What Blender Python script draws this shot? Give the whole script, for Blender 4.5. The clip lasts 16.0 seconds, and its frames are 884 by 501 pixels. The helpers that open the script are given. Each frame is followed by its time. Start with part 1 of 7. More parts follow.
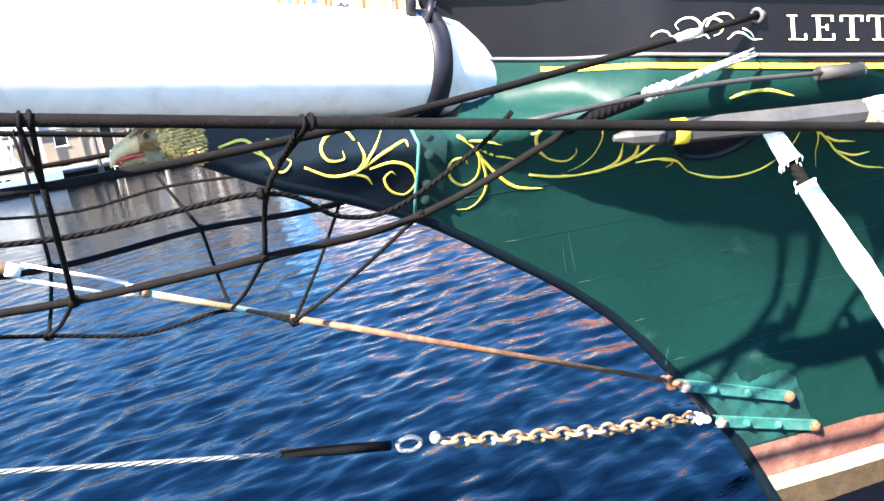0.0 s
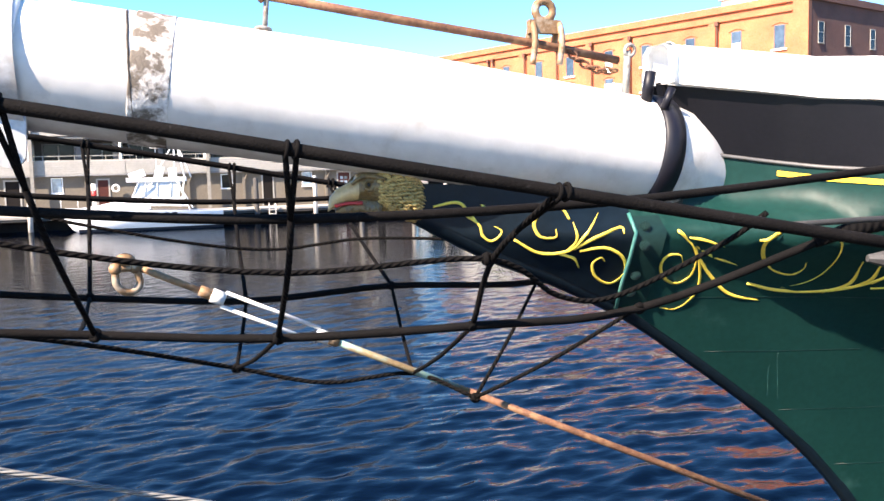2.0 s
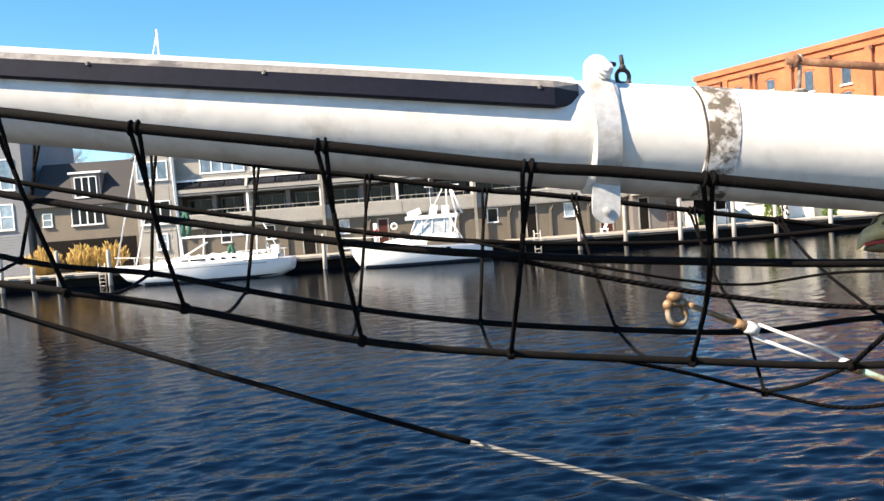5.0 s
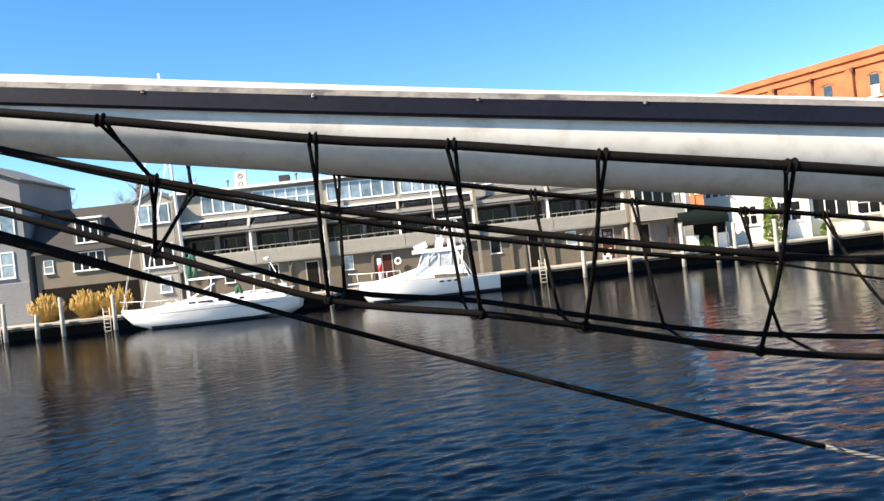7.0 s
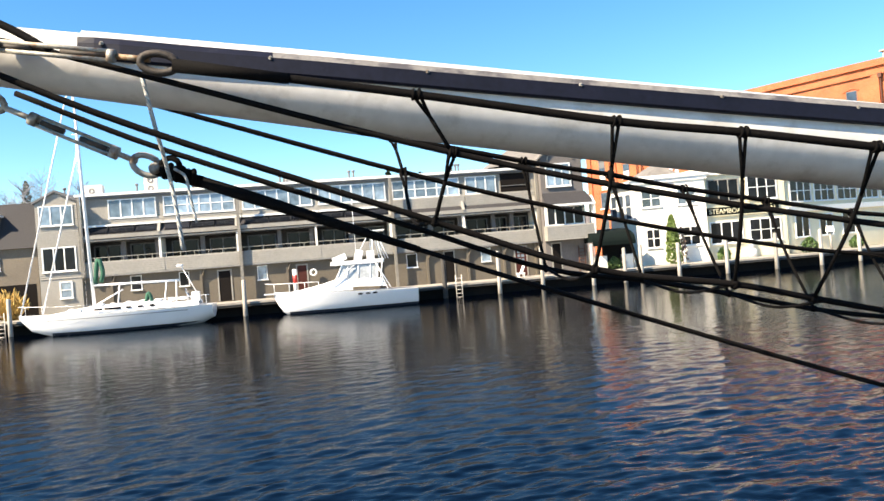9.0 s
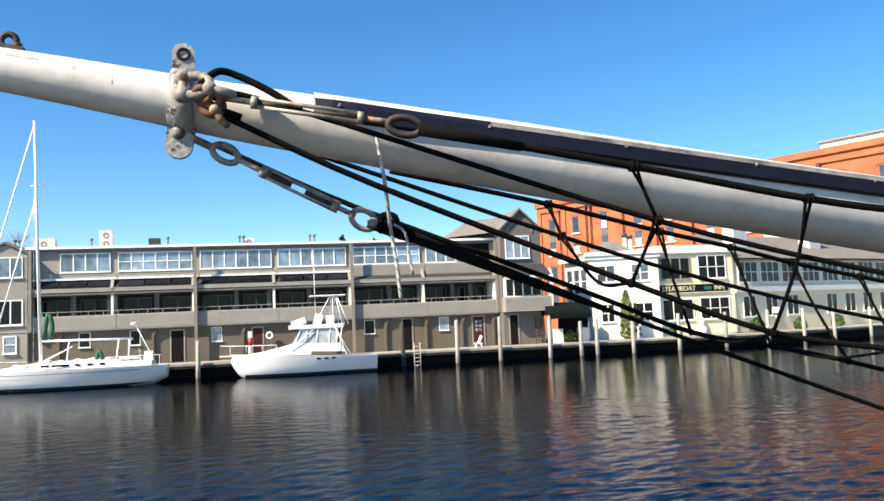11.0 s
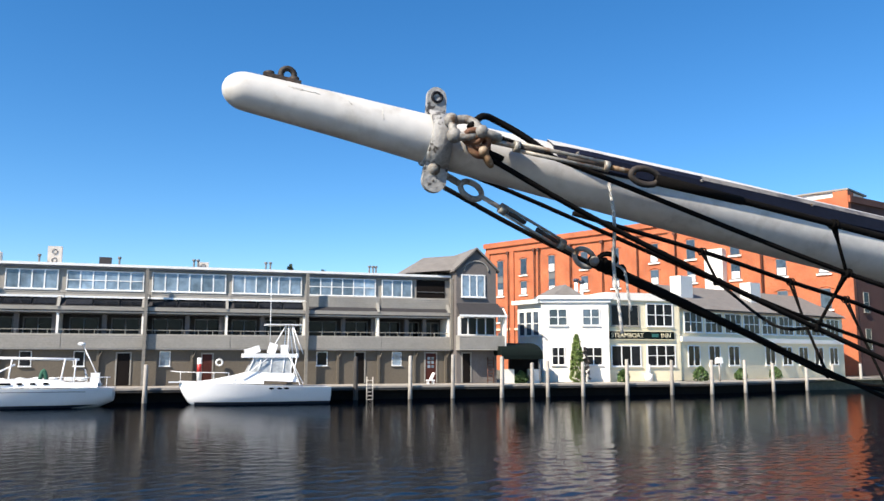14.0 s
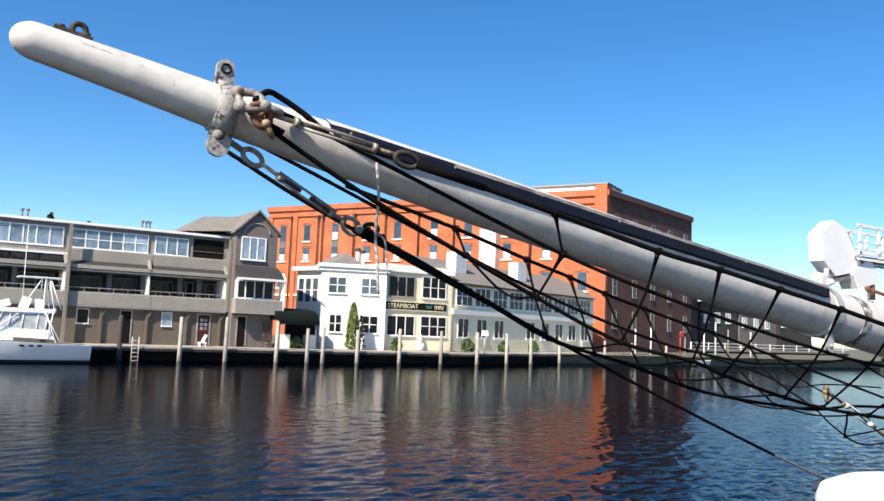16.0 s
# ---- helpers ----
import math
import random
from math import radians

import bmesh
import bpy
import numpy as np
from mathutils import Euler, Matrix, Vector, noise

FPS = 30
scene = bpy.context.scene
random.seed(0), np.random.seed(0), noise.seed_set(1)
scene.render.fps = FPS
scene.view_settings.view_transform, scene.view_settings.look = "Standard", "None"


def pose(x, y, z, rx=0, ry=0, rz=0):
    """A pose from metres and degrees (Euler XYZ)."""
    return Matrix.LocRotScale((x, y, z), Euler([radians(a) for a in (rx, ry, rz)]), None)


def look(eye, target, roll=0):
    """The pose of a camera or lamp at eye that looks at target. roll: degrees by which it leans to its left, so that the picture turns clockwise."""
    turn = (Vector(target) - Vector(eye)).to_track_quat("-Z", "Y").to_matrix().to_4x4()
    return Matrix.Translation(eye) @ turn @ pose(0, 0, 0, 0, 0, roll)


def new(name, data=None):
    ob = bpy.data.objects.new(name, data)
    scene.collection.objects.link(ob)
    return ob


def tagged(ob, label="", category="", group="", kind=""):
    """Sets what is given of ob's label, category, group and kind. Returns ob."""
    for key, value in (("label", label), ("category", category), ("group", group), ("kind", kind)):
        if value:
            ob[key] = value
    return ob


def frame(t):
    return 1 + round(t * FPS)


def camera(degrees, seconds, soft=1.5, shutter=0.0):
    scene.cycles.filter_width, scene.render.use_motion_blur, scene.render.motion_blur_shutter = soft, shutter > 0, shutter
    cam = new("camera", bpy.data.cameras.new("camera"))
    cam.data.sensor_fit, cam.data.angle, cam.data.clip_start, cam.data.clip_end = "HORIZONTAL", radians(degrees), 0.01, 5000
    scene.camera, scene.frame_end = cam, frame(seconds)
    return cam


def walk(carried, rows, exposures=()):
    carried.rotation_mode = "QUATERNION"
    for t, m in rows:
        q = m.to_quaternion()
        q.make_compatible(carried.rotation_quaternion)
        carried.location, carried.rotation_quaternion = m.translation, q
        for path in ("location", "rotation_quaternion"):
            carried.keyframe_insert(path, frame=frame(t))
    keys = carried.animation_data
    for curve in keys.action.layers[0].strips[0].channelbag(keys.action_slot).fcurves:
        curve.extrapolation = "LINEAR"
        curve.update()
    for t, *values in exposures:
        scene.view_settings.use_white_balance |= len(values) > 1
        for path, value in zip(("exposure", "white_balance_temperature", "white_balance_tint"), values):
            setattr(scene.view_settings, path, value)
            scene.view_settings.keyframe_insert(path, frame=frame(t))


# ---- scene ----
cam = camera(58.1, 16.0)

PATH = [
    (0, pose(0.715, -3.125, 2.847, 77.59, 9.22, -28.76)),
    (0.5, pose(0.640, -3.029, 2.884, 80.94, 7.10, -25.37)),
    (1, pose(0.564, -2.950, 2.854, 82.99, 4.17, -22.89)),
    (1.5, pose(0.539, -2.897, 2.842, 84.44, 2.60, -20.94)),
    (2, pose(0.510, -2.871, 2.833, 84.63, 1.62, -18.28)),
    (2.5, pose(0.475, -2.854, 2.836, 84.58, 1.79, -15.20)),
    (3, pose(0.391, -2.818, 2.861, 86.32, 0.21, -10.23)),
    (3.5, pose(0.250, -2.832, 2.890, 88.08, -0.71, -3.49)),
    (4, pose(-0.020, -2.979, 2.914, 86.40, 3.25, 0.12)),
    (4.5, pose(-0.302, -3.085, 2.945, 86.43, 2.45, -0.62)),
    (4.7, pose(-0.427, -3.104, 2.953, 86.89, 3.72, -0.27)),
    (6.8, pose(-1.989, -3.251, 3.046, 89.76, 5.60, -1.35)),
    (7, pose(-2.141, -3.267, 3.056, 89.97, 6.31, -1.79)),
    (7.5, pose(-2.527, -3.333, 3.016, 89.83, 7.85, 1.33)),
    (8, pose(-2.938, -3.362, 2.999, 89.77, 8.56, -1.72)),
    (8.5, pose(-3.276, -3.407, 3.021, 89.96, 6.35, -5.79)),
    (8.7, pose(-3.435, -3.436, 3.018, 90.01, 5.80, -7.55)),
    (10.8, pose(-4.713, -3.352, 3.038, 95.04, 1.85, -13.38)),
    (11, pose(-4.813, -3.443, 3.032, 95.11, 2.60, -13.28)),
    (11.5, pose(-5.097, -3.366, 3.046, 95.58, 2.78, -13.57)),
    (12, pose(-5.385, -3.409, 3.040, 95.83, 0.07, -14.65)),
    (12.5, pose(-5.661, -3.414, 3.010, 93.74, 1.26, -13.13)),
    (13, pose(-5.855, -3.390, 2.997, 94.29, 2.15, -14.16)),
    (13.5, pose(-6.014, -3.374, 3.030, 96.22, 1.22, -14.67)),
    (14, pose(-6.168, -3.392, 3.020, 97.62, -0.05, -17.85)),
    (14.5, pose(-6.269, -3.451, 3.028, 100.09, -1.81, -21.62)),
    (15, pose(-6.284, -3.575, 3.001, 99.50, -2.46, -27.84)),
    (15.5, pose(-6.297, -3.730, 2.986, 97.15, -2.25, -30.28)),
    (16, pose(-6.314, -3.873, 2.952, 95.65, -2.28, -33.66)),
]
EXPOSURES = [(0, 3.3, 6650, 12), (0.5, 3.07, 6450, 15), (1.0, 2.5, 6850, 17), (1.5, 2.26, 7100, 17), (3.0, 1.94, 7050, 17), (3.5, 1.6, 7250, 13), (4.5, 1.6, 7500, 11), (7.0, 1.46, 7600, 9), (8.7, 1.6, 7700, 9), (11.0, 1.14, 7200, 9), (12.5, 1.0, 7050, 9), (14.5, 0.9, 6600, 10), (16.0, 0.92, 6850, 11)]
walk(cam, PATH, EXPOSURES)

# ---- sky and sun ----
SUN = Vector((-0.665, -0.305, 0.68)).normalized()
world = bpy.data.worlds.new("world")
scene.world = world
world.use_nodes = True
wn = world.node_tree
sky = wn.nodes.new("ShaderNodeTexSky")
sky.sky_type = "NISHITA"
sky.sun_disc = False
sky.sun_elevation = math.asin(SUN.z)
sky.sun_rotation = math.atan2(SUN.x, SUN.y)
sky.air_density, sky.dust_density, sky.ozone_density = 0.9, 0.0, 5.0
tone = wn.nodes.new("ShaderNodeHueSaturation")
tone.inputs["Saturation"].default_value = 1.25
wn.links.new(sky.outputs[0], tone.inputs["Color"])
wn.links.new(tone.outputs[0], wn.nodes["Background"].inputs[0])
wn.nodes["Background"].inputs[1].default_value = 0.10
sun_data = bpy.data.lights.new("sun", "SUN")
sun_data.energy, sun_data.angle, sun_data.color = 5.0, radians(0.6), (1.0, 0.91, 0.79)
sun = new("sun", sun_data)
sun.matrix_world = look(SUN * 60, (0, 0, 0))


# ---- materials ----
def material(name, color, rough=0.6, metal=0.0, vary=0.15, scale=3.0, fine=40.0, bump=0.2, dist=0.003,
             stain=None, stain_scale=1.5, stain_low=0.55, stain_high=0.7, island=0.0, spec=0.5):
    """A surface with broad and fine variation, fine relief and, where wanted, patches of a second colour."""
    m = bpy.data.materials.new(name)
    m.use_nodes = True
    nt = m.node_tree
    b = nt.nodes["Principled BSDF"]
    tc = nt.nodes.new("ShaderNodeTexCoord")
    n1 = nt.nodes.new("ShaderNodeTexNoise")
    n1.inputs["Scale"].default_value, n1.inputs["Detail"].default_value = scale, 5
    n2 = nt.nodes.new("ShaderNodeTexNoise")
    n2.inputs["Scale"].default_value, n2.inputs["Detail"].default_value = fine, 3
    for n in (n1, n2):
        nt.links.new(tc.outputs["Object"], n.inputs["Vector"])
    add = nt.nodes.new("ShaderNodeMath")
    add.operation = "ADD"
    nt.links.new(n1.outputs["Fac"], add.inputs[0])
    nt.links.new(n2.outputs["Fac"], add.inputs[1])
    mr = nt.nodes.new("ShaderNodeMapRange")
    mr.inputs["From Min"].default_value, mr.inputs["From Max"].default_value = 0.7, 1.3
    mr.inputs["To Min"].default_value, mr.inputs["To Max"].default_value = 1 - vary, 1 + vary
    nt.links.new(add.outputs[0], mr.inputs["Value"])
    val = mr.outputs[0]
    if island:
        oi = nt.nodes.new("ShaderNodeObjectInfo")
        mi = nt.nodes.new("ShaderNodeMapRange")
        mi.inputs["To Min"].default_value, mi.inputs["To Max"].default_value = 1 - island, 1 + island
        nt.links.new(oi.outputs["Random"], mi.inputs["Value"])
        mu = nt.nodes.new("ShaderNodeMath")
        mu.operation = "MULTIPLY"
        nt.links.new(val, mu.inputs[0])
        nt.links.new(mi.outputs[0], mu.inputs[1])
        val = mu.outputs[0]
    hsv = nt.nodes.new("ShaderNodeHueSaturation")
    hsv.inputs["Color"].default_value = (*color, 1)
    nt.links.new(val, hsv.inputs["Value"])
    col = hsv.outputs[0]
    if stain:
        n3 = nt.nodes.new("ShaderNodeTexNoise")
        n3.inputs["Scale"].default_value, n3.inputs["Detail"].default_value = stain_scale, 8
        n3.inputs["Roughness"].default_value = 0.65
        nt.links.new(tc.outputs["Object"], n3.inputs["Vector"])
        m3 = nt.nodes.new("ShaderNodeMapRange")
        m3.inputs["From Min"].default_value, m3.inputs["From Max"].default_value = stain_low, stain_high
        nt.links.new(n3.outputs["Fac"], m3.inputs["Value"])
        mix = nt.nodes.new("ShaderNodeMix")
        mix.data_type = "RGBA"
        nt.links.new(m3.outputs[0], mix.inputs["Factor"])
        nt.links.new(col, mix.inputs["A"])
        mix.inputs["B"].default_value = (*stain, 1)
        col = mix.outputs["Result"]
    nt.links.new(col, b.inputs["Base Color"])
    b.inputs["Metallic"].default_value = metal
    b.inputs["Specular IOR Level"].default_value = spec
    rr = nt.nodes.new("ShaderNodeMapRange")
    rr.inputs["To Min"].default_value, rr.inputs["To Max"].default_value = max(0.02, rough - 0.1), min(1, rough + 0.1)
    nt.links.new(n1.outputs["Fac"], rr.inputs["Value"])
    nt.links.new(rr.outputs[0], b.inputs["Roughness"])
    if bump:
        bp = nt.nodes.new("ShaderNodeBump")
        bp.inputs["Strength"].default_value, bp.inputs["Distance"].default_value = bump, dist
        nt.links.new(n2.outputs["Fac"], bp.inputs["Height"])
        nt.links.new(bp.outputs[0], b.inputs["Normal"])
    return m


def rope_material(name, color, pitch, lay, depth, rough=0.8, vary=0.35, light=None):
    """Laid or served cordage: ridges wind round the length. lay: ridges per turn."""
    m = material(name, color, rough, vary=vary, scale=6, fine=60, bump=0, spec=0.07)
    nt = m.node_tree
    uv = nt.nodes.new("ShaderNodeUVMap")
    sx = nt.nodes.new("ShaderNodeSeparateXYZ")
    nt.links.new(uv.outputs[0], sx.inputs[0])
    a = nt.nodes.new("ShaderNodeMath")
    a.operation, a.inputs[1].default_value = "MULTIPLY", 2 * math.pi / pitch
    nt.links.new(sx.outputs["Y"], a.inputs[0])
    c = nt.nodes.new("ShaderNodeMath")
    c.operation, c.inputs[1].default_value = "MULTIPLY_ADD", 2 * math.pi * lay
    nt.links.new(sx.outputs["X"], c.inputs[0])
    nt.links.new(a.outputs[0], c.inputs[2])
    s = nt.nodes.new("ShaderNodeMath")
    s.operation = "SINE"
    nt.links.new(c.outputs[0], s.inputs[0])
    bp = nt.nodes.new("ShaderNodeBump")
    bp.inputs["Strength"].default_value, bp.inputs["Distance"].default_value = 0.9, depth
    nt.links.new(s.outputs[0], bp.inputs["Height"])
    b = nt.nodes["Principled BSDF"]
    nt.links.new(bp.outputs[0], b.inputs["Normal"])
    return m


def glass_material(name, color, rough=0.03, spec=0.9):
    """Window glass seen from outside in daylight: a dark room behind a reflecting pane."""
    m = material(name, color, rough, vary=0.4, scale=0.5, fine=2.0, bump=0.15, dist=0.02, spec=spec, island=0.5)
    return m


def brick_material(name, c1, c2, mortar):
    m = bpy.data.materials.new(name)
    m.use_nodes = True
    nt = m.node_tree
    b = nt.nodes["Principled BSDF"]
    uv = nt.nodes.new("ShaderNodeUVMap")
    br = nt.nodes.new("ShaderNodeTexBrick")
    br.inputs["Color1"].default_value, br.inputs["Color2"].default_value, br.inputs["Mortar"].default_value = (*c1, 1), (*c2, 1), (*mortar, 1)
    br.inputs["Scale"].default_value, br.inputs["Brick Width"].default_value, br.inputs["Row Height"].default_value = 1.0, 0.22, 0.075
    br.inputs["Mortar Size"].default_value = 0.008
    nt.links.new(uv.outputs[0], br.inputs["Vector"])
    n = nt.nodes.new("ShaderNodeTexNoise")
    n.inputs["Scale"].default_value, n.inputs["Detail"].default_value = 0.35, 7
    nt.links.new(uv.outputs[0], n.inputs["Vector"])
    mr = nt.nodes.new("ShaderNodeMapRange")
    mr.inputs["From Min"].default_value, mr.inputs["From Max"].default_value = 0.3, 0.7
    mr.inputs["To Min"].default_value, mr.inputs["To Max"].default_value = 0.75, 1.2
    nt.links.new(n.outputs["Fac"], mr.inputs["Value"])
    h = nt.nodes.new("ShaderNodeHueSaturation")
    nt.links.new(br.outputs["Color"], h.inputs["Color"])
    nt.links.new(mr.outputs[0], h.inputs["Value"])
    nt.links.new(h.outputs[0], b.inputs["Base Color"])
    b.inputs["Roughness"].default_value = 0.85
    bp = nt.nodes.new("ShaderNodeBump")
    bp.inputs["Strength"].default_value, bp.inputs["Distance"].default_value = 0.5, 0.01
    nt.links.new(br.outputs["Fac"], bp.inputs["Height"])
    bp.invert = True
    nt.links.new(bp.outputs[0], b.inputs["Normal"])
    return m


def water_material():
    m = bpy.data.materials.new("harbour_water")
    m.use_nodes = True
    nt = m.node_tree
    body = nt.nodes.new("ShaderNodeBsdfDiffuse")
    body.inputs["Color"].default_value = (0.0003, 0.0013, 0.0046, 1)
    skin = nt.nodes.new("ShaderNodeBsdfGlossy")
    skin.inputs["Color"].default_value = (0.49, 0.49, 0.49, 1)
    skin.inputs["Roughness"].default_value = 0.02
    gloss = nt.nodes.new("ShaderNodeFresnel")
    gloss.inputs["IOR"].default_value = 1.45
    blend = nt.nodes.new("ShaderNodeMixShader")
    nt.links.new(gloss.outputs[0], blend.inputs[0])
    nt.links.new(body.outputs[0], blend.inputs[1])
    nt.links.new(skin.outputs[0], blend.inputs[2])
    nt.links.new(blend.outputs[0], nt.nodes["Material Output"].inputs["Surface"])
    nt.nodes.remove(nt.nodes["Principled BSDF"])
    tc = nt.nodes.new("ShaderNodeTexCoord")
    prev = None
    for sx, sy, detail, strength, dist in ((8.0, 17.0, 4, 1.0, 0.0035),):
        mp = nt.nodes.new("ShaderNodeMapping")
        mp.inputs["Scale"].default_value = (sx, sy, 1)
        mp.inputs["Rotation"].default_value = (0, 0, radians(-20))
        nt.links.new(tc.outputs["Object"], mp.inputs["Vector"])
        n = nt.nodes.new("ShaderNodeTexNoise")
        n.inputs["Scale"].default_value, n.inputs["Detail"].default_value = 1.0, detail
        n.inputs["Distortion"].default_value = 0.4
        nt.links.new(mp.outputs[0], n.inputs["Vector"])
        bp = nt.nodes.new("ShaderNodeBump")
        bp.inputs["Strength"].default_value, bp.inputs["Distance"].default_value = strength, dist
        nt.links.new(n.outputs["Fac"], bp.inputs["Height"])
        if prev:
            nt.links.new(prev.outputs[0], bp.inputs["Normal"])
        prev = bp
    for node in (skin, gloss):
        nt.links.new(prev.outputs[0], node.inputs["Normal"])
    return m


M = {}
M["water"] = water_material()
M["spar_white"] = material("spar_white", (0.57, 0.55, 0.515), 0.45, vary=0.09, scale=2.5, fine=16, bump=0.3, dist=0.005, stain=(0.34, 0.305, 0.255), stain_scale=5.5, stain_low=0.52, stain_high=0.80)
M["bare"] = material("worn_paint", (0.60, 0.57, 0.53), 0.7, vary=0.2, scale=14, fine=70, bump=0.6, dist=0.004, stain=(0.10, 0.08, 0.06), stain_scale=15, stain_low=0.41, stain_high=0.56)
M["worn_edge"] = material("worn_grey_paint", (0.17, 0.16, 0.15), 0.7, vary=0.25, scale=5, fine=60, bump=0.4, stain=(0.06, 0.055, 0.06), stain_scale=6, stain_low=0.5, stain_high=0.62)
M["navy"] = material("navy_black_paint", (0.006, 0.007, 0.016), 0.55, vary=0.3, scale=4, fine=40, bump=0.2, spec=0.2, stain=(0.03, 0.032, 0.042), stain_scale=5, stain_low=0.62, stain_high=0.75)
M["iron_dark"] = material("dark_iron", (0.035, 0.027, 0.021), 0.7, metal=0.2, vary=0.4, scale=10, fine=80, bump=0.6, stain=(0.10, 0.06, 0.04), stain_scale=14, stain_low=0.55, stain_high=0.7)
M["scrape"] = material("scraped_paint", (0.022, 0.085, 0.074), 0.6, vary=0.3, scale=12)
M["wet_weed"] = material("wet_brown_weed", (0.045, 0.032, 0.018), 0.6, vary=0.4, scale=8, fine=50, bump=0.5)
M["galv"] = material("galvanised_steel", (0.24, 0.23, 0.21), 0.62, metal=0.1, vary=0.3, scale=12, fine=70, bump=0.6, dist=0.003, stain=(0.10, 0.06, 0.035), stain_scale=17, stain_low=0.50, stain_high=0.64, spec=0.3)
M["zinc"] = material("dull_zinc", (0.40, 0.40, 0.40), 0.5, metal=0.2, vary=0.2, scale=9, fine=50, bump=0.3, stain=(0.30, 0.27, 0.23), stain_scale=8, stain_low=0.5, stain_high=0.7)
M["pitted"] = material("pitted_grey_paint", (0.30, 0.295, 0.285), 0.6, vary=0.25, scale=8, fine=50, bump=0.9, dist=0.006, stain=(0.055, 0.05, 0.048), stain_scale=20, stain_low=0.56, stain_high=0.61, spec=0.3)
M["white_steel"] = material("white_painted_steel", (0.58, 0.58, 0.56), 0.45, vary=0.12, scale=6, fine=50, bump=0.2, stain=(0.42, 0.36, 0.30), stain_scale=9, stain_low=0.6, stain_high=0.72)
M["rust"] = material("rusty_iron", (0.12, 0.052, 0.027), 0.75, metal=0.2, vary=0.4, scale=10, fine=80, bump=0.6, stain=(0.22, 0.12, 0.06), stain_scale=14, stain_low=0.5, stain_high=0.65)
M["ochre"] = material("rusty_zinc", (0.20, 0.115, 0.055), 0.65, metal=0.2, vary=0.3, scale=12, fine=80, bump=0.4, stain=(0.33, 0.27, 0.20), stain_scale=16, stain_low=0.5, stain_high=0.62)
M["verdigris_rod"] = material("weathered_rod", (0.20, 0.14, 0.07), 0.6, metal=0.2, vary=0.3, scale=8, fine=60, bump=0.4, stain=(0.18, 0.30, 0.26), stain_scale=6, stain_low=0.5, stain_high=0.62)
M["black"] = material("black_paint", (0.0035, 0.0035, 0.0075), 0.5, vary=0.3, scale=4, fine=50, bump=0.15, spec=0.3)
M["bulwark"] = material("black_bulwark", (0.003, 0.0028, 0.004), 0.34, spec=0.14, vary=0.25, scale=3, fine=60, bump=0.12, stain=(0.30, 0.30, 0.30), stain_scale=30, stain_low=0.74, stain_high=0.76)
M["green"] = material("green_hull", (0.0040, 0.026, 0.022), 0.46, spec=0.14, vary=0.16, scale=1.6, fine=40, bump=0.10, dist=0.004, stain=(0.03, 0.08, 0.07), stain_scale=3, stain_low=0.6, stain_high=0.9)
M["green_dark"] = material("green_knee", (0.004, 0.017, 0.015), 0.4, spec=0.25, vary=0.2, scale=3, fine=40, bump=0.15)
# The navy carries the bowsprit's shadow on the green knee.
M["trailboard"] = material("shadow_navy_trailboard", (0.003, 0.007, 0.011), 0.4, spec=0.18, vary=0.25, scale=3, fine=40, bump=0.15)
M["boom_grey"] = material("weathered_grey_boom", (0.032, 0.031, 0.031), 0.6, vary=0.2, scale=5, fine=50, bump=0.3, stain=(0.05, 0.048, 0.047), stain_scale=6, stain_low=0.5, stain_high=0.7)
M["rod_grey"] = material("dark_grey_rod", (0.018, 0.017, 0.016), 0.7, vary=0.3, scale=8, fine=60, bump=0.4)
M["patina"] = material("verdigris", (0.02, 0.12, 0.105), 0.55, vary=0.35, scale=9, fine=60, bump=0.4, stain=(0.05, 0.15, 0.125), stain_scale=14, stain_low=0.5, stain_high=0.66)
M["bottom"] = material("copper_red_bottom", (0.15, 0.065, 0.05), 0.6, vary=0.3, scale=7, fine=40, bump=0.3, stain=(0.24, 0.14, 0.10), stain_scale=8, stain_low=0.5, stain_high=0.7)
M["weed"] = material("pale_waterline", (0.42, 0.39, 0.24), 0.7, vary=0.3, scale=10, fine=60, bump=0.4, stain=(0.30, 0.20, 0.10), stain_scale=12, stain_low=0.55, stain_high=0.7)
M["gold"] = material("gold_leaf", (0.74, 0.54, 0.07), 0.4, metal=0.1, vary=0.15, scale=20, fine=90, bump=0.3)
M["gold_dull"] = material("carved_gilding", (0.165, 0.099, 0.033), 0.42, metal=0.1, vary=0.4, scale=16, fine=45, bump=1.0, dist=0.012, stain=(0.08, 0.055, 0.03), stain_scale=70, stain_low=0.54, stain_high=0.62)
M["yellow"] = material("yellow_paint", (0.80, 0.52, 0.03), 0.4, vary=0.1)
M["white"] = material("white_paint", (0.80, 0.80, 0.78), 0.45, vary=0.07, scale=1.0, fine=20, bump=0.1)
M["letter"] = material("letter_cream", (0.78, 0.70, 0.48), 0.4, vary=0.1, scale=20)
M["grey_paint"] = material("grey_painted_wood", (0.075, 0.073, 0.072), 0.5, vary=0.18, scale=6, fine=60, bump=0.3, stain=(0.22, 0.22, 0.21), stain_scale=12, stain_low=0.66, stain_high=0.72)
M["canvas"] = material("white_canvas", (0.78, 0.77, 0.74), 0.8, vary=0.12, scale=12, fine=90, bump=0.6, dist=0.006)
M["served"] = material("served_rope", (0.0048, 0.0042, 0.0040), 0.85, vary=0.45, scale=9, fine=160, bump=0.7, dist=0.003, spec=0.07, stain=(0.015, 0.014, 0.0145), stain_scale=60, stain_low=0.6, stain_high=0.75)
M["tarred"] = rope_material("tarred_rope", (0.0036, 0.0032, 0.0031), 0.026, 3, 0.0016, 0.88)
M["white_rope"] = rope_material("white_rope", (0.55, 0.54, 0.51), 0.045, 3, 0.006, 0.8)
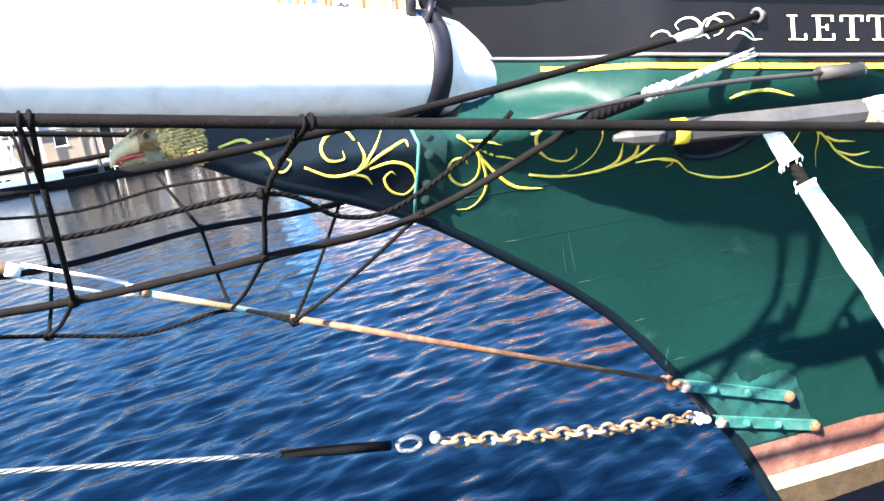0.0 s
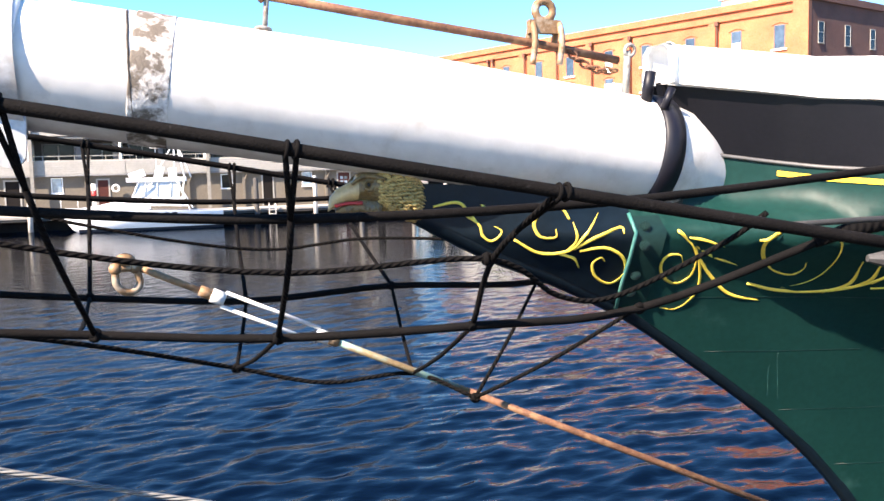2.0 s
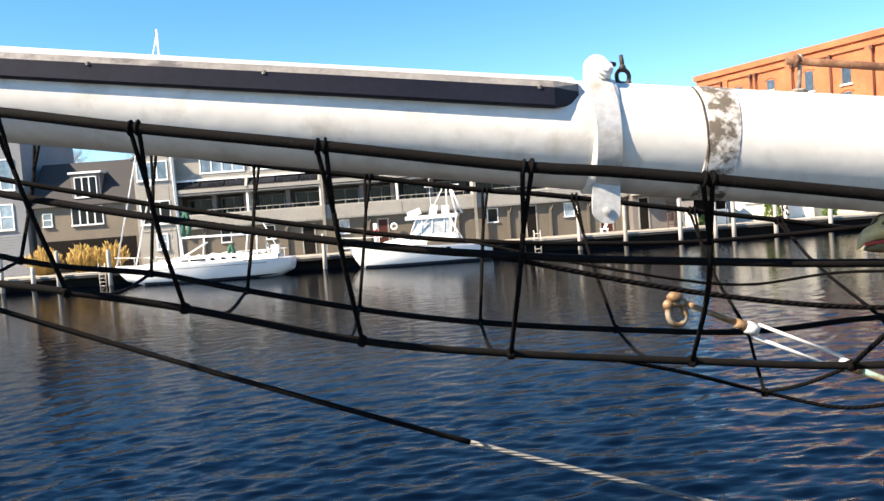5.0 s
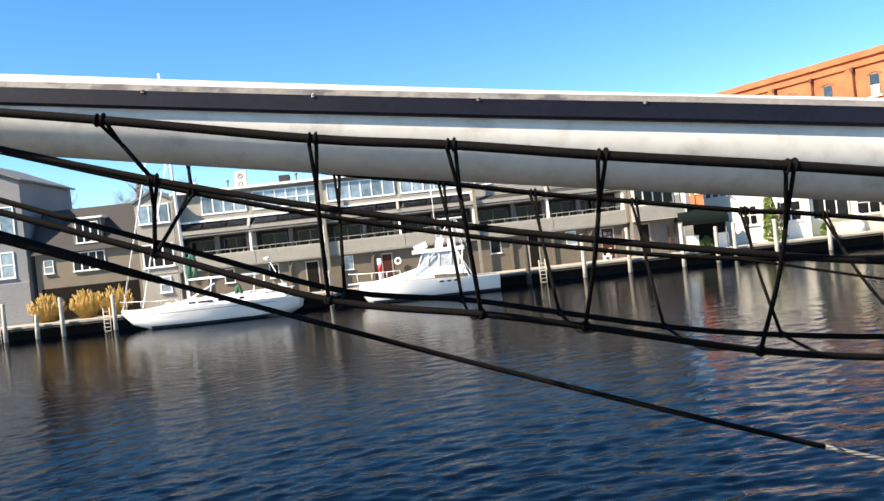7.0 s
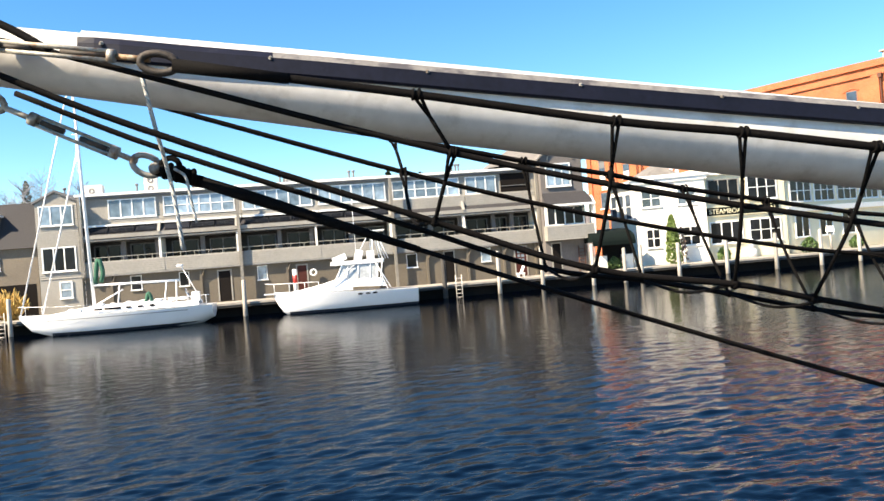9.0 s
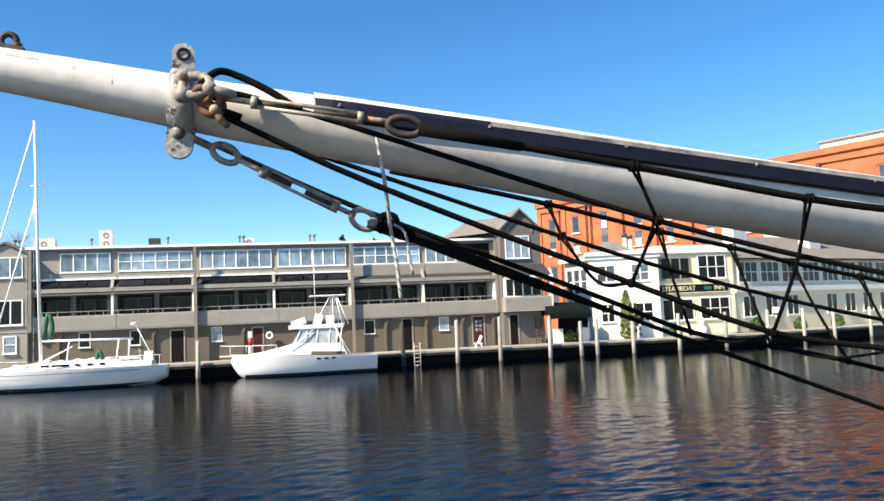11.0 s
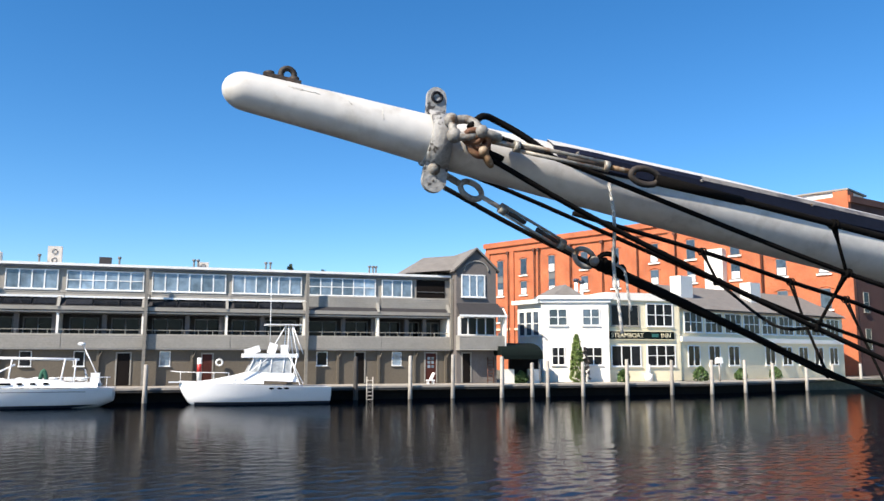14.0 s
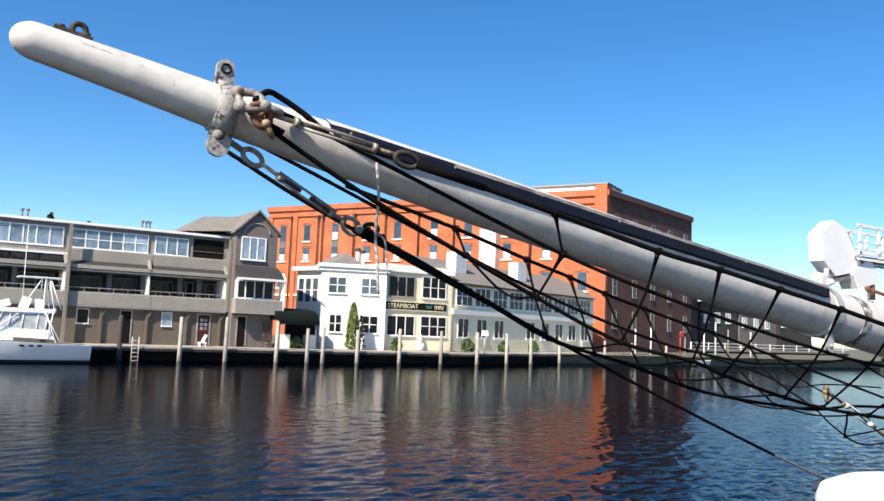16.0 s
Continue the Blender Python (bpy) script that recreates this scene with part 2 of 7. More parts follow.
M["wire"] = rope_material("steel_wire", (0.20, 0.195, 0.185), 0.05, 5, 0.004, 0.45, 0.2)


# ---- mesh helpers ----
class Build:
    """Collects vertices, faces and texture coordinates of one part."""

    def __init__(self):
        self.v, self.f, self.uv, self.smooth, self.slot, self.now = [], [], [], [], [], 0

    def face(self, idx, uv=None, smooth=False):
        self.f.append(idx)
        self.uv.append(uv or [(0, 0)] * len(idx))
        self.smooth.append(smooth)
        self.slot.append(self.now)

    def box(self, c, s, m=None, taper=1.0):
        """A box of size s at c, turned by m; its edges are slightly broken by the taper of its top."""
        n = len(self.v)
        for dz in (-0.5, 0.5):
            k = taper if dz > 0 else 1
            for dx, dy in ((-0.5, -0.5), (0.5, -0.5), (0.5, 0.5), (-0.5, 0.5)):
                p = Vector((dx * s[0] * k, dy * s[1] * k, dz * s[2]))
                self.v.append(Vector(c) + (m @ p if m else p))
        a, b, d = s
        for q, (w, h) in (((0, 3, 2, 1), (b, a)), ((4, 5, 6, 7), (a, b)), ((0, 1, 5, 4), (a, d)), ((1, 2, 6, 5), (b, d)), ((2, 3, 7, 6), (a, d)), ((3, 0, 4, 7), (b, d))):
            self.face([n + i for i in q], [(0, 0), (w, 0), (w, h), (0, h)])
        return self

    def quad(self, a, b, c, d):
        n = len(self.v)
        self.v += [Vector(p) for p in (a, b, c, d)]
        w, h = (Vector(b) - Vector(a)).length, (Vector(d) - Vector(a)).length
        self.face([n, n + 1, n + 2, n + 3], [(0, 0), (w, 0), (w, h), (0, h)])
        return self

    def tube(self, pts, r, segs=8, cap=True, flat=1.0, up=None):
        """A round bar or rope along a line; r is a radius or one for each point."""
        pts = [Vector(p) for p in pts]
        rs = r if isinstance(r, (list, tuple)) else [r] * len(pts)
        n0 = len(self.v)
        tang = []
        for i in range(len(pts)):
            d = pts[min(i + 1, len(pts) - 1)] - pts[max(i - 1, 0)]
            tang.append(d.normalized() if d.length > 1e-9 else Vector((1, 0, 0)))
        ref = Vector(up) if up else (Vector((0, 0, 1)) if abs(tang[0].z) < 0.9 else Vector((1, 0, 0)))
        nrm = (ref - tang[0] * ref.dot(tang[0])).normalized()
        run = 0.0
        runs = []
        for i, p in enumerate(pts):
            if i:
                run += (p - pts[i - 1]).length
                nrm = (nrm - tang[i] * nrm.dot(tang[i])).normalized()
            runs.append(run)
            bi = tang[i].cross(nrm)
            for k in range(segs):
                a = 2 * math.pi * k / segs
                self.v.append(p + (nrm * math.cos(a) * flat + bi * math.sin(a)) * rs[i])
        for i in range(len(pts) - 1):
            for k in range(segs):
                k2 = (k + 1) % segs
                a, b = n0 + i * segs, n0 + (i + 1) * segs
                self.face([a + k, a + k2, b + k2, b + k], [(k / segs, runs[i]), ((k + 1) / segs, runs[i]), ((k + 1) / segs, runs[i + 1]), (k / segs, runs[i + 1])], True)
        if cap:
            e = n0 + (len(pts) - 1) * segs
            self.face([n0 + k for k in reversed(range(segs))])
            self.face([e + k for k in range(segs)])
        return self

    def ring(self, c, axis, R, r, segs=16, sides=8, ry=None, up=None):
        """A torus or, with ry, a long link."""
        axis = Vector(axis).normalized()
        u = Vector(up) if up else (Vector((0, 0, 1)) if abs(axis.z) < 0.9 else Vector((1, 0, 0)))
        u = (u - axis * u.dot(axis)).normalized()
        w = axis.cross(u)
        n0 = len(self.v)
        ry = ry or R
        for i in range(segs):
            t = 2 * math.pi * i / segs
            p = Vector(c) + u * math.cos(t) * R + w * math.sin(t) * ry
            out = (u * math.cos(t) / R + w * math.sin(t) / ry).normalized()
            for k in range(sides):
                a = 2 * math.pi * k / sides
                self.v.append(p + (out * math.cos(a) + axis * math.sin(a)) * r)
        for i in range(segs):
            for k in range(sides):
                a, b = n0 + i * sides, n0 + (i + 1) % segs * sides
                k2 = (k + 1) % sides
                self.face([a + k, b + k, b + k2, a + k2], None, True)
        return self

    def blob(self, c, r, segs=8, rings=5, s=(1, 1, 1), jitter=0.0, rnd=random):
        n0 = len(self.v)
        for i in range(rings + 1):
            ph = math.pi * i / rings
            for k in range(segs):
                th = 2 * math.pi * k / segs
                j = 1 + (rnd.random() - 0.5) * jitter
                self.v.append(Vector(c) + Vector((math.sin(ph) * math.cos(th) * s[0], math.sin(ph) * math.sin(th) * s[1], math.cos(ph) * s[2])) * r * j)
        for i in range(rings):
            for k in range(segs):
                k2 = (k + 1) % segs
                a, b = n0 + i * segs, n0 + (i + 1) * segs
                self.face([a + k, b + k, b + k2, a + k2], None, True)
        return self

    def grid(self, rows, smooth=True, close=False):
        """A skin over rows of points."""
        n0, w = len(self.v), len(rows[0])
        for r in rows:
            self.v += [Vector(p) for p in r]
        for i in range(len(rows) - 1):
            for k in range(w if close else w - 1):
                k2 = (k + 1) % w
                a, b = n0 + i * w, n0 + (i + 1) * w
                self.face([a + k, a + k2, b + k2, b + k], None, smooth)
        return self

    def mesh(self, name):
        me = bpy.data.meshes.new(name)
        me.from_pydata([tuple(p) for p in self.v], [], self.f)
        layer = me.uv_layers.new(name="UVMap")
        layer.data.foreach_set("uv", [x for q in self.uv for p in q for x in p])
        me.polygons.foreach_set("use_smooth", self.smooth)
        me.polygons.foreach_set("material_index", self.slot)
        me.update()
        return me


def part(name, build, mat, parent, label=""):
    """One mesh object under a thing or a part; the points are in world places."""
    ob = new(name, build.mesh(name))
    ob.data.materials.append(mat)
    if parent:
        ob.parent = parent
        ob.matrix_parent_inverse = parent.matrix_world.inverted()
    if label:
        tagged(ob, label=label)
    return ob


def thing(name, at, label, category, group="", kind=""):
    """An Empty at the thing's base, to which its parts are hung."""
    ob = new(name)
    ob.empty_display_size = 0.2
    ob.location = at
    ob.matrix_world = Matrix.Translation(at)
    return tagged(ob, label, category, group, kind)


def solo(name, build, mat, label, category, group="", kind=""):
    """A thing of one mesh."""
    return tagged(part(name, build, mat, None), label, category, group, kind)


def lerp(x, xs, ys):
    return float(np.interp(x, xs, ys))


def smooth_line(pts, n=6):
    """A rounded line through a few points."""
    P = [Vector(p) for p in pts]
    if len(P) < 3:
        return [P[0].lerp(P[-1], i / n) for i in range(n + 1)]
    Q = [P[0] * 2 - P[1]] + P + [P[-1] * 2 - P[-2]]
    out = []
    for i in range(1, len(Q) - 2):
        a, b, c, d = Q[i - 1:i + 3]
        for k in range(n):
            t = k / n
            out.append(0.5 * (2 * b + (c - a) * t + (2 * a - 5 * b + 4 * c - d) * t * t + (3 * b - a - 3 * c + d) * t ** 3))
    return out + [P[-1]]

# ---- water ----
def ripples(x, y):
    """The height of the harbour's wind ripples: many short wave trains, gathered in patches."""
    rng = np.random.default_rng(5)
    z = np.zeros_like(x)
    for i in range(64):
        length = 0.15 * (1.15 / 0.15) ** rng.random()
        a = radians(-66) + rng.normal() * 0.62
        k = 2 * math.pi / length
        px, py = math.cos(a), math.sin(a)
        swell = 0.6 + 0.4 * np.sin(x * 0.21 * rng.random() + y * 0.33 * rng.random() + 6.283 * rng.random())
        bend = 0.5 * np.sin(x * 0.7 * rng.random() + y * 0.9 * rng.random() + i)
        s = np.sin(k * (px * x + py * y) + bend * 2.2 + 6.283 * rng.random())
        z += (SLOPE * length / (2 * math.pi)) * swell * 1.3 * np.exp(1.1 * (s - 1))
    return (z - z.mean()) * np.interp(y, (6, 14, 30, 54), (1.0, 0.55, 0.25, 0.12))


SLOPE = 0.050
rows_y = [-4.0]
while rows_y[-1] < 60:
    rows_y.append(rows_y[-1] + max(0.036, 0.0042 * abs(rows_y[-1] + 4)))
wy = np.array(rows_y)
wu = np.linspace(-1, 1, 620)
gx = (1.0 + 0.16 * wy)[:, None] + wu[None] * (9.0 + 0.85 * np.maximum(wy, 0))[:, None]
gy = np.repeat(wy[:, None], len(wu), 1)
gz = ripples(gx, gy)
nr, nc = gx.shape
water_me = bpy.data.meshes.new("water")
water_me.vertices.add(nr * nc)
water_me.vertices.foreach_set("co", np.stack([gx, gy, gz], 2).astype(np.float32).ravel())
cell = (np.arange(nr - 1)[:, None] * nc + np.arange(nc - 1)[None]).ravel()
quads = np.stack([cell, cell + 1, cell + nc + 1, cell + nc], 1).astype(np.int32)
water_me.loops.add(quads.size)
water_me.loops.foreach_set("vertex_index", quads.ravel())
water_me.polygons.add(len(quads))
water_me.polygons.foreach_set("loop_start", np.arange(0, quads.size, 4, dtype=np.int32))
water_me.polygons.foreach_set("use_smooth", np.ones(len(quads), dtype=bool))
water_me.update(calc_edges=True)
water_me.materials.append(M["water"])
tagged(new("water", water_me), "dark blue rippled harbour water", "water", kind="structure")
wb = Build()
wb.quad((-3000, -1500, -0.12), (3000, -1500, -0.12), (3000, 3000, -0.12), (-3000, 3000, -0.12))
solo("outer_water", wb, M["water"], "open dark blue water beyond the harbour", "water", kind="structure")


# ---- the schooner's bow ----
def yc(x):
    return -0.02 - 0.02 * x


STEM_Z = (-0.6, 0.0, 0.144, 0.577, 0.80, 1.09, 1.373, 1.581, 1.794, 2.047, 2.263, 2.435, 2.549, 2.72)
STEM_X = (4.45, 4.21, 4.137, 3.907, 3.74, 3.523, 3.307, 3.116, 2.871, 2.529, 2.219, 1.882, 1.615, 1.30)


def stem_x(z):
    return lerp(z, STEM_Z, STEM_X)


def stem_z(x):
    return lerp(x, STEM_X[::-1], STEM_Z[::-1])


def full_breadth(x, z):
    s = x - stem_x(min(z, 2.60))
    return lerp(s, (0, 0.35, 0.75, 1.2, 1.7, 2.8, 4.5, 8), (0.045, 0.14, 0.235, 0.49, 0.80, 1.40, 1.95, 2.2)) * (0.80 + 0.20 * min(1, max(0, z) / 2.5))


def half_breadth(x, z):
    """The planking is drawn in beside the bowsprit."""
    hb = full_breadth(x, z)
    fine = min(1, max(0, (z - 2.58) / 0.14))
    fine = fine * fine * (3 - 2 * fine)
    return hb + (min(hb, lerp(x, (2.2, 2.45, 2.55, 2.70, 2.82, 2.95, 3.03), (0.12, 0.12, 0.13, 0.236, 0.355, 0.65, 5))) - hb) * fine


def hull_point(x, z, side=-1, off=0.0):
    return Vector((x, yc(x) + side * (half_breadth(x, z) + off), z))


def sheer(x):
    return lerp(x, (2.3, 2.6, 3.05, 3.43, 3.73, 5, 10), (2.93, 2.872, 2.778, 2.704, 2.649, 2.46, 2.3))


def hull_top(x):
    return sheer(x) if x > 2.48 else lerp(x, (1.30, 1.6, 2.2, 2.36, 2.42, 2.48), (2.81, 2.79, 2.69, 2.67, 2.76, 2.895))


WATERLINE = 0.53
ship = thing("schooner", (4.2, yc(4.2), 0), "green wooden schooner bow with gilded scrollwork and black bulwark", "ship")


def hull_skin(z_low, z_high, mat, name, label, x0=1.30, x1=10):
    b = Build()
    xs = [x for x in [1.30 + 0.03 * i for i in range(121)] + [5 + 0.4 * i for i in range(13)] if x0 - 0.001 <= x <= x1 + 0.001]
    for side in (-1, 1):
        rows = []
        for x in xs:
            lo = max(stem_z(x) if x < STEM_X[0] else -0.6, z_low(x) if callable(z_low) else z_low)
            hi = max(min(hull_top(x), z_high(x)), lo)
            rows.append([hull_point(x, lo + (hi - lo) * k / 16, side) for k in range(17)])
        if side > 0:
            rows = [r[::-1] for r in rows]
        b.grid(rows)
    return part(name, b, mat, ship, label)


boot = lambda x: WATERLINE - 0.03 * (x - 4.0)
hull_skin(-0.6, lambda x: boot(x) - 0.34, M["wet_weed"], "wet_weed", "dark wet weed at the waterline")
hull_skin(lambda x: boot(x) - 0.34, lambda x: boot(x) - 0.23, M["weed"], "waterline_strip", "pale weathered strip at the waterline")
hull_skin(lambda x: boot(x) - 0.23, boot, M["bottom"], "bottom_paint", "rusty red bottom paint")
hull_skin(boot, lambda x: 9, M["green"], "hull_side", "dark green painted planking", 2.14)
hull_skin(boot, lambda x: 9, M["trailboard"], "trailboard", "trailboard under the bowsprit, the spar's shadow put into its navy", 1.30, 2.14)

# stem face that closes the two sides
sb = Build()
pr = [(x, z) for x, z in zip(STEM_X, STEM_Z)]
line = smooth_line([(x, yc(x), z) for x, z in pr], 4)
sb.tube(line, 0.042, 8)
part("stem", sb, M["trailboard"], ship, "dark stem timber")

# knee top under the spar
kb = Build()
kb.grid([[hull_point(x, hull_top(x), s) for s in (-1, 1)] for x in [1.3 + 0.05 * i for i in range(26)]])
part("knee_top", kb, M["green_dark"], ship)

# bulwark and rail
BUL_X = [2.42 + 0.08 * i for i in range(42)] + [5.8 + 0.5 * i for i in range(10)]


def bul_y(x, side):
    front = 0.02 + 0.70 * (x - 2.42) + max(0, x - 2.80) * 1.6
    return yc(x) + side * min(full_breadth(x, 2.8), front)


def bul_top(x):
    return lerp(x, (2.3, 2.73, 3.05, 3.435, 3.8, 5, 10), (3.195, 3.11, 3.015, 2.935, 2.86, 2.66, 2.5))


def rake(x):
    """The bow of the bulwark leans forward at its top."""
    return 0.06 * max(0, 1 - (x - 2.42) / 0.5)


for s in (-1, 1):
    rows = []
    for x in BUL_X:
        y0 = bul_y(x, s)
        r_ = rake(x)
        col = [(x, y0, sheer(x) - 0.03), (x - r_ * 0.2, y0, sheer(x) + 0.06), (x - r_, y0, bul_top(x)), (x - r_, y0 - s * 0.07, bul_top(x)), (x, y0 - s * 0.07, sheer(x) - 0.03)]
        rows.append(col if s < 0 else col[::-1])
    bb = Build()
    bb.grid([r[:3] for r in rows] if s < 0 else [r[2:] for r in rows])
    part("bulwark", bb, M["bulwark"], ship, "glossy black bulwark")
    bb = Build()
    bb.grid([r[2:] for r in rows] if s < 0 else [r[:3] for r in rows], smooth=False)
    part("bulwark_inside", bb, M["bulwark"], ship)
fb = Build()
fb.grid([[(2.42 - k * 0.4, yc(2.42) - 0.02, z), (2.42 - k * 0.4, yc(2.42) + 0.02, z)] for z, k in ((2.75, 0), (2.92, 0.03), (3.18, 0.15))])
part("bulwark_front", fb, M["bulwark"], ship)
rb = Build()
for s in (-1, 1):
    rows = []
    for x in BUL_X:
        y0, z0, r_ = bul_y(x, s), bul_top(x), rake(x)
        prof = [(0.05, 0), (0.055, 0.03), (0.05, 0.13), (0.02, 0.155), (-0.10, 0.16), (-0.13, 0.13), (-0.13, 0.0), (0.05, 0)]
        col = [(x - r_, y0 + s * a, z0 + h) for a, h in prof]
        rows.append(col if s < 0 else col[::-1])
    rb.grid(rows)
part("rail", rb, M["white"], ship, "thick white cap rail")
lg = Build()
for s in (-1, 1):
    lg.grid([[hull_point(x, sheer(x), s), Vector((x, yc(x), sheer(x) + 0.004))] for x in [2.48 + 0.06 * i for i in range(12)]])
part("covering_board", lg, M["bulwark"], ship, "black covering board")
db = Build()
db.grid([[(x, bul_y(x, s) * 0.999, sheer(x) + 0.02) for s in (-1, 1)] for x in BUL_X])
part("deck", db, M["white"], ship)
# moulding between the green and the black
mb = Build()
for s in (-1, 1):
    mb.tube([hull_point(x, sheer(x), s, 0.006) for x in [2.5 + 0.03 * i for i in range(200)]], 0.008, 6)
part("moulding", mb, M["grey_paint"], ship, "pale weathered moulding line")
yb = Build()
for s in (-1, 1):
    yb.grid([[hull_point(x, sheer(x) - 0.052 + h, s, 0.010) for h in ((0.0, 0.020) if s < 0 else (0.020, 0.0))] for x in [2.715 + 0.03 * i for i in range(128)]])
part("yellow_stripe", yb, M["yellow"], ship, "yellow cove stripe")

# ---- bowsprit ----
SPAR_X = (2.79, 2.78, 2.75, 2.66, 2.37, 1.26, -0.65, -1.74, -3.6, -4.9, -5.3, -5.85, -6.06)
SPAR_D = (0.07, 0.13, 0.17, 0.225, 0.43, 0.45, 0.405, 0.375, 0.32, 0.245, 0.215, 0.178, 0.166)


def spar_r(x):
    r = lerp(x, SPAR_X[::-1], SPAR_D[::-1]) / 2
    return r if x > -5.95 else max(0.004, 0.086 * math.sqrt(max(0, 1 - ((-5.95 - x) / 0.107) ** 2)))


def spar_z(x):
    z = 3.06 - 0.1525 * (x - 1.26) - 0.030 * math.sin(math.pi * min(1, max(0, (1.26 - x) / 6.8)))
    if x > 2.37:  # the heel is cut down from above
        z -= 0.215 - spar_r(x)
    return z + 0.022 * min(1, max(0, (-4.95 - x) / 1.1))


def spar_c(x):
    return Vector((x, yc(x), spar_z(x)))


def around(x, ang, off=0.0):
    """A point on the spar's skin; 0 degrees is the top, 90 the quay side."""
    a = radians(ang)
    r = spar_r(x) + off
    return spar_c(x) + Vector((0, -math.sin(a) * r, math.cos(a) * r))


spar = thing("bowsprit", spar_c(2.2), "long white painted wooden bowsprit with steel fittings", "spar")
pb = Build()
xs = [2.79, 2.785, 2.78, 2.765, 2.75, 2.71, 2.66, 2.58, 2.5] + [2.4 - 0.1 * i for i in range(83)] + [-5.92, -5.95, -5.975, -5.995, -6.012, -6.027, -6.039, -6.048, -6.054, -6.057]
pb.tube([spar_c(x) for x in xs], [spar_r(x) for x in xs], 40)
part("spar", pb, M["spar_white"], spar, "white painted round spar")


def band(x, w, proud, mat, name, label="", segs=40):
    b = Build()
    b.tube([spar_c(x - w / 2), spar_c(x - w / 2 + 0.004), spar_c(x + w / 2 - 0.004), spar_c(x + w / 2)],
           [spar_r(x) + 0.002, spar_r(x) + proud, spar_r(x) + proud, spar_r(x) + 0.002], segs)
    return part(name, b, mat, spar, label)


band(2.295, 0.085, 0.014, M["black"], "gammon_band", "black iron band at the hull")
# rough worn ring on the spar
sm_ = Build()
sm_.tube([around(0.387 + 0.003 * noise.noise((a * 0.05, 0, 7)), a, 0.001) for a in range(20, 175, 5)], 0.004, 5)
part("paint_seam", sm_, M["iron_dark"], spar, "dark cracked paint edge")
band(0.45, 0.12, 0.003, M["bare"], "worn_ring", "bare weathered ring where the paint is worn off")


def plate(name, pts, thick, mat, parent, label="", axis=(1, 0, 0), holes=()):
    """A flat plate: an outline in the plane across the spar or along it, with thickness."""
    b = Build()
    n = len(pts)
    a = Vector(axis) * thick / 2
    b.v += [Vector(p) - a for p in pts] + [Vector(p) + a for p in pts]
    b.face(list(range(n))[::-1])
    b.face(list(range(n, 2 * n)))
    for i in range(n):
        j = (i + 1) % n
        b.face([i, j, n + j, n + i])
    return part(name, b, mat, parent, label)


def lug_outline(c, w, h, up, side, n=10):
    """A strap with a round end: from c, h long towards up, w wide."""
    up, side = Vector(up).normalized(), Vector(side).normalized()
    c = Vector(c)
    pts = [c - side * w / 2, c + side * w / 2]
    for i in range(n + 1):
        a = math.pi * i / n
        pts.append(c + up * (h - w / 2) + side * math.cos(a) * w / 2 + up * math.sin(a) * w / 2)
    return pts


def bolt(c, axis, r, length, mat, parent, name="bolt", label=""):
    b = Build()
    c, axis = Vector(c), Vector(axis).normalized()
    b.tube([c, c + axis * length * 0.35], r * 1.6, 12)
    b.tube([c + axis * length * 0.3, c + axis * length * 0.75], r * 1.15, 6)
    b.tube([c + axis * length * 0.7, c + axis * length], r * 0.6, 8)
    return part(name, b, mat, parent, label)


def shackle(c, along, across, size, r, mat, parent, name="shackle", label=""):
    """A bow shackle: a bent bar and its pin."""
    c, along, across = Vector(c), Vector(along).normalized(), Vector(across).normalized()
    b = Build()
    pts = [c - across * size * 0.36, ]
    for i in range(11):
        a = math.pi * i / 10
        pts.append(c + along * (size * 0.45 + math.sin(a) * size * 0.45) - across * math.cos(a) * size * 0.42)
    pts.append(c + across * size * 0.36)
    b.tube(smooth_line(pts, 3), r, 8)
    b.tube([c - across * size * 0.52, c + across * size * 0.52], r * 0.95, 8)
    b.blob(c - across * size * 0.36, r * 1.7, 8, 5)
    b.blob(c + across * size * 0.36, r * 1.7, 8, 5)
    return part(name, b, mat, parent, label)


# clamp half-way along the spar
X0 = 0.03
clamp = band(X0, 0.085, 0.012, M["white_steel"], "clamp_band", "white painted steel clamp")
ax = Vector((-1, 0, 0.1525)).normalized()
plate("upper_lug", lug_outline(around(X0, 20, -0.02), 0.10, 0.125, (0.05, 0, 1), (1, 0, -0.15)), 0.03, M["white_steel"], spar, "upright lug of the clamp", (0, 1, 0))
plate("lower_lug", lug_outline(around(X0, 150, 0.0) + Vector((0, -0.01, 0.03)), 0.105, 0.185, (-0.06, 0, -1), (1, 0, -0.15), 16), 0.022, M["zinc"], spar, "hanging lug of the clamp", (0, 1, 0))
bolt(around(X0, 20, 0.045) + Vector((0.02, -0.012, 0)), (0, -1, 0), 0.022, 0.05, M["white_steel"], spar, "bolt")
bolt(around(X0, 150, 0.0) + Vector((-0.006, -0.022, -0.105)), (0, -1, 0), 0.011, 0.026, M["zinc"], spar, "bolt")
shackle(around(X0 + 0.115, 0, 0.004), (0.05, 0, 1), (1, 0, -0.15), 0.058, 0.0085, M["iron_dark"], spar, "shackle", "small dark shackle")
shackle(around(X0 + 0.118, 0, 0.062), (-0.05, 0.1, 1), (0.3, 1, 0), 0.052, 0.008, M["iron_dark"], spar, "shackle", "small dark shackle")
lk = Build()
lk.tube([around(X0 + 0.03, 8, 0.075), around(X0 + 0.085, 4, 0.072)], 0.009, 8)
part("lug_pin", lk, M["iron_dark"], spar)
side_plate = Build()
side_plate.grid([[around(X0 + dx, a, 0.018) for dx in (-0.045, 0.045)] for a in range(20, 175, 8)])
part("clamp_cheek", side_plate, M["zinc"], spar, "bare metal cheek of the clamp")

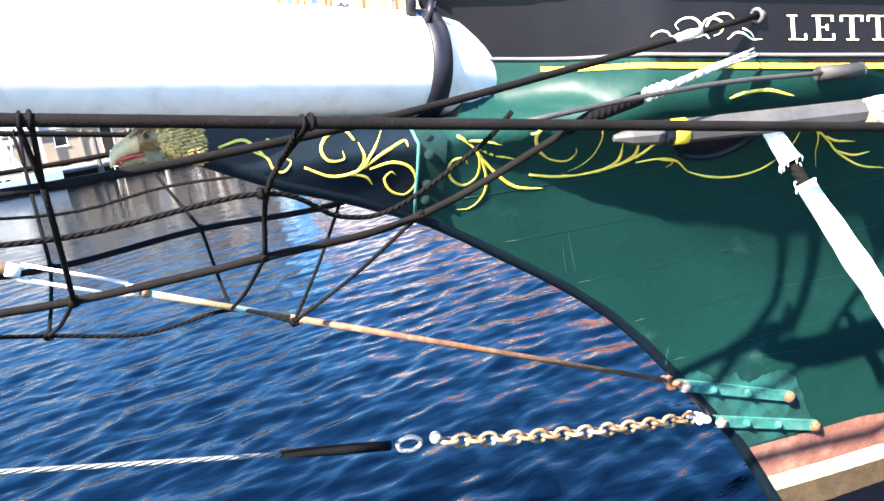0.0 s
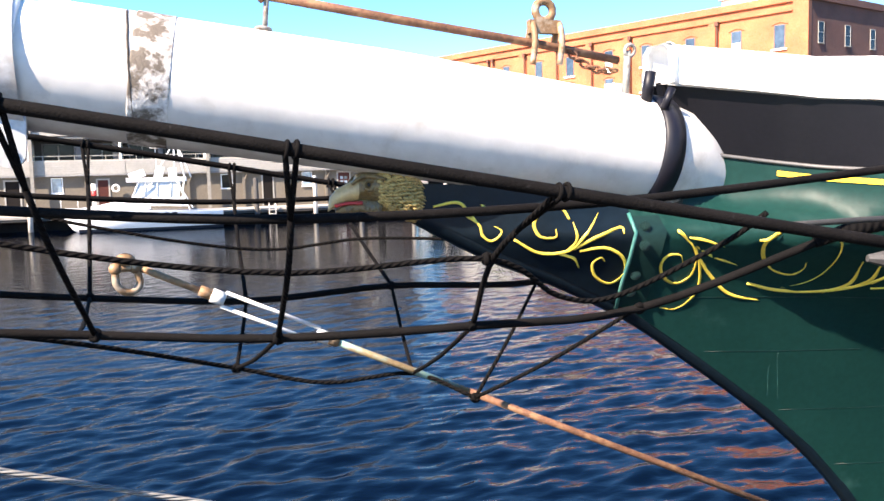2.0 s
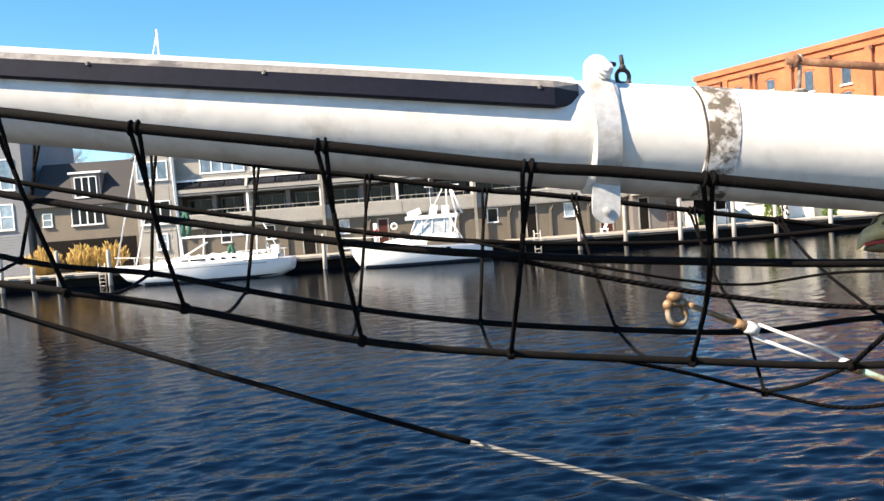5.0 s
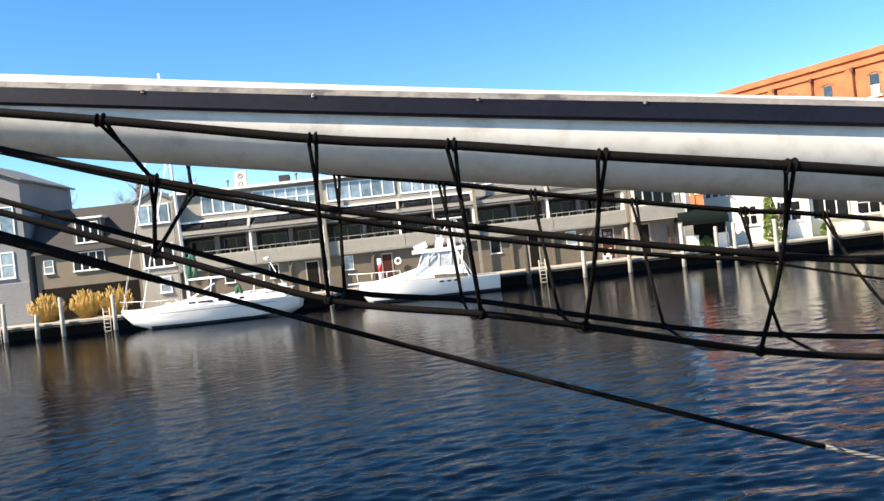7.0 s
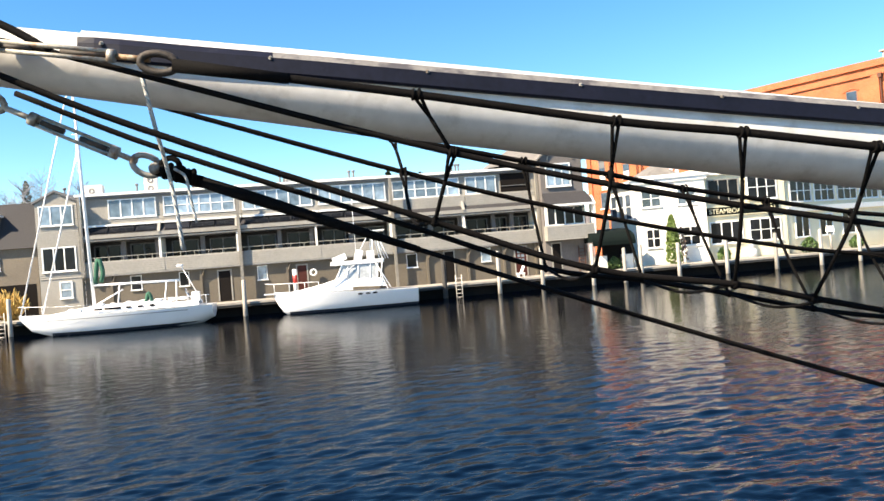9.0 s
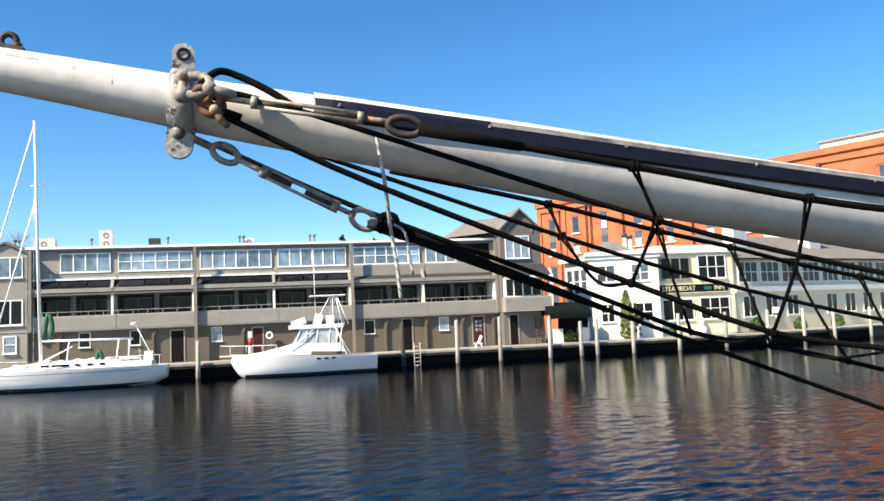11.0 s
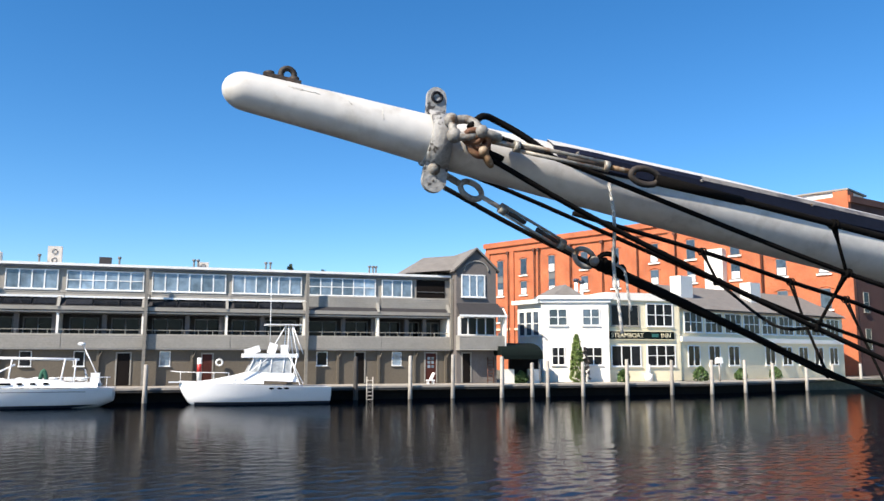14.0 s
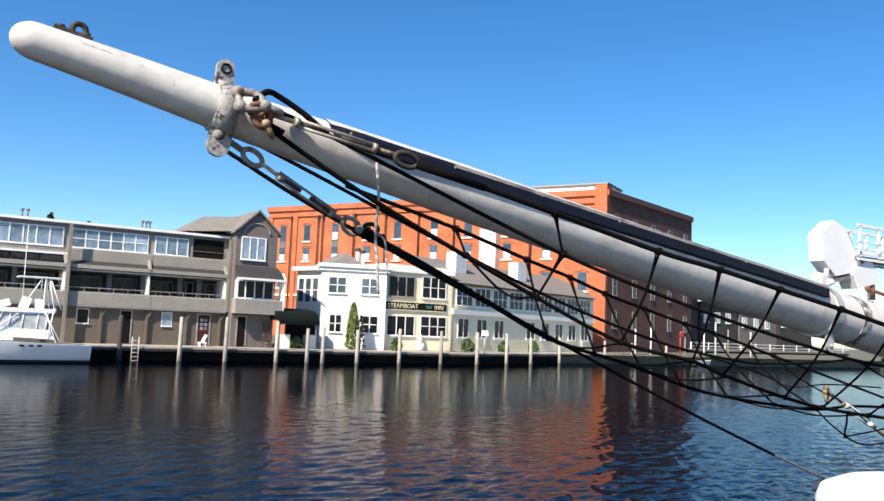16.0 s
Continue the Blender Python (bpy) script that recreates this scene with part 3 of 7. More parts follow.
# foot board with a black edge along the quay side of the spar
fbx = [-0.06 - 0.1 * i for i in range(45)]


def board_col(x):
    t = min(1, (abs(x + 0.06) + 0.001) / 0.10) * min(1, 0.35 + abs(x + 4.53) / 0.16)
    c = spar_c(x)
    r = spar_r(x)
    out = min(1, max(0, (-x - 1.0) / 3.0))
    zt = r * 0.66 + 0.004 - 0.030 * out
    y0, y1 = c.y - r * 0.30, c.y - (r * (0.78 + 0.22 * t) + 0.026 * t)
    h = (0.062 - 0.006 * out) * (0.6 + 0.4 * t)
    return [(x, y0, c.z + max(zt + 0.034, r + 0.006)), (x, y1 + 0.024 * t, c.z + zt + 0.030), (x, y1, c.z + zt + 0.002), (x, y1, c.z + zt - h), (x, y1 + 0.01, c.z + zt - h - 0.008), (x, y0, c.z + zt - h - 0.01)]


eb = Build()
cols = [board_col(x) for x in fbx + [-4.53]]
eb.grid([[c[k] for k in (0, 1)] for c in cols], smooth=False)
part("board_top", eb, M["spar_white"], spar, "white top of the foot board")
eb = Build()
eb.grid([[c[k] for k in (1, 2)] for c in cols[:38]], smooth=False)
part("board_bevel", eb, M["worn_edge"], spar, "worn grey bevel of the foot board")
eb = Build()
eb.grid([[c[k] for k in (1, 2)] for c in cols[37:]], smooth=False)
part("board_nose", eb, M["navy"], spar, "dark painted end of the foot board")
eb = Build()
eb.grid([[c[k] for k in (2, 3, 4, 5)] for c in cols], smooth=False)
for c in (cols[0], cols[-1]):
    n = len(eb.v)
    eb.v += [Vector(p) for p in c]
    eb.face(list(range(n, n + 6)))
part("board_edge", eb, M["navy"], spar, "black edge of the foot board")
for x in (-4.43, -3.77, -3.13, -2.475, -1.84, -1.20, -0.21):
    c = Vector(board_col(x)[2])
    bolt(c + Vector((0, 0.004, -0.004)), (0, -0.7, 0.7), 0.006, 0.012, M["galv"], spar, "bolt")

# rod on stanchions along the top of the spar
top = Build()
top.tube([(0.78, yc(0.8), 3.47), (1.30, yc(1.3), 3.395), (1.85, yc(1.85), 3.32), (2.18, yc(2.2), 3.265)], 0.016, 10)
part("top_rod", top, M["rust"], spar, "rusty iron rod above the spar")
top = Build()
top.tube([(0.82, yc(0.8), spar_z(0.82) + spar_r(0.82) - 0.01), (0.835, yc(0.8), 3.49)], 0.009, 8)
top.ring((0.815, yc(0.8) - 0.02, spar_z(0.82) + spar_r(0.82) + 0.004), (0.15, 0.1, 1), 0.024, 0.007, 14, 6)
part("stanchion", top, M["galv"], spar, "slim eye bolt that holds the rod")
top = Build()
top.ring((0.815, yc(0.8), 3.465), (1, 0, -0.15), 0.018, 0.010, 12, 6)
part("rod_end", top, M["rust"], spar, "rusty eye at the rod's end")
top = Build()
for dx in (-0.05, 0.06):
    x = 1.86 + dx
    top.tube(smooth_line([(x - 0.01, yc(x) - 0.035, 3.24), (x, yc(x) - 0.04, 3.33), (x + 0.005, yc(x), 3.40), (x, yc(x) + 0.03, 3.33)], 5), 0.013, 8)
top.ring((1.865, yc(1.9), 3.445), (0, 1, 0), 0.036, 0.016, 14, 8)
top.box((1.865, yc(1.9), 3.385), (0.13, 0.03, 0.05))
part("saddle", top, M["ochre"], spar, "pale rust-stained forked saddle with a ring")
chain_b = Build()
for i in range(9):
    t = i / 8
    p = Vector((1.95 + 0.2 * t, yc(2) - 0.02, 3.30 - 0.075 * t - 0.03 * math.sin(math.pi * t)))
    chain_b.ring(p, (0.3, 1, 0) if i % 2 else (0.2, 0.2, 1), 0.018, 0.0055, 10, 5, 0.012, up=(1, 0, -0.4))
part("chain", chain_b, M["rust"], spar, "short rusty chain")
top = Build()
top.tube([(2.20, yc(2.2) - 0.02, 3.12), (2.21, yc(2.2) - 0.02, 3.30)], 0.014, 8)
top.ring((2.215, yc(2.2) - 0.03, 3.30), (0, 1, 0.2), 0.022, 0.008, 12, 6)
part("eye_bolt", top, M["galv"], spar, "steel eye bolt at the gammon band")
top = Build()
top.tube([(2.24, yc(2.3) - 0.10, 3.09), (2.25, yc(2.3) - 0.12, 3.21)], 0.022, 10)
top.tube([(2.28, yc(2.3) - 0.16, 3.06), (2.31, yc(2.3) - 0.17, 3.14)], 0.016, 10)
part("band_bolts", top, M["black"], spar, "black clamp bolts of the band")

# fittings at the outer end
XT = -5.085
band(XT, 0.09, 0.012, M["pitted"], "tip_band", "weathered steel band near the tip")
plate("tip_eye", lug_outline(around(XT, 0, -0.02), 0.095, 0.165, (0.05, 0, 1), (1, 0, -0.1)), 0.03, M["pitted"], spar, "upright eye plate", (0, 1, 0))
hb = Build()
hb.ring(around(XT, 0, 0.095) + Vector((0.005, -0.017, 0)), (0, 1, 0), 0.024, 0.007, 14, 6)
part("eye_rim", hb, M["black"], spar, "dark hole of the eye plate")
tc_ = Build()
for e_ in (0.026,):
    tc_.grid([[around(XT - 0.046, a, 0.012), around(XT - 0.038, a, e_), around(XT + 0.038, a, e_), around(XT + 0.046, a, 0.012)] for a in range(20, 172, 6)])
part("tip_cheek", tc_, M["pitted"], spar, "pitted side plate")
plate("tip_lower_lug", lug_outline(around(XT, 160, -0.02), 0.115, 0.165, (-0.16, 0, -1), (1, 0, -0.16), 16), 0.028, M["pitted"], spar, "hanging lug", (0, 1, 0))
for dx in (-0.055, 0.055):
    lb = Build()
    lb.tube([around(-5.80 + dx, 0, -0.01), around(-5.80 + dx, 0, 0.03)], 0.022, 8)
    part("padeye_bolt", lb, M["iron_dark"], spar)
lb = Build()
lb.box(around(-5.80, 0, 0.008), (0.17, 0.05, 0.016), Matrix.Rotation(radians(8.7), 3, "Y"))
lb.ring(around(-5.775, 0, 0.035), (0, 1, 0), 0.03, 0.014, 14, 8)
part("tip_padeye", lb, M["iron_dark"], spar, "dark rusty padeye base")
for x_, a0, a1, lean in ((-5.36, 62, 92, 0.004), (-5.52, 55, 72, 0.02), (-5.78, 58, 63, 0.14), (-5.66, 60, 64, -0.10)):
    cb = Build()
    cb.tube([around(x_ + lean * i / 6, a0 + (a1 - a0) * i / 6 + 1.5 * math.sin(i * 2.1), 0.0002) for i in range(7)], 0.0016, 4)
    part("crack", cb, M["bare"], spar, "hairline crack in the paint")


# ---- stays and net ----
GX = (-4.17, -3.22, -2.46, -1.99, -1.51, -0.94, -0.35, 0.14, 2.0, 4.4)
GY = (-0.275, -0.375, -0.49, -0.59, -0.70, -0.79, -0.855, -0.92, -1.20, -1.55)
GZ = (3.840, 3.655, 3.49, 3.405, 3.305, 3.20, 3.09, 3.015, 2.675, 2.24)
BX = (-5.0, -4.6, -3.08, -2.0, -0.94, -0.37, 0.174, 0.775, 1.6, 2.4, 3.30)
BY = (-0.14, -0.16, -0.295, -0.46, -0.62, -0.66, -0.76, -0.90, -0.95, -0.95, -0.95)
BZ = (4.03, 3.93, 3.43, 3.14, 2.915, 2.828, 2.774, 2.737, 2.748, 2.80, 2.875)
NX = (-4.96, -4.3, -3.15, -2.50, -1.93, -1.54, -0.91, -0.39, 0.25, 0.775, 1.353, 1.91, 2.5)
NY = (-0.15, -0.15, -0.15, -0.22, -0.33, -0.28, -0.34, -0.32, -0.33, -0.41, -0.58, -0.64, -0.88)
NZ = (3.93, 3.62, 3.166, 2.915, 2.805, 2.71, 2.553, 2.465, 2.390, 2.348, 2.366, 2.386, 2.62)
ROPES = {"G": (GX, GY, GZ), "B": (BX, BY, BZ), "N": (NX, NY, NZ)}


def on(rope, x, far=False):
    """A point of a long rope at x; the far side mirrors the near one."""
    X, Y, Z = ROPES[rope]
    y = lerp(x, X, Y)
    if far:
        y = 2 * (yc(x) + 0.10) - y
        if rope == "N":
            y = lerp(x, (-0.5, 0.74, 1.36, 1.90, 2.4), (y if x < -0.5 else 0.50, 0.42, 0.44, 0.12, 0.0))
    return Vector((x, y, lerp(x, X, Z)))


def long_rope(rope, x0, x1, far, n=40):
    ctrl = [x for x in ROPES[rope][0] if x0 < x < x1]
    pts = [on(rope, x, far) for x in [x0] + ctrl + [x1]]
    return smooth_line(pts, 5)


for far, word in ((False, "quay"), (True, "harbour")):
    g = Build()
    g.tube(long_rope("G", -4.10, 4.4, far), 0.0165 if not far else 0.014, 12)
    solo("guy_rope", g, M["served"], "thick dark served guy rope from bowsprit tip to hull", "rope", "bowsprit guys")

net = thing("bowsprit_net", (0.25, -0.33, 2.39), "dark tarred rope safety net slung under the bowsprit", "net")
for far in (False, True):
    b = Build()
    b.tube(long_rope("B", -5.0, 3.3 if not far else 2.3, far), 0.0125, 10)
    part("head_rope", b, M["served"], net, "served head rope of the net")
    b = Build()
    b.tube(long_rope("N", -4.96, 2.5 if not far else 2.3, far), 0.0135, 10)
    part("foot_rope", b, M["served"], net, "served foot rope of the net")


def knot(p, r, name="knot"):
    b = Build()
    for k in range(3):
        ax = Vector((random.uniform(-1, 1), random.uniform(-1, 1), random.uniform(-0.6, 0.6))).normalized()
        b.ring(p, ax, r * 0.75, r * 0.42, 10, 6)
    return part(name, b, M["tarred"], net)


def strap(pts, r=0.0085, doubled=0.3):
    """A net strap: doubled where it hangs from the rope, single below."""
    line = smooth_line(pts, 5)
    b = Build()
    k = max(2, int(len(line) * doubled))
    d = Vector((0.014, 0, 0))
    for s in (-1, 1):
        up = [p + d * s * (1 - i / k) for i, p in enumerate(line[:k + 1])]
        b.tube(up, r * 0.85, 7)
    b.tube(line[k:], r, 8)
    b.ring(line[0] + Vector((-0.011, 0, 0)), (1, 0, -0.19), 0.0205, r * 0.62, 12, 6)
    b.ring(line[0] + Vector((0.011, 0, 0)), (1, 0.1, -0.19), 0.0205, r * 0.62, 12, 6)
    return part("strap", b, M["tarred"], net)


NEAR = ((-2.46, -2.495), (-1.99, -1.93), (-1.51, -1.54), (-0.94, -0.91), (-0.35, -0.39), (0.14, 0.25), (0.76, 0.775))
for xt, xb in NEAR:
    a, c = on("G", xt), on("N", xb)
    m = on("B", (xt + xb) / 2) + Vector((0, -0.02, 0))
    mid = a.lerp(c, 0.5)
    mid.y = (mid.y + m.y) / 2 - 0.01
    strap([a, mid, c])
    knot(c, 0.02)
for xt, xb in ((-2.5, -2.5), (-1.98, -1.95), (-1.50, -1.50), (-0.95, -1.0), (-0.35, -0.45), (0.12, 0.16), (0.76, 0.745), (1.25, 1.36)):
    a, c = on("G", xt, True), on("N", xb, True)
    m = on("B", (xt + xb) / 2, True)
    mid = a.lerp(c, 0.5)
    mid.y = (mid.y + m.y) / 2
    strap([a, mid, c], 0.0085)
    knot(c, 0.018)
    if xb < 0.5:
        e = on("N", xb + 0.02)
        low = c.lerp(e, 0.5) - Vector((0, 0, 0.05))
        b = Build()
        b.tube(smooth_line([c, low, e], 6), 0.0075, 7)
        part("cross_line", b, M["tarred"], net)
# crossed lines at the outer end
y1, y1f = on("B", -3.08), on("B", -3.18, True)
nb = on("N", -3.15)
for pts in ([on("G", -3.22), y1], [y1, nb], [on("G", -3.21, True), y1f], [y1f, nb.lerp(on("N", -3.3, True), 0.4), nb]):
    strap(pts, 0.0085, 0.25)
for p in (y1, y1f, nb):
    knot(p, 0.02)
# inner end of the net under the knee
u = Build()
u.tube(smooth_line([on("B", -0.5) - Vector((0, 0, 0.0)), (0.19, -0.60, 2.665), (0.78, -0.64, 2.575), (1.345, -0.74, 2.59), (1.60, -0.68, 2.455), (1.80, -0.68, 2.44), (2.05, -0.86, 2.60), (2.12, -0.98, 2.70)], 6), 0.0085, 8)
part("middle_line", u, M["tarred"], net)
u = Build()
u.tube(smooth_line([on("B", -0.5, True), (0.2, 0.62, 2.66), (0.83, 0.72, 2.53), (1.30, 0.65, 2.56), (1.75, 0.35, 2.55)], 6), 0.007, 8)
part("middle_line", u, M["tarred"], net)
u = Build()
u.tube(smooth_line([on("N", -0.05), (0.30, -0.12, 2.30), (0.675, 0.10, 2.15), (1.0, 0.10, 2.06), (1.33, 0.04, 2.075), (1.54, -0.08, 1.985)], 6), 0.008, 8)
part("bottom_line", u, M["tarred"], net)
s9 = on("G", 1.40)
strap([s9, (1.36, -0.76, 2.60), on("N", 1.353)], 0.009)
for pts in ([on("N", 0.775), (0.675, 0.10, 2.15)], [on("N", 0.745, True), (0.675, 0.10, 2.15)], [on("N", 1.353), (1.33, 0.04, 2.075)], [on("N", 1.36, True), (1.33, 0.04, 2.075)],
            [on("N", 1.90), (1.54, -0.08, 1.985)], [on("N", 1.90, True), (1.54, -0.08, 1.985)]):
    b = Build()
    b.tube(smooth_line([pts[0], Vector(pts[0]).lerp(Vector(pts[1]), 0.5) - Vector((0, 0, 0.015)), pts[1]], 5), 0.0075, 7)
    part("cross_line", b, M["tarred"], net)
for p in ((0.675, 0.10, 2.15), (1.54, -0.08, 1.985), on("N", 1.353), on("N", 1.91), (1.345, -0.74, 2.59)):
    knot(Vector(p), 0.018)

# inner bobstay: shackle, rod and turnbuckle
P0, P1 = Vector((0.34, 0.08, 2.555)), Vector((3.49, yc(3.5), 1.07))
d = (P1 - P0).normalized()
at = lambda x: P0 + d * ((x - P0.x) / d.x)
bob = thing("bobstay", P1, "rusty bobstay rod with a white turnbuckle and loose shackle", "stay")
b = Build()
b.tube([at(0.36), at(0.60)], 0.0125, 10)
part("upper_rod", b, M["ochre"], bob, "rusty upper rod")
b = Build()
b.tube([at(1.02), at(1.25), at(1.55)], 0.0132, 10)
part("middle_rod", b, M["verdigris_rod"], bob, "mottled green and brown rod")
b = Build()
b.tube([at(1.55), at(2.3), at(3.44)], 0.0138, 10)
part("lower_rod", b, M["rust"], bob, "rust brown lower rod")
b = Build()
sidev = Vector((0.5, 0, 1)).cross(d).normalized()
for s in (-1, 1):
    o = d.cross(sidev).normalized() * 0.026 * s
    b.tube([at(0.64) + o, at(0.97) + o], 0.007, 8)
b.tube([at(0.60), at(0.645)], 0.026, 6)
b.tube([at(0.965), at(1.01)], 0.025, 6)
part("turnbuckle", b, M["white_steel"], bob, "white painted open turnbuckle")
for x in (1.0, 0.56):
    b = Build()
    b.tube([at(x), at(x + 0.045)], 0.020, 6)
    part("lock_nut", b, M["ochre"], bob, "rusty lock nut")
shackle(P0 + Vector((-0.02, -0.01, -0.01)), (0.12, 0, -1), (0.9, 0.3, 0), 0.095, 0.013, M["ochre"], bob, "shackle", "heavy rusty shackle")
b = Build()
b.blob(P0 + Vector((-0.02, -0.01, 0.02)), 0.034, 10, 6, (1, 0.8, 0.7))
part("rod_eye", b, M["ochre"], bob, "forged eye of the rod")
b = Build()
b.ring(at(3.47), (0, 1, 0), 0.035, 0.018, 12, 8)
b.tube([at(3.47) - Vector((0, 0.07, 0)), at(3.47) + Vector((0, 0.07, 0))], 0.02, 10)
part("lower_eye", b, M["rust"], bob, "rusty eye at the stem")

# outer bobstay: turnbuckle, served end, steel wire, chain
Q0, Q1 = Vector((-4.20, 0.06, 3.455)), Vector((3.63, yc(3.63), 0.815))
e = (Q1 - Q0).normalized()
bt = lambda x: Q0 + e * ((x - Q0.x) / e.x) - Vector((0, 0, 0.155 * math.sin(math.pi * (x - Q0.x) / (Q1.x - Q0.x))))
outer = thing("outer_bobstay", Q1, "long wire bobstay with served ends and rusty chain", "stay")
b = Build()
b.tube([bt(x) for x in (-4.14, -3.9, -3.5, -3.2)], [0.024, 0.027, 0.021, 0.0145], 10)
part("served_end", b, M["served"], outer, "thick black served splice")
b = Build()
b.tube([bt(-3.2 + 0.2 * i) for i in range(14)] + [bt(-0.55)], 0.0112, 10)
part("served_wire", b, M["served"], outer, "black served length of wire")
b = Build()
b.tube([bt(-0.55)] + [bt(-0.4 + 0.2 * i) for i in range(10)], 0.0105, 10)
part("wire", b, M["wire"], outer, "bare laid steel wire")
b = Build()
b.tube([bt(x) for x in (1.38, 1.5, 1.65, 1.85)], [0.017, 0.022, 0.024, 0.022], 10)
part("black_seizing", b, M["served"], outer, "black serving round the splice")
b = Build()
b.ring(bt(1.94), Vector((0, 1, 0.2)), 0.034, 0.012, 16, 8, 0.06, up=e.cross(Vector((0, 1, 0))))
b.blob(bt(2.07) + Vector((0, 0, 0.02)), 0.03, 10, 6)
part("thimble", b, M["galv"], outer, "pale thimble and shackle")
n = 22
for i in range(n):
    p = bt(2.13 + (3.56 - 2.13) * i / (n - 1)) - Vector((0, 0, 0.02 * math.sin(math.pi * i / (n - 1))))
    b = Build()
    w = Vector((0, 1, 0)) if i % 2 else e.cross(Vector((0, 1, 0)))
    b.ring(p, w, 0.047, 0.0105, 14, 7, 0.030, up=e)
    part("link", b, M["ochre"], outer)
shackle(bt(3.60), e, (0, 1, 0.2), 0.10, 0.014, M["white_steel"], outer, "end_shackle", "white shackle with a rusty pin")
M["tackle_steel"] = material("weathered_tackle_steel", (0.30, 0.28, 0.24), 0.55, metal=0.4, vary=0.3, scale=14, fine=90, bump=0.4, stain=(0.20, 0.10, 0.05), stain_scale=22, stain_low=0.5, stain_high=0.66)
low = thing("lower_tackle", around(XT, 178, 0.06), "steel lower turnbuckle tackle under the bowsprit tip", "tackle")
L0, L1 = Vector((-5.03, 0.06, 3.855)), Vector((-4.30, 0.07, 3.49))
ld = (L1 - L0).normalized()
lp = lambda t: L0.lerp(L1, t)
lw = ld.cross(Vector((0, 1, 0))).normalized()
b = Build()
b.blob(lp(-0.06) + Vector((-0.03, -0.02, 0.005)), 0.032, 10, 6)
b.tube([lp(-0.06), lp(0.08)], 0.017, 8)
part("toggle", b, M["galv"], low, "steel toggle")
b = Build()
b.ring(lp(0.16), (0, 1, 0.15), 0.034, 0.0145, 16, 8, 0.058, up=lw)
part("link", b, M["galv"], low)
b = Build()
for s in (-1, 1):
    b.tube([lp(0.38) + lw * 0.02 * s, lp(0.80) + lw * 0.02 * s], 0.0075, 8)
b.tube([lp(0.22), lp(0.42)], 0.012, 8)
b.tube([lp(0.76), lp(0.92)], 0.012, 8)
for a0, a1 in ((0.36, 0.40), (0.78, 0.82)):
    b.tube([lp(a0), lp(a1)], 0.028, 8)
part("turnbuckle", b, M["tackle_steel"], low, "weathered galvanised turnbuckle")
b = Build()
for a0, a1 in ((0.40, 0.54), (0.62, 0.78)):
    b.tube([lp(a0), lp(a1)], 0.012, 8)
part("screw", b, M["iron_dark"], low, "dark greased screw")
b = Build()
b.ring(lp(0.97), (0, 1, 0.2), 0.040, 0.013, 16, 8, 0.06, up=lw)
b.blob(lp(1.02) - Vector((0, 0.03, 0)), 0.026, 8, 5)
part("end_shackle", b, M["galv"], low)
for i in range(6):
    b = Build()
    b.ring(Q0 + e * (0.024 * i - 0.05) + Vector((0, -0.005, 0.006 * (i % 2))), e + Vector((0, 0.25 * (i % 3 - 1), 0.2)), 0.025, 0.0125, 14, 7)
    part("wrap", b, M["tarred"], low)
b = Build()
b.ring(Q0 + Vector((-0.02, -0.03, 0.035)), (0.4, 1, 0.2), 0.030, 0.013, 12, 7, 0.042)
part("rope_loop", b, M["tarred"], low)
b = Build()
b.tube(smooth_line([lp(1.0), Q0 + Vector((-0.02, 0, 0.0)), bt(-4.1)], 5), 0.026, 8)
part("lashing", b, M["tarred"], low, "black rope lashing")

# turnbuckle of the guy, quay side, with shackles at the band
tack = thing("guy_tackle", (-5.02, -0.15, 3.99), "weathered turnbuckle and shackles of the guy rope", "tackle")
T0, T1 = Vector((-4.86, -0.185, 3.965)), Vector((-4.36, -0.235, 3.885))
tp = lambda t: T0.lerp(T1, t)
td = (T1 - T0).normalized()
tw = td.cross(Vector((0, 1, 0))).normalized()
b = Build()
for s in (-1, 1):
    b.tube([tp(0.15) + tw * 0.017 * s, tp(1.0) + tw * 0.017 * s], 0.0095, 8)
for a0, a1 in ((0.12, 0.17), (0.97, 1.02)):
    b.tube([tp(a0), tp(a1)], 0.027, 8)
b.tube([tp(-0.1), tp(0.12)], 0.013, 8)
part("turnbuckle", b, M["tackle_steel"], tack, "long weathered turnbuckle")
b = Build()
b.tube([tp(0.17), tp(0.40)], 0.010, 8)
b.tube([tp(0.62), tp(0.97)], 0.010, 8)
part("inner_screw", b, M["iron_dark"], tack, "dark greased screw")
b = Build()
b.tube([tp(1.03), tp(1.28)], 0.012, 8)
part("screw", b, M["ochre"], tack, "rusty screw")
b = Build()
b.ring(Vector((-4.185, -0.272, 3.842)), (0.1, 1, 0.15), 0.036, 0.015, 18, 8, 0.070, up=tw)
part("thimble", b, M["iron_dark"], tack, "steel thimble in a black splice")
shackle((-5.07, -0.135, 4.03), (1, -0.30, 0.0), (0, 0.5, 1), 0.125, 0.021, M["galv"], tack)
shackle((-4.96, -0.175, 4.01), (1, -0.1, -0.25), (0, 1, 0.2), 0.10, 0.018, M["galv"], tack)
shackle((-4.97, -0.15, 3.99), (0.35, -0.1, -1), (1, 0, 0.2), 0.095, 0.018, M["rust"], tack, "shackle", "rusty shackle")
shackle((-4.935, -0.16, 3.925), (0.6, 0, -1), (0.3, 1, 0.2), 0.075, 0.015, M["ochre"], tack, "shackle", "rusty shackle")
for x_, z_ in ((-4.99, 3.985), (-4.955, 3.965)):
    b = Build()
    b.ring((x_, -0.185, z_), (0.4, 1, 0.5), 0.028, 0.014, 12, 8, 0.036)
    part("link", b, M["rust"], tack, "rusty chain link")
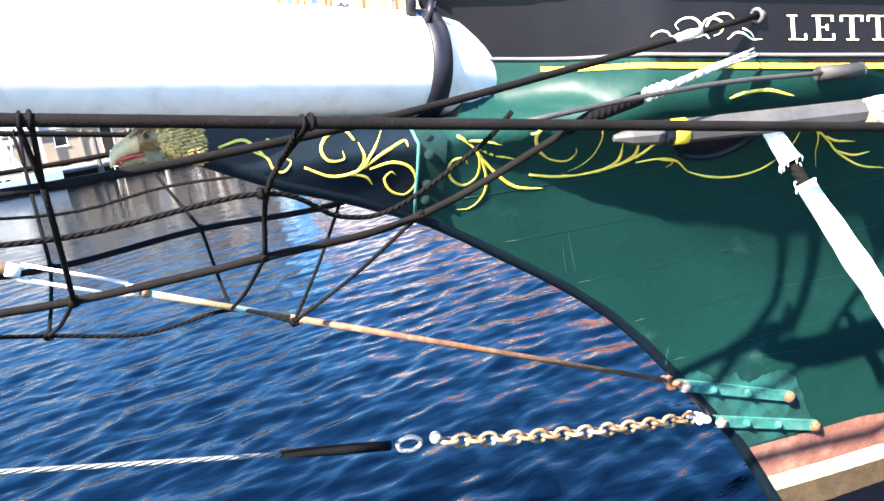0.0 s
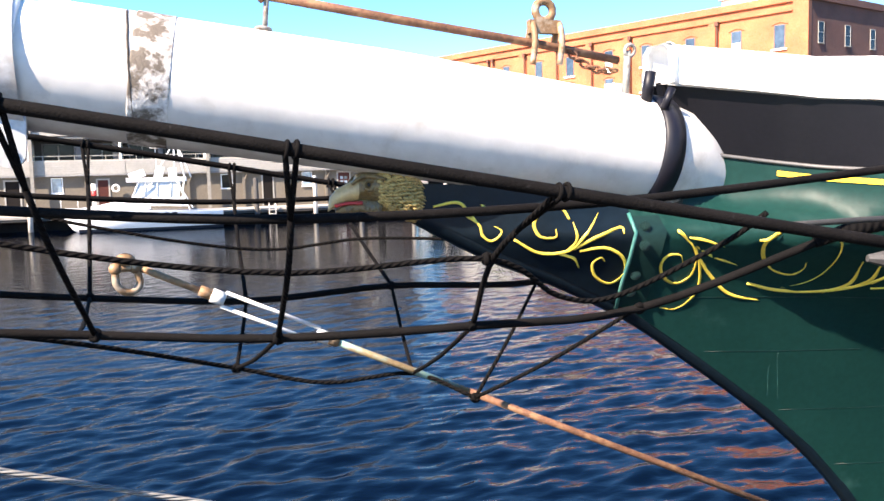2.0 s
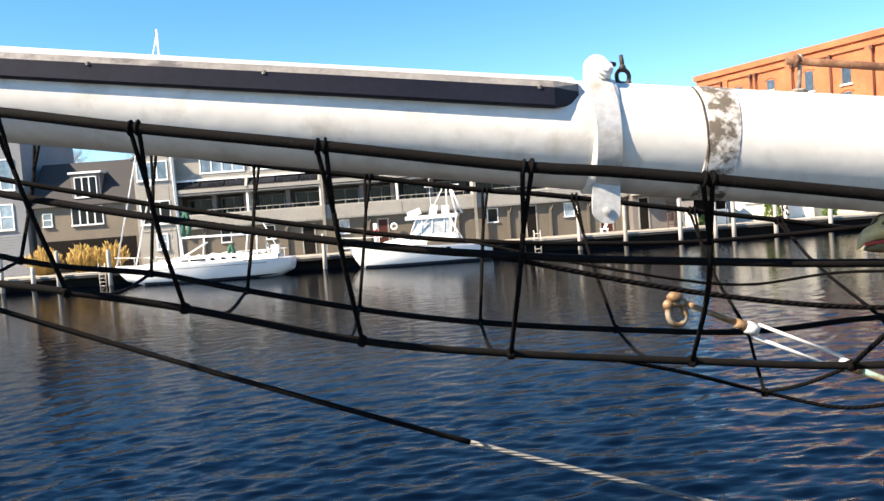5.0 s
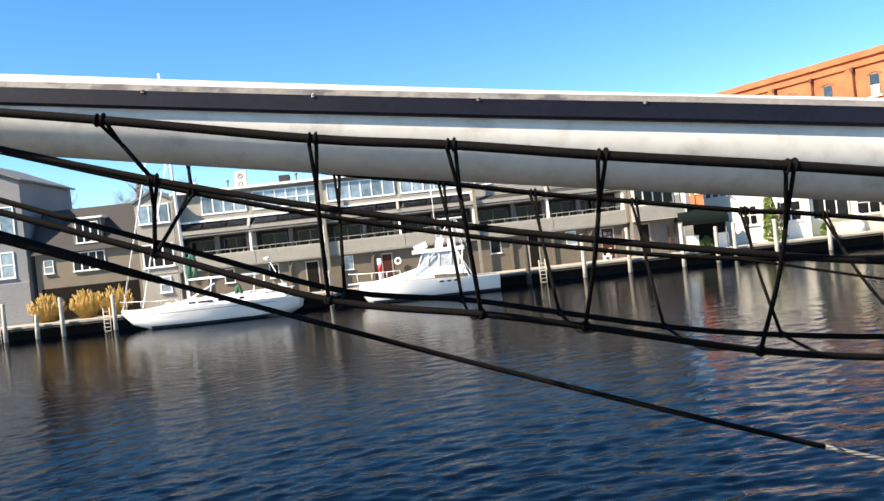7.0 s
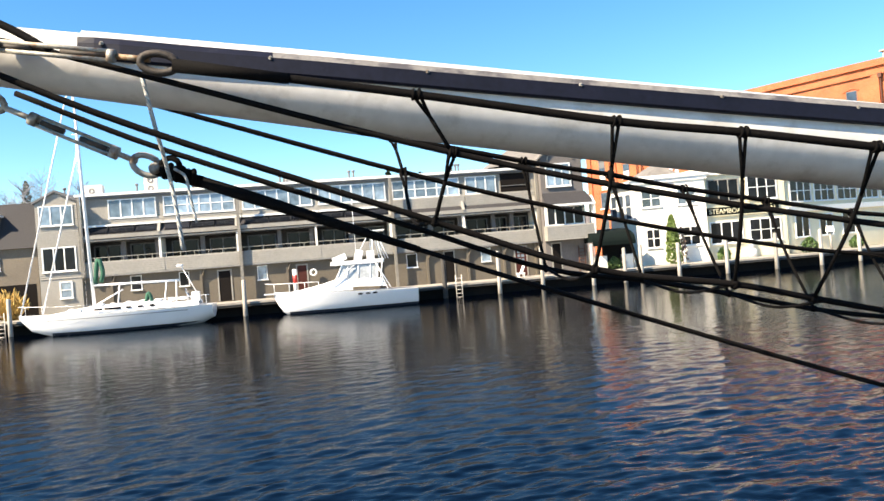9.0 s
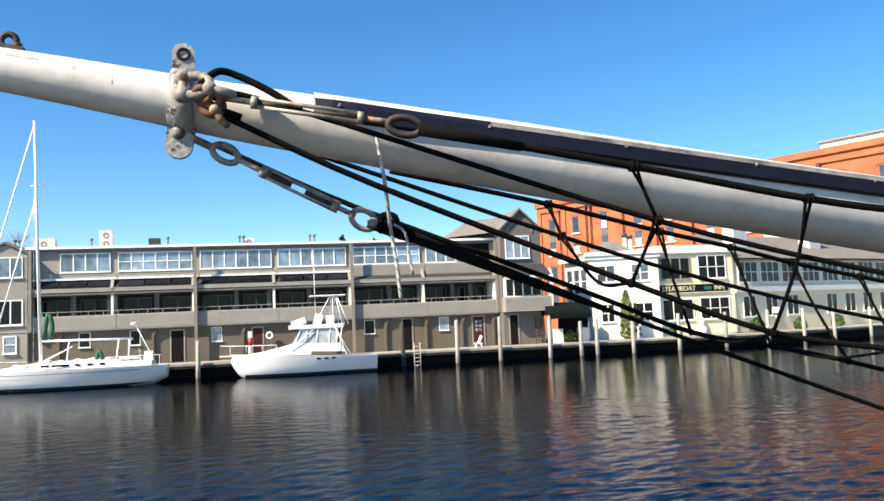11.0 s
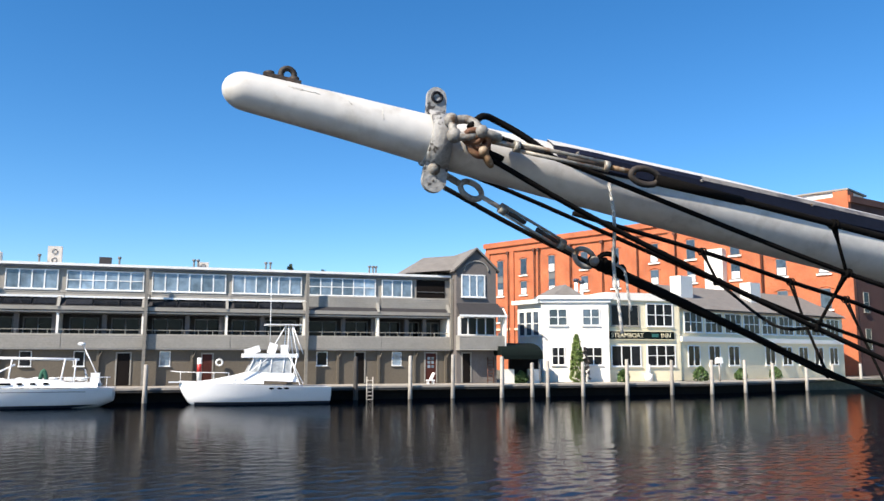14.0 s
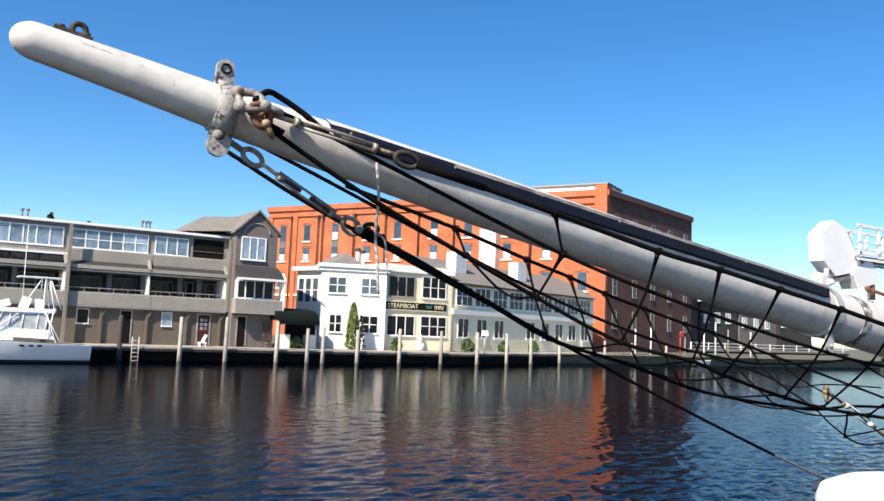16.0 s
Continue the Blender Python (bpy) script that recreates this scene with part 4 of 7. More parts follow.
b = Build()
b.tube(smooth_line([(-5.0, -0.16, 4.03), (-4.93, -0.14, 4.095), (-4.85, -0.12, 4.085), (-4.72, -0.14, 4.015), (-4.6, -0.16, 3.93)], 5), 0.016, 8)
b.tube(smooth_line([(-4.97, -0.16, 3.96), (-4.92, -0.16, 3.93), (-4.84, -0.16, 3.90)], 5), 0.014, 8)
part("rope_eye", b, M["served"], tack, "black rope eye splices")
b = Build()
b.tube([(-4.13, -0.275, 3.83), (-3.7, -0.325, 3.748)], [0.028, 0.021], 10)
part("splice", b, M["served"], tack, "black served splice")

# white lashing line that hangs from the spar
b = Build()
b.tube(smooth_line([(-4.28, -0.115, 3.84), (-4.25, -0.10, 3.65), (-4.22, -0.03, 3.45), (-4.20, -0.03, 3.30), (-4.185, -0.03, 3.13)], 5), 0.0085, 8)
b.tube(smooth_line([(-4.20, 0.0, 3.47), (-4.155, -0.02, 3.43), (-4.14, -0.02, 3.33), (-4.125, -0.02, 3.24)], 5), 0.006, 8)
solo("lashing_line", b, M["white_rope"], "white laid rope hanging from the bowsprit rigging", "rope")

# ---- the far shore ----
M["clap_grey"] = material("grey_clapboard", (0.275, 0.258, 0.228), 0.75, vary=0.12, scale=0.6, fine=8, bump=0.2, dist=0.01)
M["tan_wall"] = material("tan_shingle_wall", (0.115, 0.096, 0.072), 0.8, vary=0.14, scale=0.7, fine=9, bump=0.25, dist=0.01)
M["taupe"] = material("taupe_shingle", (0.135, 0.12, 0.112), 0.8, vary=0.14, scale=0.8, fine=9, bump=0.25, dist=0.01)
M["dark_trim"] = material("dark_grey_trim", (0.13, 0.13, 0.13), 0.6, vary=0.15, scale=1)
# Blue-grey tone puts the shade on the tall house's front into its paint.
M["shaded_clapboard"] = material("shaded_grey_clapboard", (0.17, 0.176, 0.19), 0.75, vary=0.12, scale=0.6, fine=8, bump=0.2, dist=0.01)
M["brown_shingle"] = material("brown_shingle_wall", (0.16, 0.132, 0.10), 0.8, vary=0.16, scale=0.8, fine=9, bump=0.25, dist=0.01)
M["roof_grey"] = material("grey_shingle_roof", (0.17, 0.155, 0.14), 0.85, vary=0.2, scale=1.5, fine=14, bump=0.3, dist=0.01)
M["roof_dark"] = material("dark_shingle_roof", (0.030, 0.028, 0.030), 0.85, vary=0.2, scale=1.5, fine=14, bump=0.3, dist=0.01)
M["inn_white"] = material("white_clapboard", (0.86, 0.82, 0.74), 0.6, vary=0.05, scale=0.6, fine=8, bump=0.1, dist=0.01)
M["inn_cream"] = material("cream_clapboard", (0.82, 0.72, 0.50), 0.65, vary=0.06, scale=0.6, fine=8, bump=0.1, dist=0.01)
M["glass"] = glass_material("window_glass", (0.17, 0.23, 0.29))
M["glass_dark"] = glass_material("dark_window_glass", (0.010, 0.011, 0.014), 0.08, 0.16)
# Near-black doors; also painted in where open recesses lie in shade.
M["door_and_recess"] = material("dark_door_and_recess", (0.010, 0.008, 0.007), 0.8, vary=0.2, spec=0.1)
M["door_red"] = material("brown_red_door", (0.06, 0.017, 0.013), 0.7, vary=0.2, spec=0.2)
M["pile"] = material("weathered_pile", (0.36, 0.33, 0.29), 0.85, vary=0.25, scale=2, fine=14, bump=0.5, dist=0.02, island=0.2)
M["pile_dark"] = material("dark_pile", (0.05, 0.045, 0.04), 0.85, vary=0.3, scale=2, fine=14, bump=0.5, dist=0.02)
M["dock"] = material("dock_planks", (0.32, 0.29, 0.25), 0.85, vary=0.2, scale=2, fine=12, bump=0.3, island=0.12)
M["dock_worn"] = material("worn_dark_planks", (0.13, 0.115, 0.10), 0.85, vary=0.25, scale=2, fine=12, bump=0.3, island=0.12)
# Near-black timber stands in for the shade under the dock decks.
M["dock_dark"] = material("shade_dark_timber", (0.008, 0.007, 0.006), 0.85, vary=0.3, scale=1, fine=6, spec=0.1)
M["gelcoat"] = material("white_gelcoat", (0.82, 0.82, 0.82), 0.22, vary=0.03, scale=1, fine=10, bump=0)
M["boat_blue"] = material("dark_antifoul", (0.02, 0.03, 0.05), 0.5, vary=0.2)
M["steel"] = material("stainless_tube", (0.6, 0.6, 0.6), 0.25, metal=0.9, vary=0.1)
M["green_cover"] = material("green_sailcloth", (0.02, 0.10, 0.06), 0.8, vary=0.2)
M["awning"] = material("dark_green_awning", (0.005, 0.009, 0.008), 0.9, vary=0.2, spec=0.1)
M["brick"] = brick_material("orange_brick", (0.50, 0.13, 0.046), (0.41, 0.098, 0.036), (0.36, 0.18, 0.105))
# Darker than the front brick: the side wall's shade put into colour.
M["brick_shaded"] = brick_material("shaded_brick", (0.10, 0.032, 0.022), (0.075, 0.024, 0.017), (0.10, 0.06, 0.05))
M["glass_mill"] = glass_material("mill_glass", (0.045, 0.06, 0.08))
M["rust_pipe"] = material("brown_pipe", (0.10, 0.035, 0.02), 0.7, vary=0.2)
M["earth"] = material("ground", (0.10, 0.10, 0.07), 0.9, vary=0.3, scale=0.2, fine=3)
M["leaf"] = material("evergreen_leaf", (0.055, 0.10, 0.025), 0.7, vary=0.4, scale=4, fine=20, bump=0)
M["cypress"] = material("bright_evergreen", (0.11, 0.16, 0.035), 0.7, vary=0.45, scale=3, fine=20, bump=0)
M["reed"] = material("yellow_reeds", (0.48, 0.31, 0.09), 0.8, vary=0.4, scale=4, fine=20, bump=0)
M["twig"] = material("bare_twigs", (0.16, 0.12, 0.10), 0.9, vary=0.3, scale=1, fine=5, bump=0)
# Paler than the near twigs: distance haze mixed into the colour.
M["far_twig"] = material("hazed_winter_twigs", (0.24, 0.235, 0.25), 0.9, vary=0.25, scale=1, fine=5, bump=0)
M["conifer"] = material("dark_conifer", (0.03, 0.05, 0.03), 0.9, vary=0.3, scale=1, fine=5, bump=0)
M["red_paint"] = material("red_paint", (0.45, 0.03, 0.025), 0.45, vary=0.1)
M["weathered_post"] = material("weathered_grey_post", (0.20, 0.185, 0.16), 0.8, vary=0.2, scale=2, fine=12, bump=0.3, dist=0.01)
# Near-black puts the balcony recess's shade into colour; the wharf sheds share it.
M["inner"] = material("near_black_shingle", (0.035, 0.030, 0.026), 0.85, vary=0.2, scale=0.8, fine=9, bump=0.25, dist=0.01)
M["ac"] = material("beige_sheet_metal", (0.55, 0.50, 0.44), 0.5, vary=0.1)

land = Build()
land.quad((-400, 57.2, 0.90), (400, 57.2, 0.90), (400, 900, 0.92), (-400, 900, 0.92))
land.quad((-400, 57.9, -1), (400, 57.9, -1), (400, 57.9, 0.90), (-400, 57.9, 0.90))
solo("ground", land, M["earth"], "low built-up shore behind the quay", "ground", kind="structure")


class Wall:
    """Places parts on an upright wall from a to b: u along it, z up, out away from it towards the water."""

    def __init__(self, a, b):
        self.a, self.b = Vector((*a, 0)), Vector((*b, 0))
        self.d = (self.b - self.a).normalized()
        self.n = Vector((self.d.y, -self.d.x, 0))
        self.m = Matrix((self.d, -self.n, Vector((0, 0, 1)))).transposed()

    def at(self, u, z, out=0.0):
        return self.a + self.d * u + self.n * out + Vector((0, 0, z))

    def box(self, build, u0, u1, z0, z1, out0, out1):
        build.box(self.at((u0 + u1) / 2, (z0 + z1) / 2, (out0 + out1) / 2), (abs(u1 - u0), abs(out1 - out0), abs(z1 - z0)), self.m)
        return build


def window(w, u0, u1, z0, z1, parent, cols=2, rows=2, mat=None, frame=None, out=0.085, trim=0.09, name="window"):
    """A framed window: casing, bars, sill and panes."""
    frame = frame or M["white"]
    us, zs = [u0 - trim, u0], [z0 - trim, z0]
    for k in range(1, cols):
        u = u0 + (u1 - u0) * k / cols
        us += [u - 0.045, u + 0.045]
    for k in range(1, rows):
        z = z0 + (z1 - z0) * k / rows
        zs += [z - 0.03, z + 0.03]
    us += [u1, u1 + trim]
    zs += [z1, z1 + trim]
    b = Build()
    nu, nz = len(us), len(zs)
    for o in (out, -0.02):
        b.v += [w.at(u, z, o) for z in zs for u in us]
    back = nu * nz
    for j in range(nz - 1):
        for i in range(nu - 1):
            q = [j * nu + i, j * nu + i + 1, (j + 1) * nu + i + 1, (j + 1) * nu + i]
            if i % 2 and j % 2:
                for k in range(4):
                    b.face([q[(k + 1) % 4], q[k], back + q[k], back + q[(k + 1) % 4]])
            else:
                b.face(q)
                for k, rim in enumerate((j == 0, i == nu - 2, j == nz - 2, i == 0)):
                    if rim:
                        b.face([q[k], back + q[k], back + q[(k + 1) % 4], q[(k + 1) % 4]])
    fr = part(name, b, frame, parent)
    b = Build()
    w.box(b, u0 - trim - 0.04, u1 + trim + 0.04, z0 - trim - 0.05, z0 - trim + 0.03, -0.05, out + 0.07)
    part("sill", b, frame, fr)
    for k in range(cols):
        p = Build()
        a, c = u0 + (u1 - u0) * k / cols, u0 + (u1 - u0) * (k + 1) / cols
        w.box(p, a + 0.03, c - 0.03, z0, z1, -0.05, 0.052)
        part("pane", p, mat or M["glass"], fr)
    return fr


def clapboards(w, u0, u1, z0, z1, out, mat, parent, step=0.16, name="siding", lap=0.035):
    """Overlapping boards, each one a wedge."""
    b = Build()
    n = max(1, round((z1 - z0) / step))
    for k in range(n):
        a, c = z0 + (z1 - z0) * k / n, z0 + (z1 - z0) * (k + 1) / n
        q = [w.at(u0, a, out + lap), w.at(u1, a, out + lap), w.at(u1, c, out), w.at(u0, c, out)]
        b.quad(*q)
        b.quad(w.at(u0, a, out), w.at(u1, a, out), q[1], q[0])
    return part(name, b, mat, parent)


def door(w, u0, u1, z0, z1, parent, mat, lites=False):
    b = Build()
    for a, c in ((u0 - 0.1, u0), (u1, u1 + 0.1)):
        w.box(b, a, c, z0, z1 + 0.1, -0.05, 0.05)
    w.box(b, u0, u1, z1, z1 + 0.1, -0.05, 0.05)
    fr = part("door", b, M["clap_grey"], parent, "framed door")
    p = Build()
    w.box(p, u0, u1, z0, z1, -0.05, 0.012)
    part("door_leaf", p, mat, fr)
    if lites:
        for i in range(2):
            for j in range(3):
                p = Build()
                c = u0 + (u1 - u0) * (0.32 + 0.36 * i)
                z = z0 + (z1 - z0) * (0.55 + 0.14 * j)
                w.box(p, c - 0.11, c + 0.11, z - 0.11, z + 0.11, 0, 0.02)
                part("pane", p, M["glass"], fr)
    return fr


# the long grey balcony building
F = Wall((-20.2, 57.5), (14.4, 57.5))
U = lambda x: x + 20.2
hall = thing("balcony_building", (-3, 60, 0.9), "long grey clapboard building with balconies and a flat roof", "building")
b = Build()
F.box(b, 0, 34.6, 0.6, 3.6, -6, -0.30)
part("ground_wall", b, M["tan_wall"], hall, "tan shingle ground floor wall")
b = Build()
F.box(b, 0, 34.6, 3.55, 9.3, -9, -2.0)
part("inner_wall", b, M["inner"], hall, "recessed balcony wall, its shade put into the colour")
b = Build()
F.box(b, 0, 34.6, 3.50, 3.62, -2.1, 0.06)
F.box(b, 0, 34.6, 6.05, 6.10, -2.1, 0.0)
part("balcony_floor", b, M["dark_trim"], hall)
b = Build()
F.box(b, 0, 34.6, 3.55, 4.60, -0.08, 0.02)
part("parapet", b, M["clap_grey"], hall, "clapboard balcony parapet")
for k in range(6):
    clapboards(F, (0.1, 5.9, 11.6, 17.3, 23.0, 28.7)[k], (5.85, 11.5, 17.25, 22.95, 28.65, 34.6)[k], 3.56, 4.62, 0.03, M["clap_grey"], hall)
    u0_, u1_ = (0.1, 5.9, 11.6, 17.3, 23.0, 28.7)[k], (5.85, 11.5, 17.25, 22.95, 28.65, 34.6)[k]
    if k < 4:
        clapboards(F, u0_, u1_, 7.32, 7.70, -0.62, M["clap_grey"], hall)
        b = Build()
        F.box(b, u0_, u1_, 7.16, 7.30, -0.72, -0.42)
        part("ledge", b, M["white"], hall, "white ledge over the balcony roof")
        for j in range(3):
            b = Build()
            a_, c_ = u0_ + 0.15 + (u1_ - u0_ - 0.2) * j / 3, u0_ + 0.05 + (u1_ - u0_ - 0.2) * (j + 1) / 3
            b.v += [F.at(a_, 6.62, 0.04), F.at(c_, 6.62, 0.04), F.at(c_, 7.12, -0.60), F.at(a_, 7.12, -0.60)]
            b.v += [p + Vector((0, -0.02, 0.05)) for p in b.v[:4]]
            for q in ((4, 5, 6, 7), (0, 1, 5, 4), (1, 2, 6, 5), (3, 0, 4, 7), (2, 3, 7, 6)):
                b.face(list(q))
            part("skylight", b, M["glass_dark"], hall, "dark glazed panel in the balcony roof")
    else:
        b = Build()
        F.box(b, u0_, u1_, 6.80, 7.70, -0.72, -0.36)
        part("upper_parapet", b, M["clap_grey"], hall, "clapboard wall of the upper balcony")
        clapboards(F, u0_, u1_, 6.80, 7.70, -0.355, M["clap_grey"], hall)
b = Build()
F.box(b, 0, 34.6, 6.9, 9.45, -9, -0.72)
part("upper_wall", b, M["clap_grey"], hall)
# sloping balcony roof
b = Build()
for z0, z1, o0, o1 in ((6.56, 7.14, 0.08, -0.75),):
    b.quad(F.at(0, z0, o0), F.at(34.6, z0, o0), F.at(34.6, z1, o1), F.at(0, z1, o1))
    b.quad(F.at(0, z0 - 0.1, o0), F.at(0, z1 - 0.1, o1), F.at(34.6, z1 - 0.1, o1), F.at(34.6, z0 - 0.1, o0))
part("balcony_roof", b, M["roof_dark"], hall, "dark sloping balcony roof")
b = Build()
F.box(b, 0, 34.6, 6.26, 6.54, 0.04, 0.14)
F.box(b, 0, 34.6, 6.10, 6.20, -0.04, 0.08)
part("fascia", b, M["clap_grey"], hall, "pale fascia board")
# flat roof with a white edge
b = Build()
F.box(b, -0.2, 34.9, 9.42, 9.60, -9.5, -0.36)
part("roof", b, M["white"], hall, "flat roof with a white edge")
b = Build()
F.box(b, -0.2, 34.9, 9.24, 9.418, -9, -0.5)
part("soffit", b, M["dark_trim"], hall, "dark soffit")
# third floor windows
for x0, x1, n in ((-18.2, -14.76, 4), (-14.3, -9.09, 6), (-8.6, -3.32, 6), (-2.93, 2.32, 6), (2.78, 8.16, 6), (8.6, 11.15, 3)):
    window(Wall((-20.2, 58.2), (14.4, 58.2)), U(x0) + 0.1, U(x1) - 0.1, 7.80, 9.05, hall, n, 2 if x0 in (-14.3, 2.78) else 1, trim=0.07)
W3 = Wall((-20.2, 58.2), (14.4, 58.2))
# This dark panel is painted shade for the loggia's interior.
b = Build()
W3.box(b, U(11.5), U(13.9), 7.75, 9.2, -0.1, 0.02)
part("loggia", b, M["door_and_recess"], hall, "dark panel standing in for the shaded open loggia")
b = Build()
W3.box(b, U(11.5), U(13.9), 8.2, 8.25, 0.02, 0.08)
part("loggia_rail", b, M["dark_trim"], hall)
# posts and dividers
for x in (-19.95, -8.87, 2.62, 14.2):
    b = Build()
    F.box(b, U(x) - 0.11, U(x) + 0.11, 0.9, 9.3, 0.15, 0.37) if x in (-8.87, 2.62) else F.box(b, U(x) - 0.11, U(x) + 0.11, 3.6, 9.3, 0.02, 0.24)
    part("post", b, M["weathered_post"], hall, "tall weathered grey post")
for x in (-14.6, -9.05, -3.25, 2.45, 8.2, 14.0):
    b = Build()
    b.v += [F.at(U(x) + dx, z, o) for dx in (-0.08, 0.08) for z, o in ((4.6, 0.02), (6.08, -0.02), (6.08, -2.0), (4.6, -2.0))]
    for q in ((0, 1, 2, 3), (7, 6, 5, 4), (0, 4, 5, 1), (1, 5, 6, 2), (2, 6, 7, 3), (3, 7, 4, 0)):
        b.face(list(q))
    part("divider", b, M["inn_white"], hall, "white divider between balconies")
    b = Build()
    b.v += [F.at(U(x) + dx, z, o) for dx in (-0.10, 0.10) for z, o in ((6.5, 0.22), (7.22, -0.28), (7.22, -0.7), (6.5, -0.2))]
    for q in ((0, 1, 2, 3), (7, 6, 5, 4), (0, 4, 5, 1), (1, 5, 6, 2), (2, 6, 7, 3), (3, 7, 4, 0)):
        b.face(list(q))
    part("roof_fin", b, M["clap_grey"], hall, "grey fin on the balcony roof")
for x in (-17.3, -14.9, -11.65, -6.0, -3.6, 5.6, 8.0, -0.6, 10.7, 12.2):
    b = Build()
    F.box(b, U(x) - 0.16, U(x) + 0.16, 4.6, 6.05, -1.0, -0.72)
    part("pier", b, M["taupe"], hall)
INN = Wall((-20.2, 59.5), (14.4, 59.5))
for x0, x1 in ((-19.6, -17.8), (-17.0, -15.2), (-14.0, -12.2), (-11.2, -9.4), (-8.4, -6.4), (-5.4, -3.7), (-2.7, -1.0), (-0.2, 2.0), (3.1, 5.2), (6.0, 7.7), (8.8, 10.4), (11.0, 12.0), (12.5, 13.7)):
    window(INN, U(x0), U(x1), 3.75, 5.75, hall, 2, 1, M["glass_dark"], M["dark_trim"], name="sliding_door")
b = Build()
for x in range(0, 35):
    F.box(b, x - 0.02, x + 0.02, 4.6, 4.9, -0.05, -0.02)
F.box(b, 0, 34.6, 4.88, 4.93, -0.06, -0.01)
part("railing", b, M["clap_grey"], hall, "thin balcony railing")
# ground floor
G = Wall((-20.2, 57.8), (14.4, 57.8))
door(G, U(-10.64), U(-9.78), 1.0, 3.25, hall, M["door_and_recess"])
door(G, U(-4.85), U(-4.16), 1.0, 3.2, hall, M["door_red"])
door(G, U(6.49), U(7.20), 1.0, 3.35, hall, M["door_and_recess"])
door(G, U(12.15), U(13.03), 1.0, 3.30, hall, M["door_red"], True)
for x0, x1 in ((-7.82, -7.06), (3.47, 4.33), (9.38, 10.18), (-13.48, -12.74), (-16.9, -16.1)):
    window(G, U(x0) + 0.06, U(x1) - 0.06, 2.40, 3.36, hall, 1, 2, M["glass"] if x0 in (-7.82, 9.38) else M["glass_dark"], trim=0.05, out=0.04)
for x in (-18.2, -11.9, -5.6, 1.2, 5.1, 8.3, 11.2, 13.8):
    b = Build()
    F.box(b, U(x) - 0.09, U(x) + 0.09, 0.9, 3.5, -0.28, -0.1)
    part("brace_post", b, M["tan_wall"], hall)
    b = Build()
    b.tube([F.at(U(x), 2.7, -0.18), F.at(U(x) + 0.3, 3.5, -0.02)], 0.05, 4)
    part("brace", b, M["tan_wall"], hall)
b = Build()
b.ring((-3.66, 57.45, 2.60), (0, 1, 0), 0.22, 0.07, 16, 8)
solo("life_ring", b, M["white"], "white life ring hung on the tan wall", "life ring")
b = Build()
b.tube([(-5.05, 56.9, 0.95), (-5.05, 56.9, 2.95)], 0.16, 10)
sp = thing("fire_post", (-5.05, 56.9, 0.95), "white dock post with a red band", "post")
part("post", b, M["white"], sp)
b = Build()
b.tube([(-5.05, 56.9, 1.9), (-5.05, 56.9, 2.5)], 0.165, 10)
part("red_band", b, M["red_paint"], sp, "red band")
# roof clutter
for x, s, mat in ((-19.7, (1.5, 0.8, 0.9), "ac"), (-15.45, (0.95, 0.4, 1.45), "ac"), (-12.0, (0.8, 0.8, 0.75), "roof_dark"), (-5.0, (0.8, 0.4, 0.65), "ac")):
    b = Build()
    b.box((x, 60.5, 9.6 + s[2] / 2), s)
    u = thing("roof_unit", (x, 60.5, 9.6), "boxy ventilation unit on the flat roof", "roof unit", "roof units")
    part("case", b, M[mat], u)
    if mat == "ac":
        for z in ((0.28, 0.72) if s[2] > 1 else (0.5,)):
            f = Build()
            f.ring((x, 60.5 - s[1] / 2 - 0.01, 9.6 + s[2] * z), (0, 1, 0), 0.17, 0.035, 14, 6)
            part("fan_ring", f, M["dark_trim"], u, "dark fan ring")
for x in (-21.6, -16.4, -11.0, -5.7, -5.4, -0.3, 0.05, 8.0, 8.3, 8.55):
    b = Build()
    b.tube([(x, 60, 9.6), (x, 60, 10.25)], 0.07, 8)
    b.tube([(x, 60, 10.25), (x, 60, 10.4)], 0.13, 8)
    solo("vent_pipe", b, M["dark_trim"], "small dark vent pipe on the roof", "vent pipe", "vent pipes")


def gable_roof(w, depth, z0, zr, over, mat, parent, name="roof", length=None):
    """A pitched roof whose gable faces along the wall's normal."""
    L = (w.b - w.a).length if length is None else length
    b = Build()
    t = 0.16
    for s in (0, 1):
        u0, um = (-over, L / 2) if s == 0 else (L + over, L / 2)
        zl = z0 - over * (zr - z0) / (L / 2)
        p = [w.at(u0, zl, over), w.at(um, zr, over), w.at(um, zr, -depth), w.at(u0, zl, -depth)]
        q = [v + Vector((0, 0, t)) for v in p]
        n = len(b.v)
        b.v += p + q
        for f in ((0, 1, 2, 3), (7, 6, 5, 4), (0, 4, 5, 1), (1, 5, 6, 2), (2, 6, 7, 3), (3, 7, 4, 0)):
            b.face([n + i for i in f])
    return part(name, b, mat, parent)


def gable_wall(w, z0, z1, zr, mat, parent, depth=0.3, name="wall"):
    L = (w.b - w.a).length
    b = Build()
    P = [(0, z0), (L, z0), (L, z1), (L / 2, zr), (0, z1)]
    b.v += [w.at(u, z, 0) for u, z in P] + [w.at(u, z, -depth) for u, z in P]
    b.face([0, 1, 2, 3, 4])
    b.face([9, 8, 7, 6, 5])
    for i in range(5):
        j = (i + 1) % 5
        b.face([j, i, 5 + i, 5 + j])
    return part(name, b, mat, parent)


# gabled end of the balcony building
E1 = Wall((14.35, 56.6), (17.75, 56.6))
tower = thing("gabled_house", (16, 60, 0.9), "narrow grey gabled house end with an arched window and balcony", "building")
gable_wall(E1, 0.6, 10.0, 11.55, M["taupe"], tower, 8)
gable_roof(E1, 9, 10.05, 11.65, 0.25, M["roof_grey"], tower)
hr = Build()
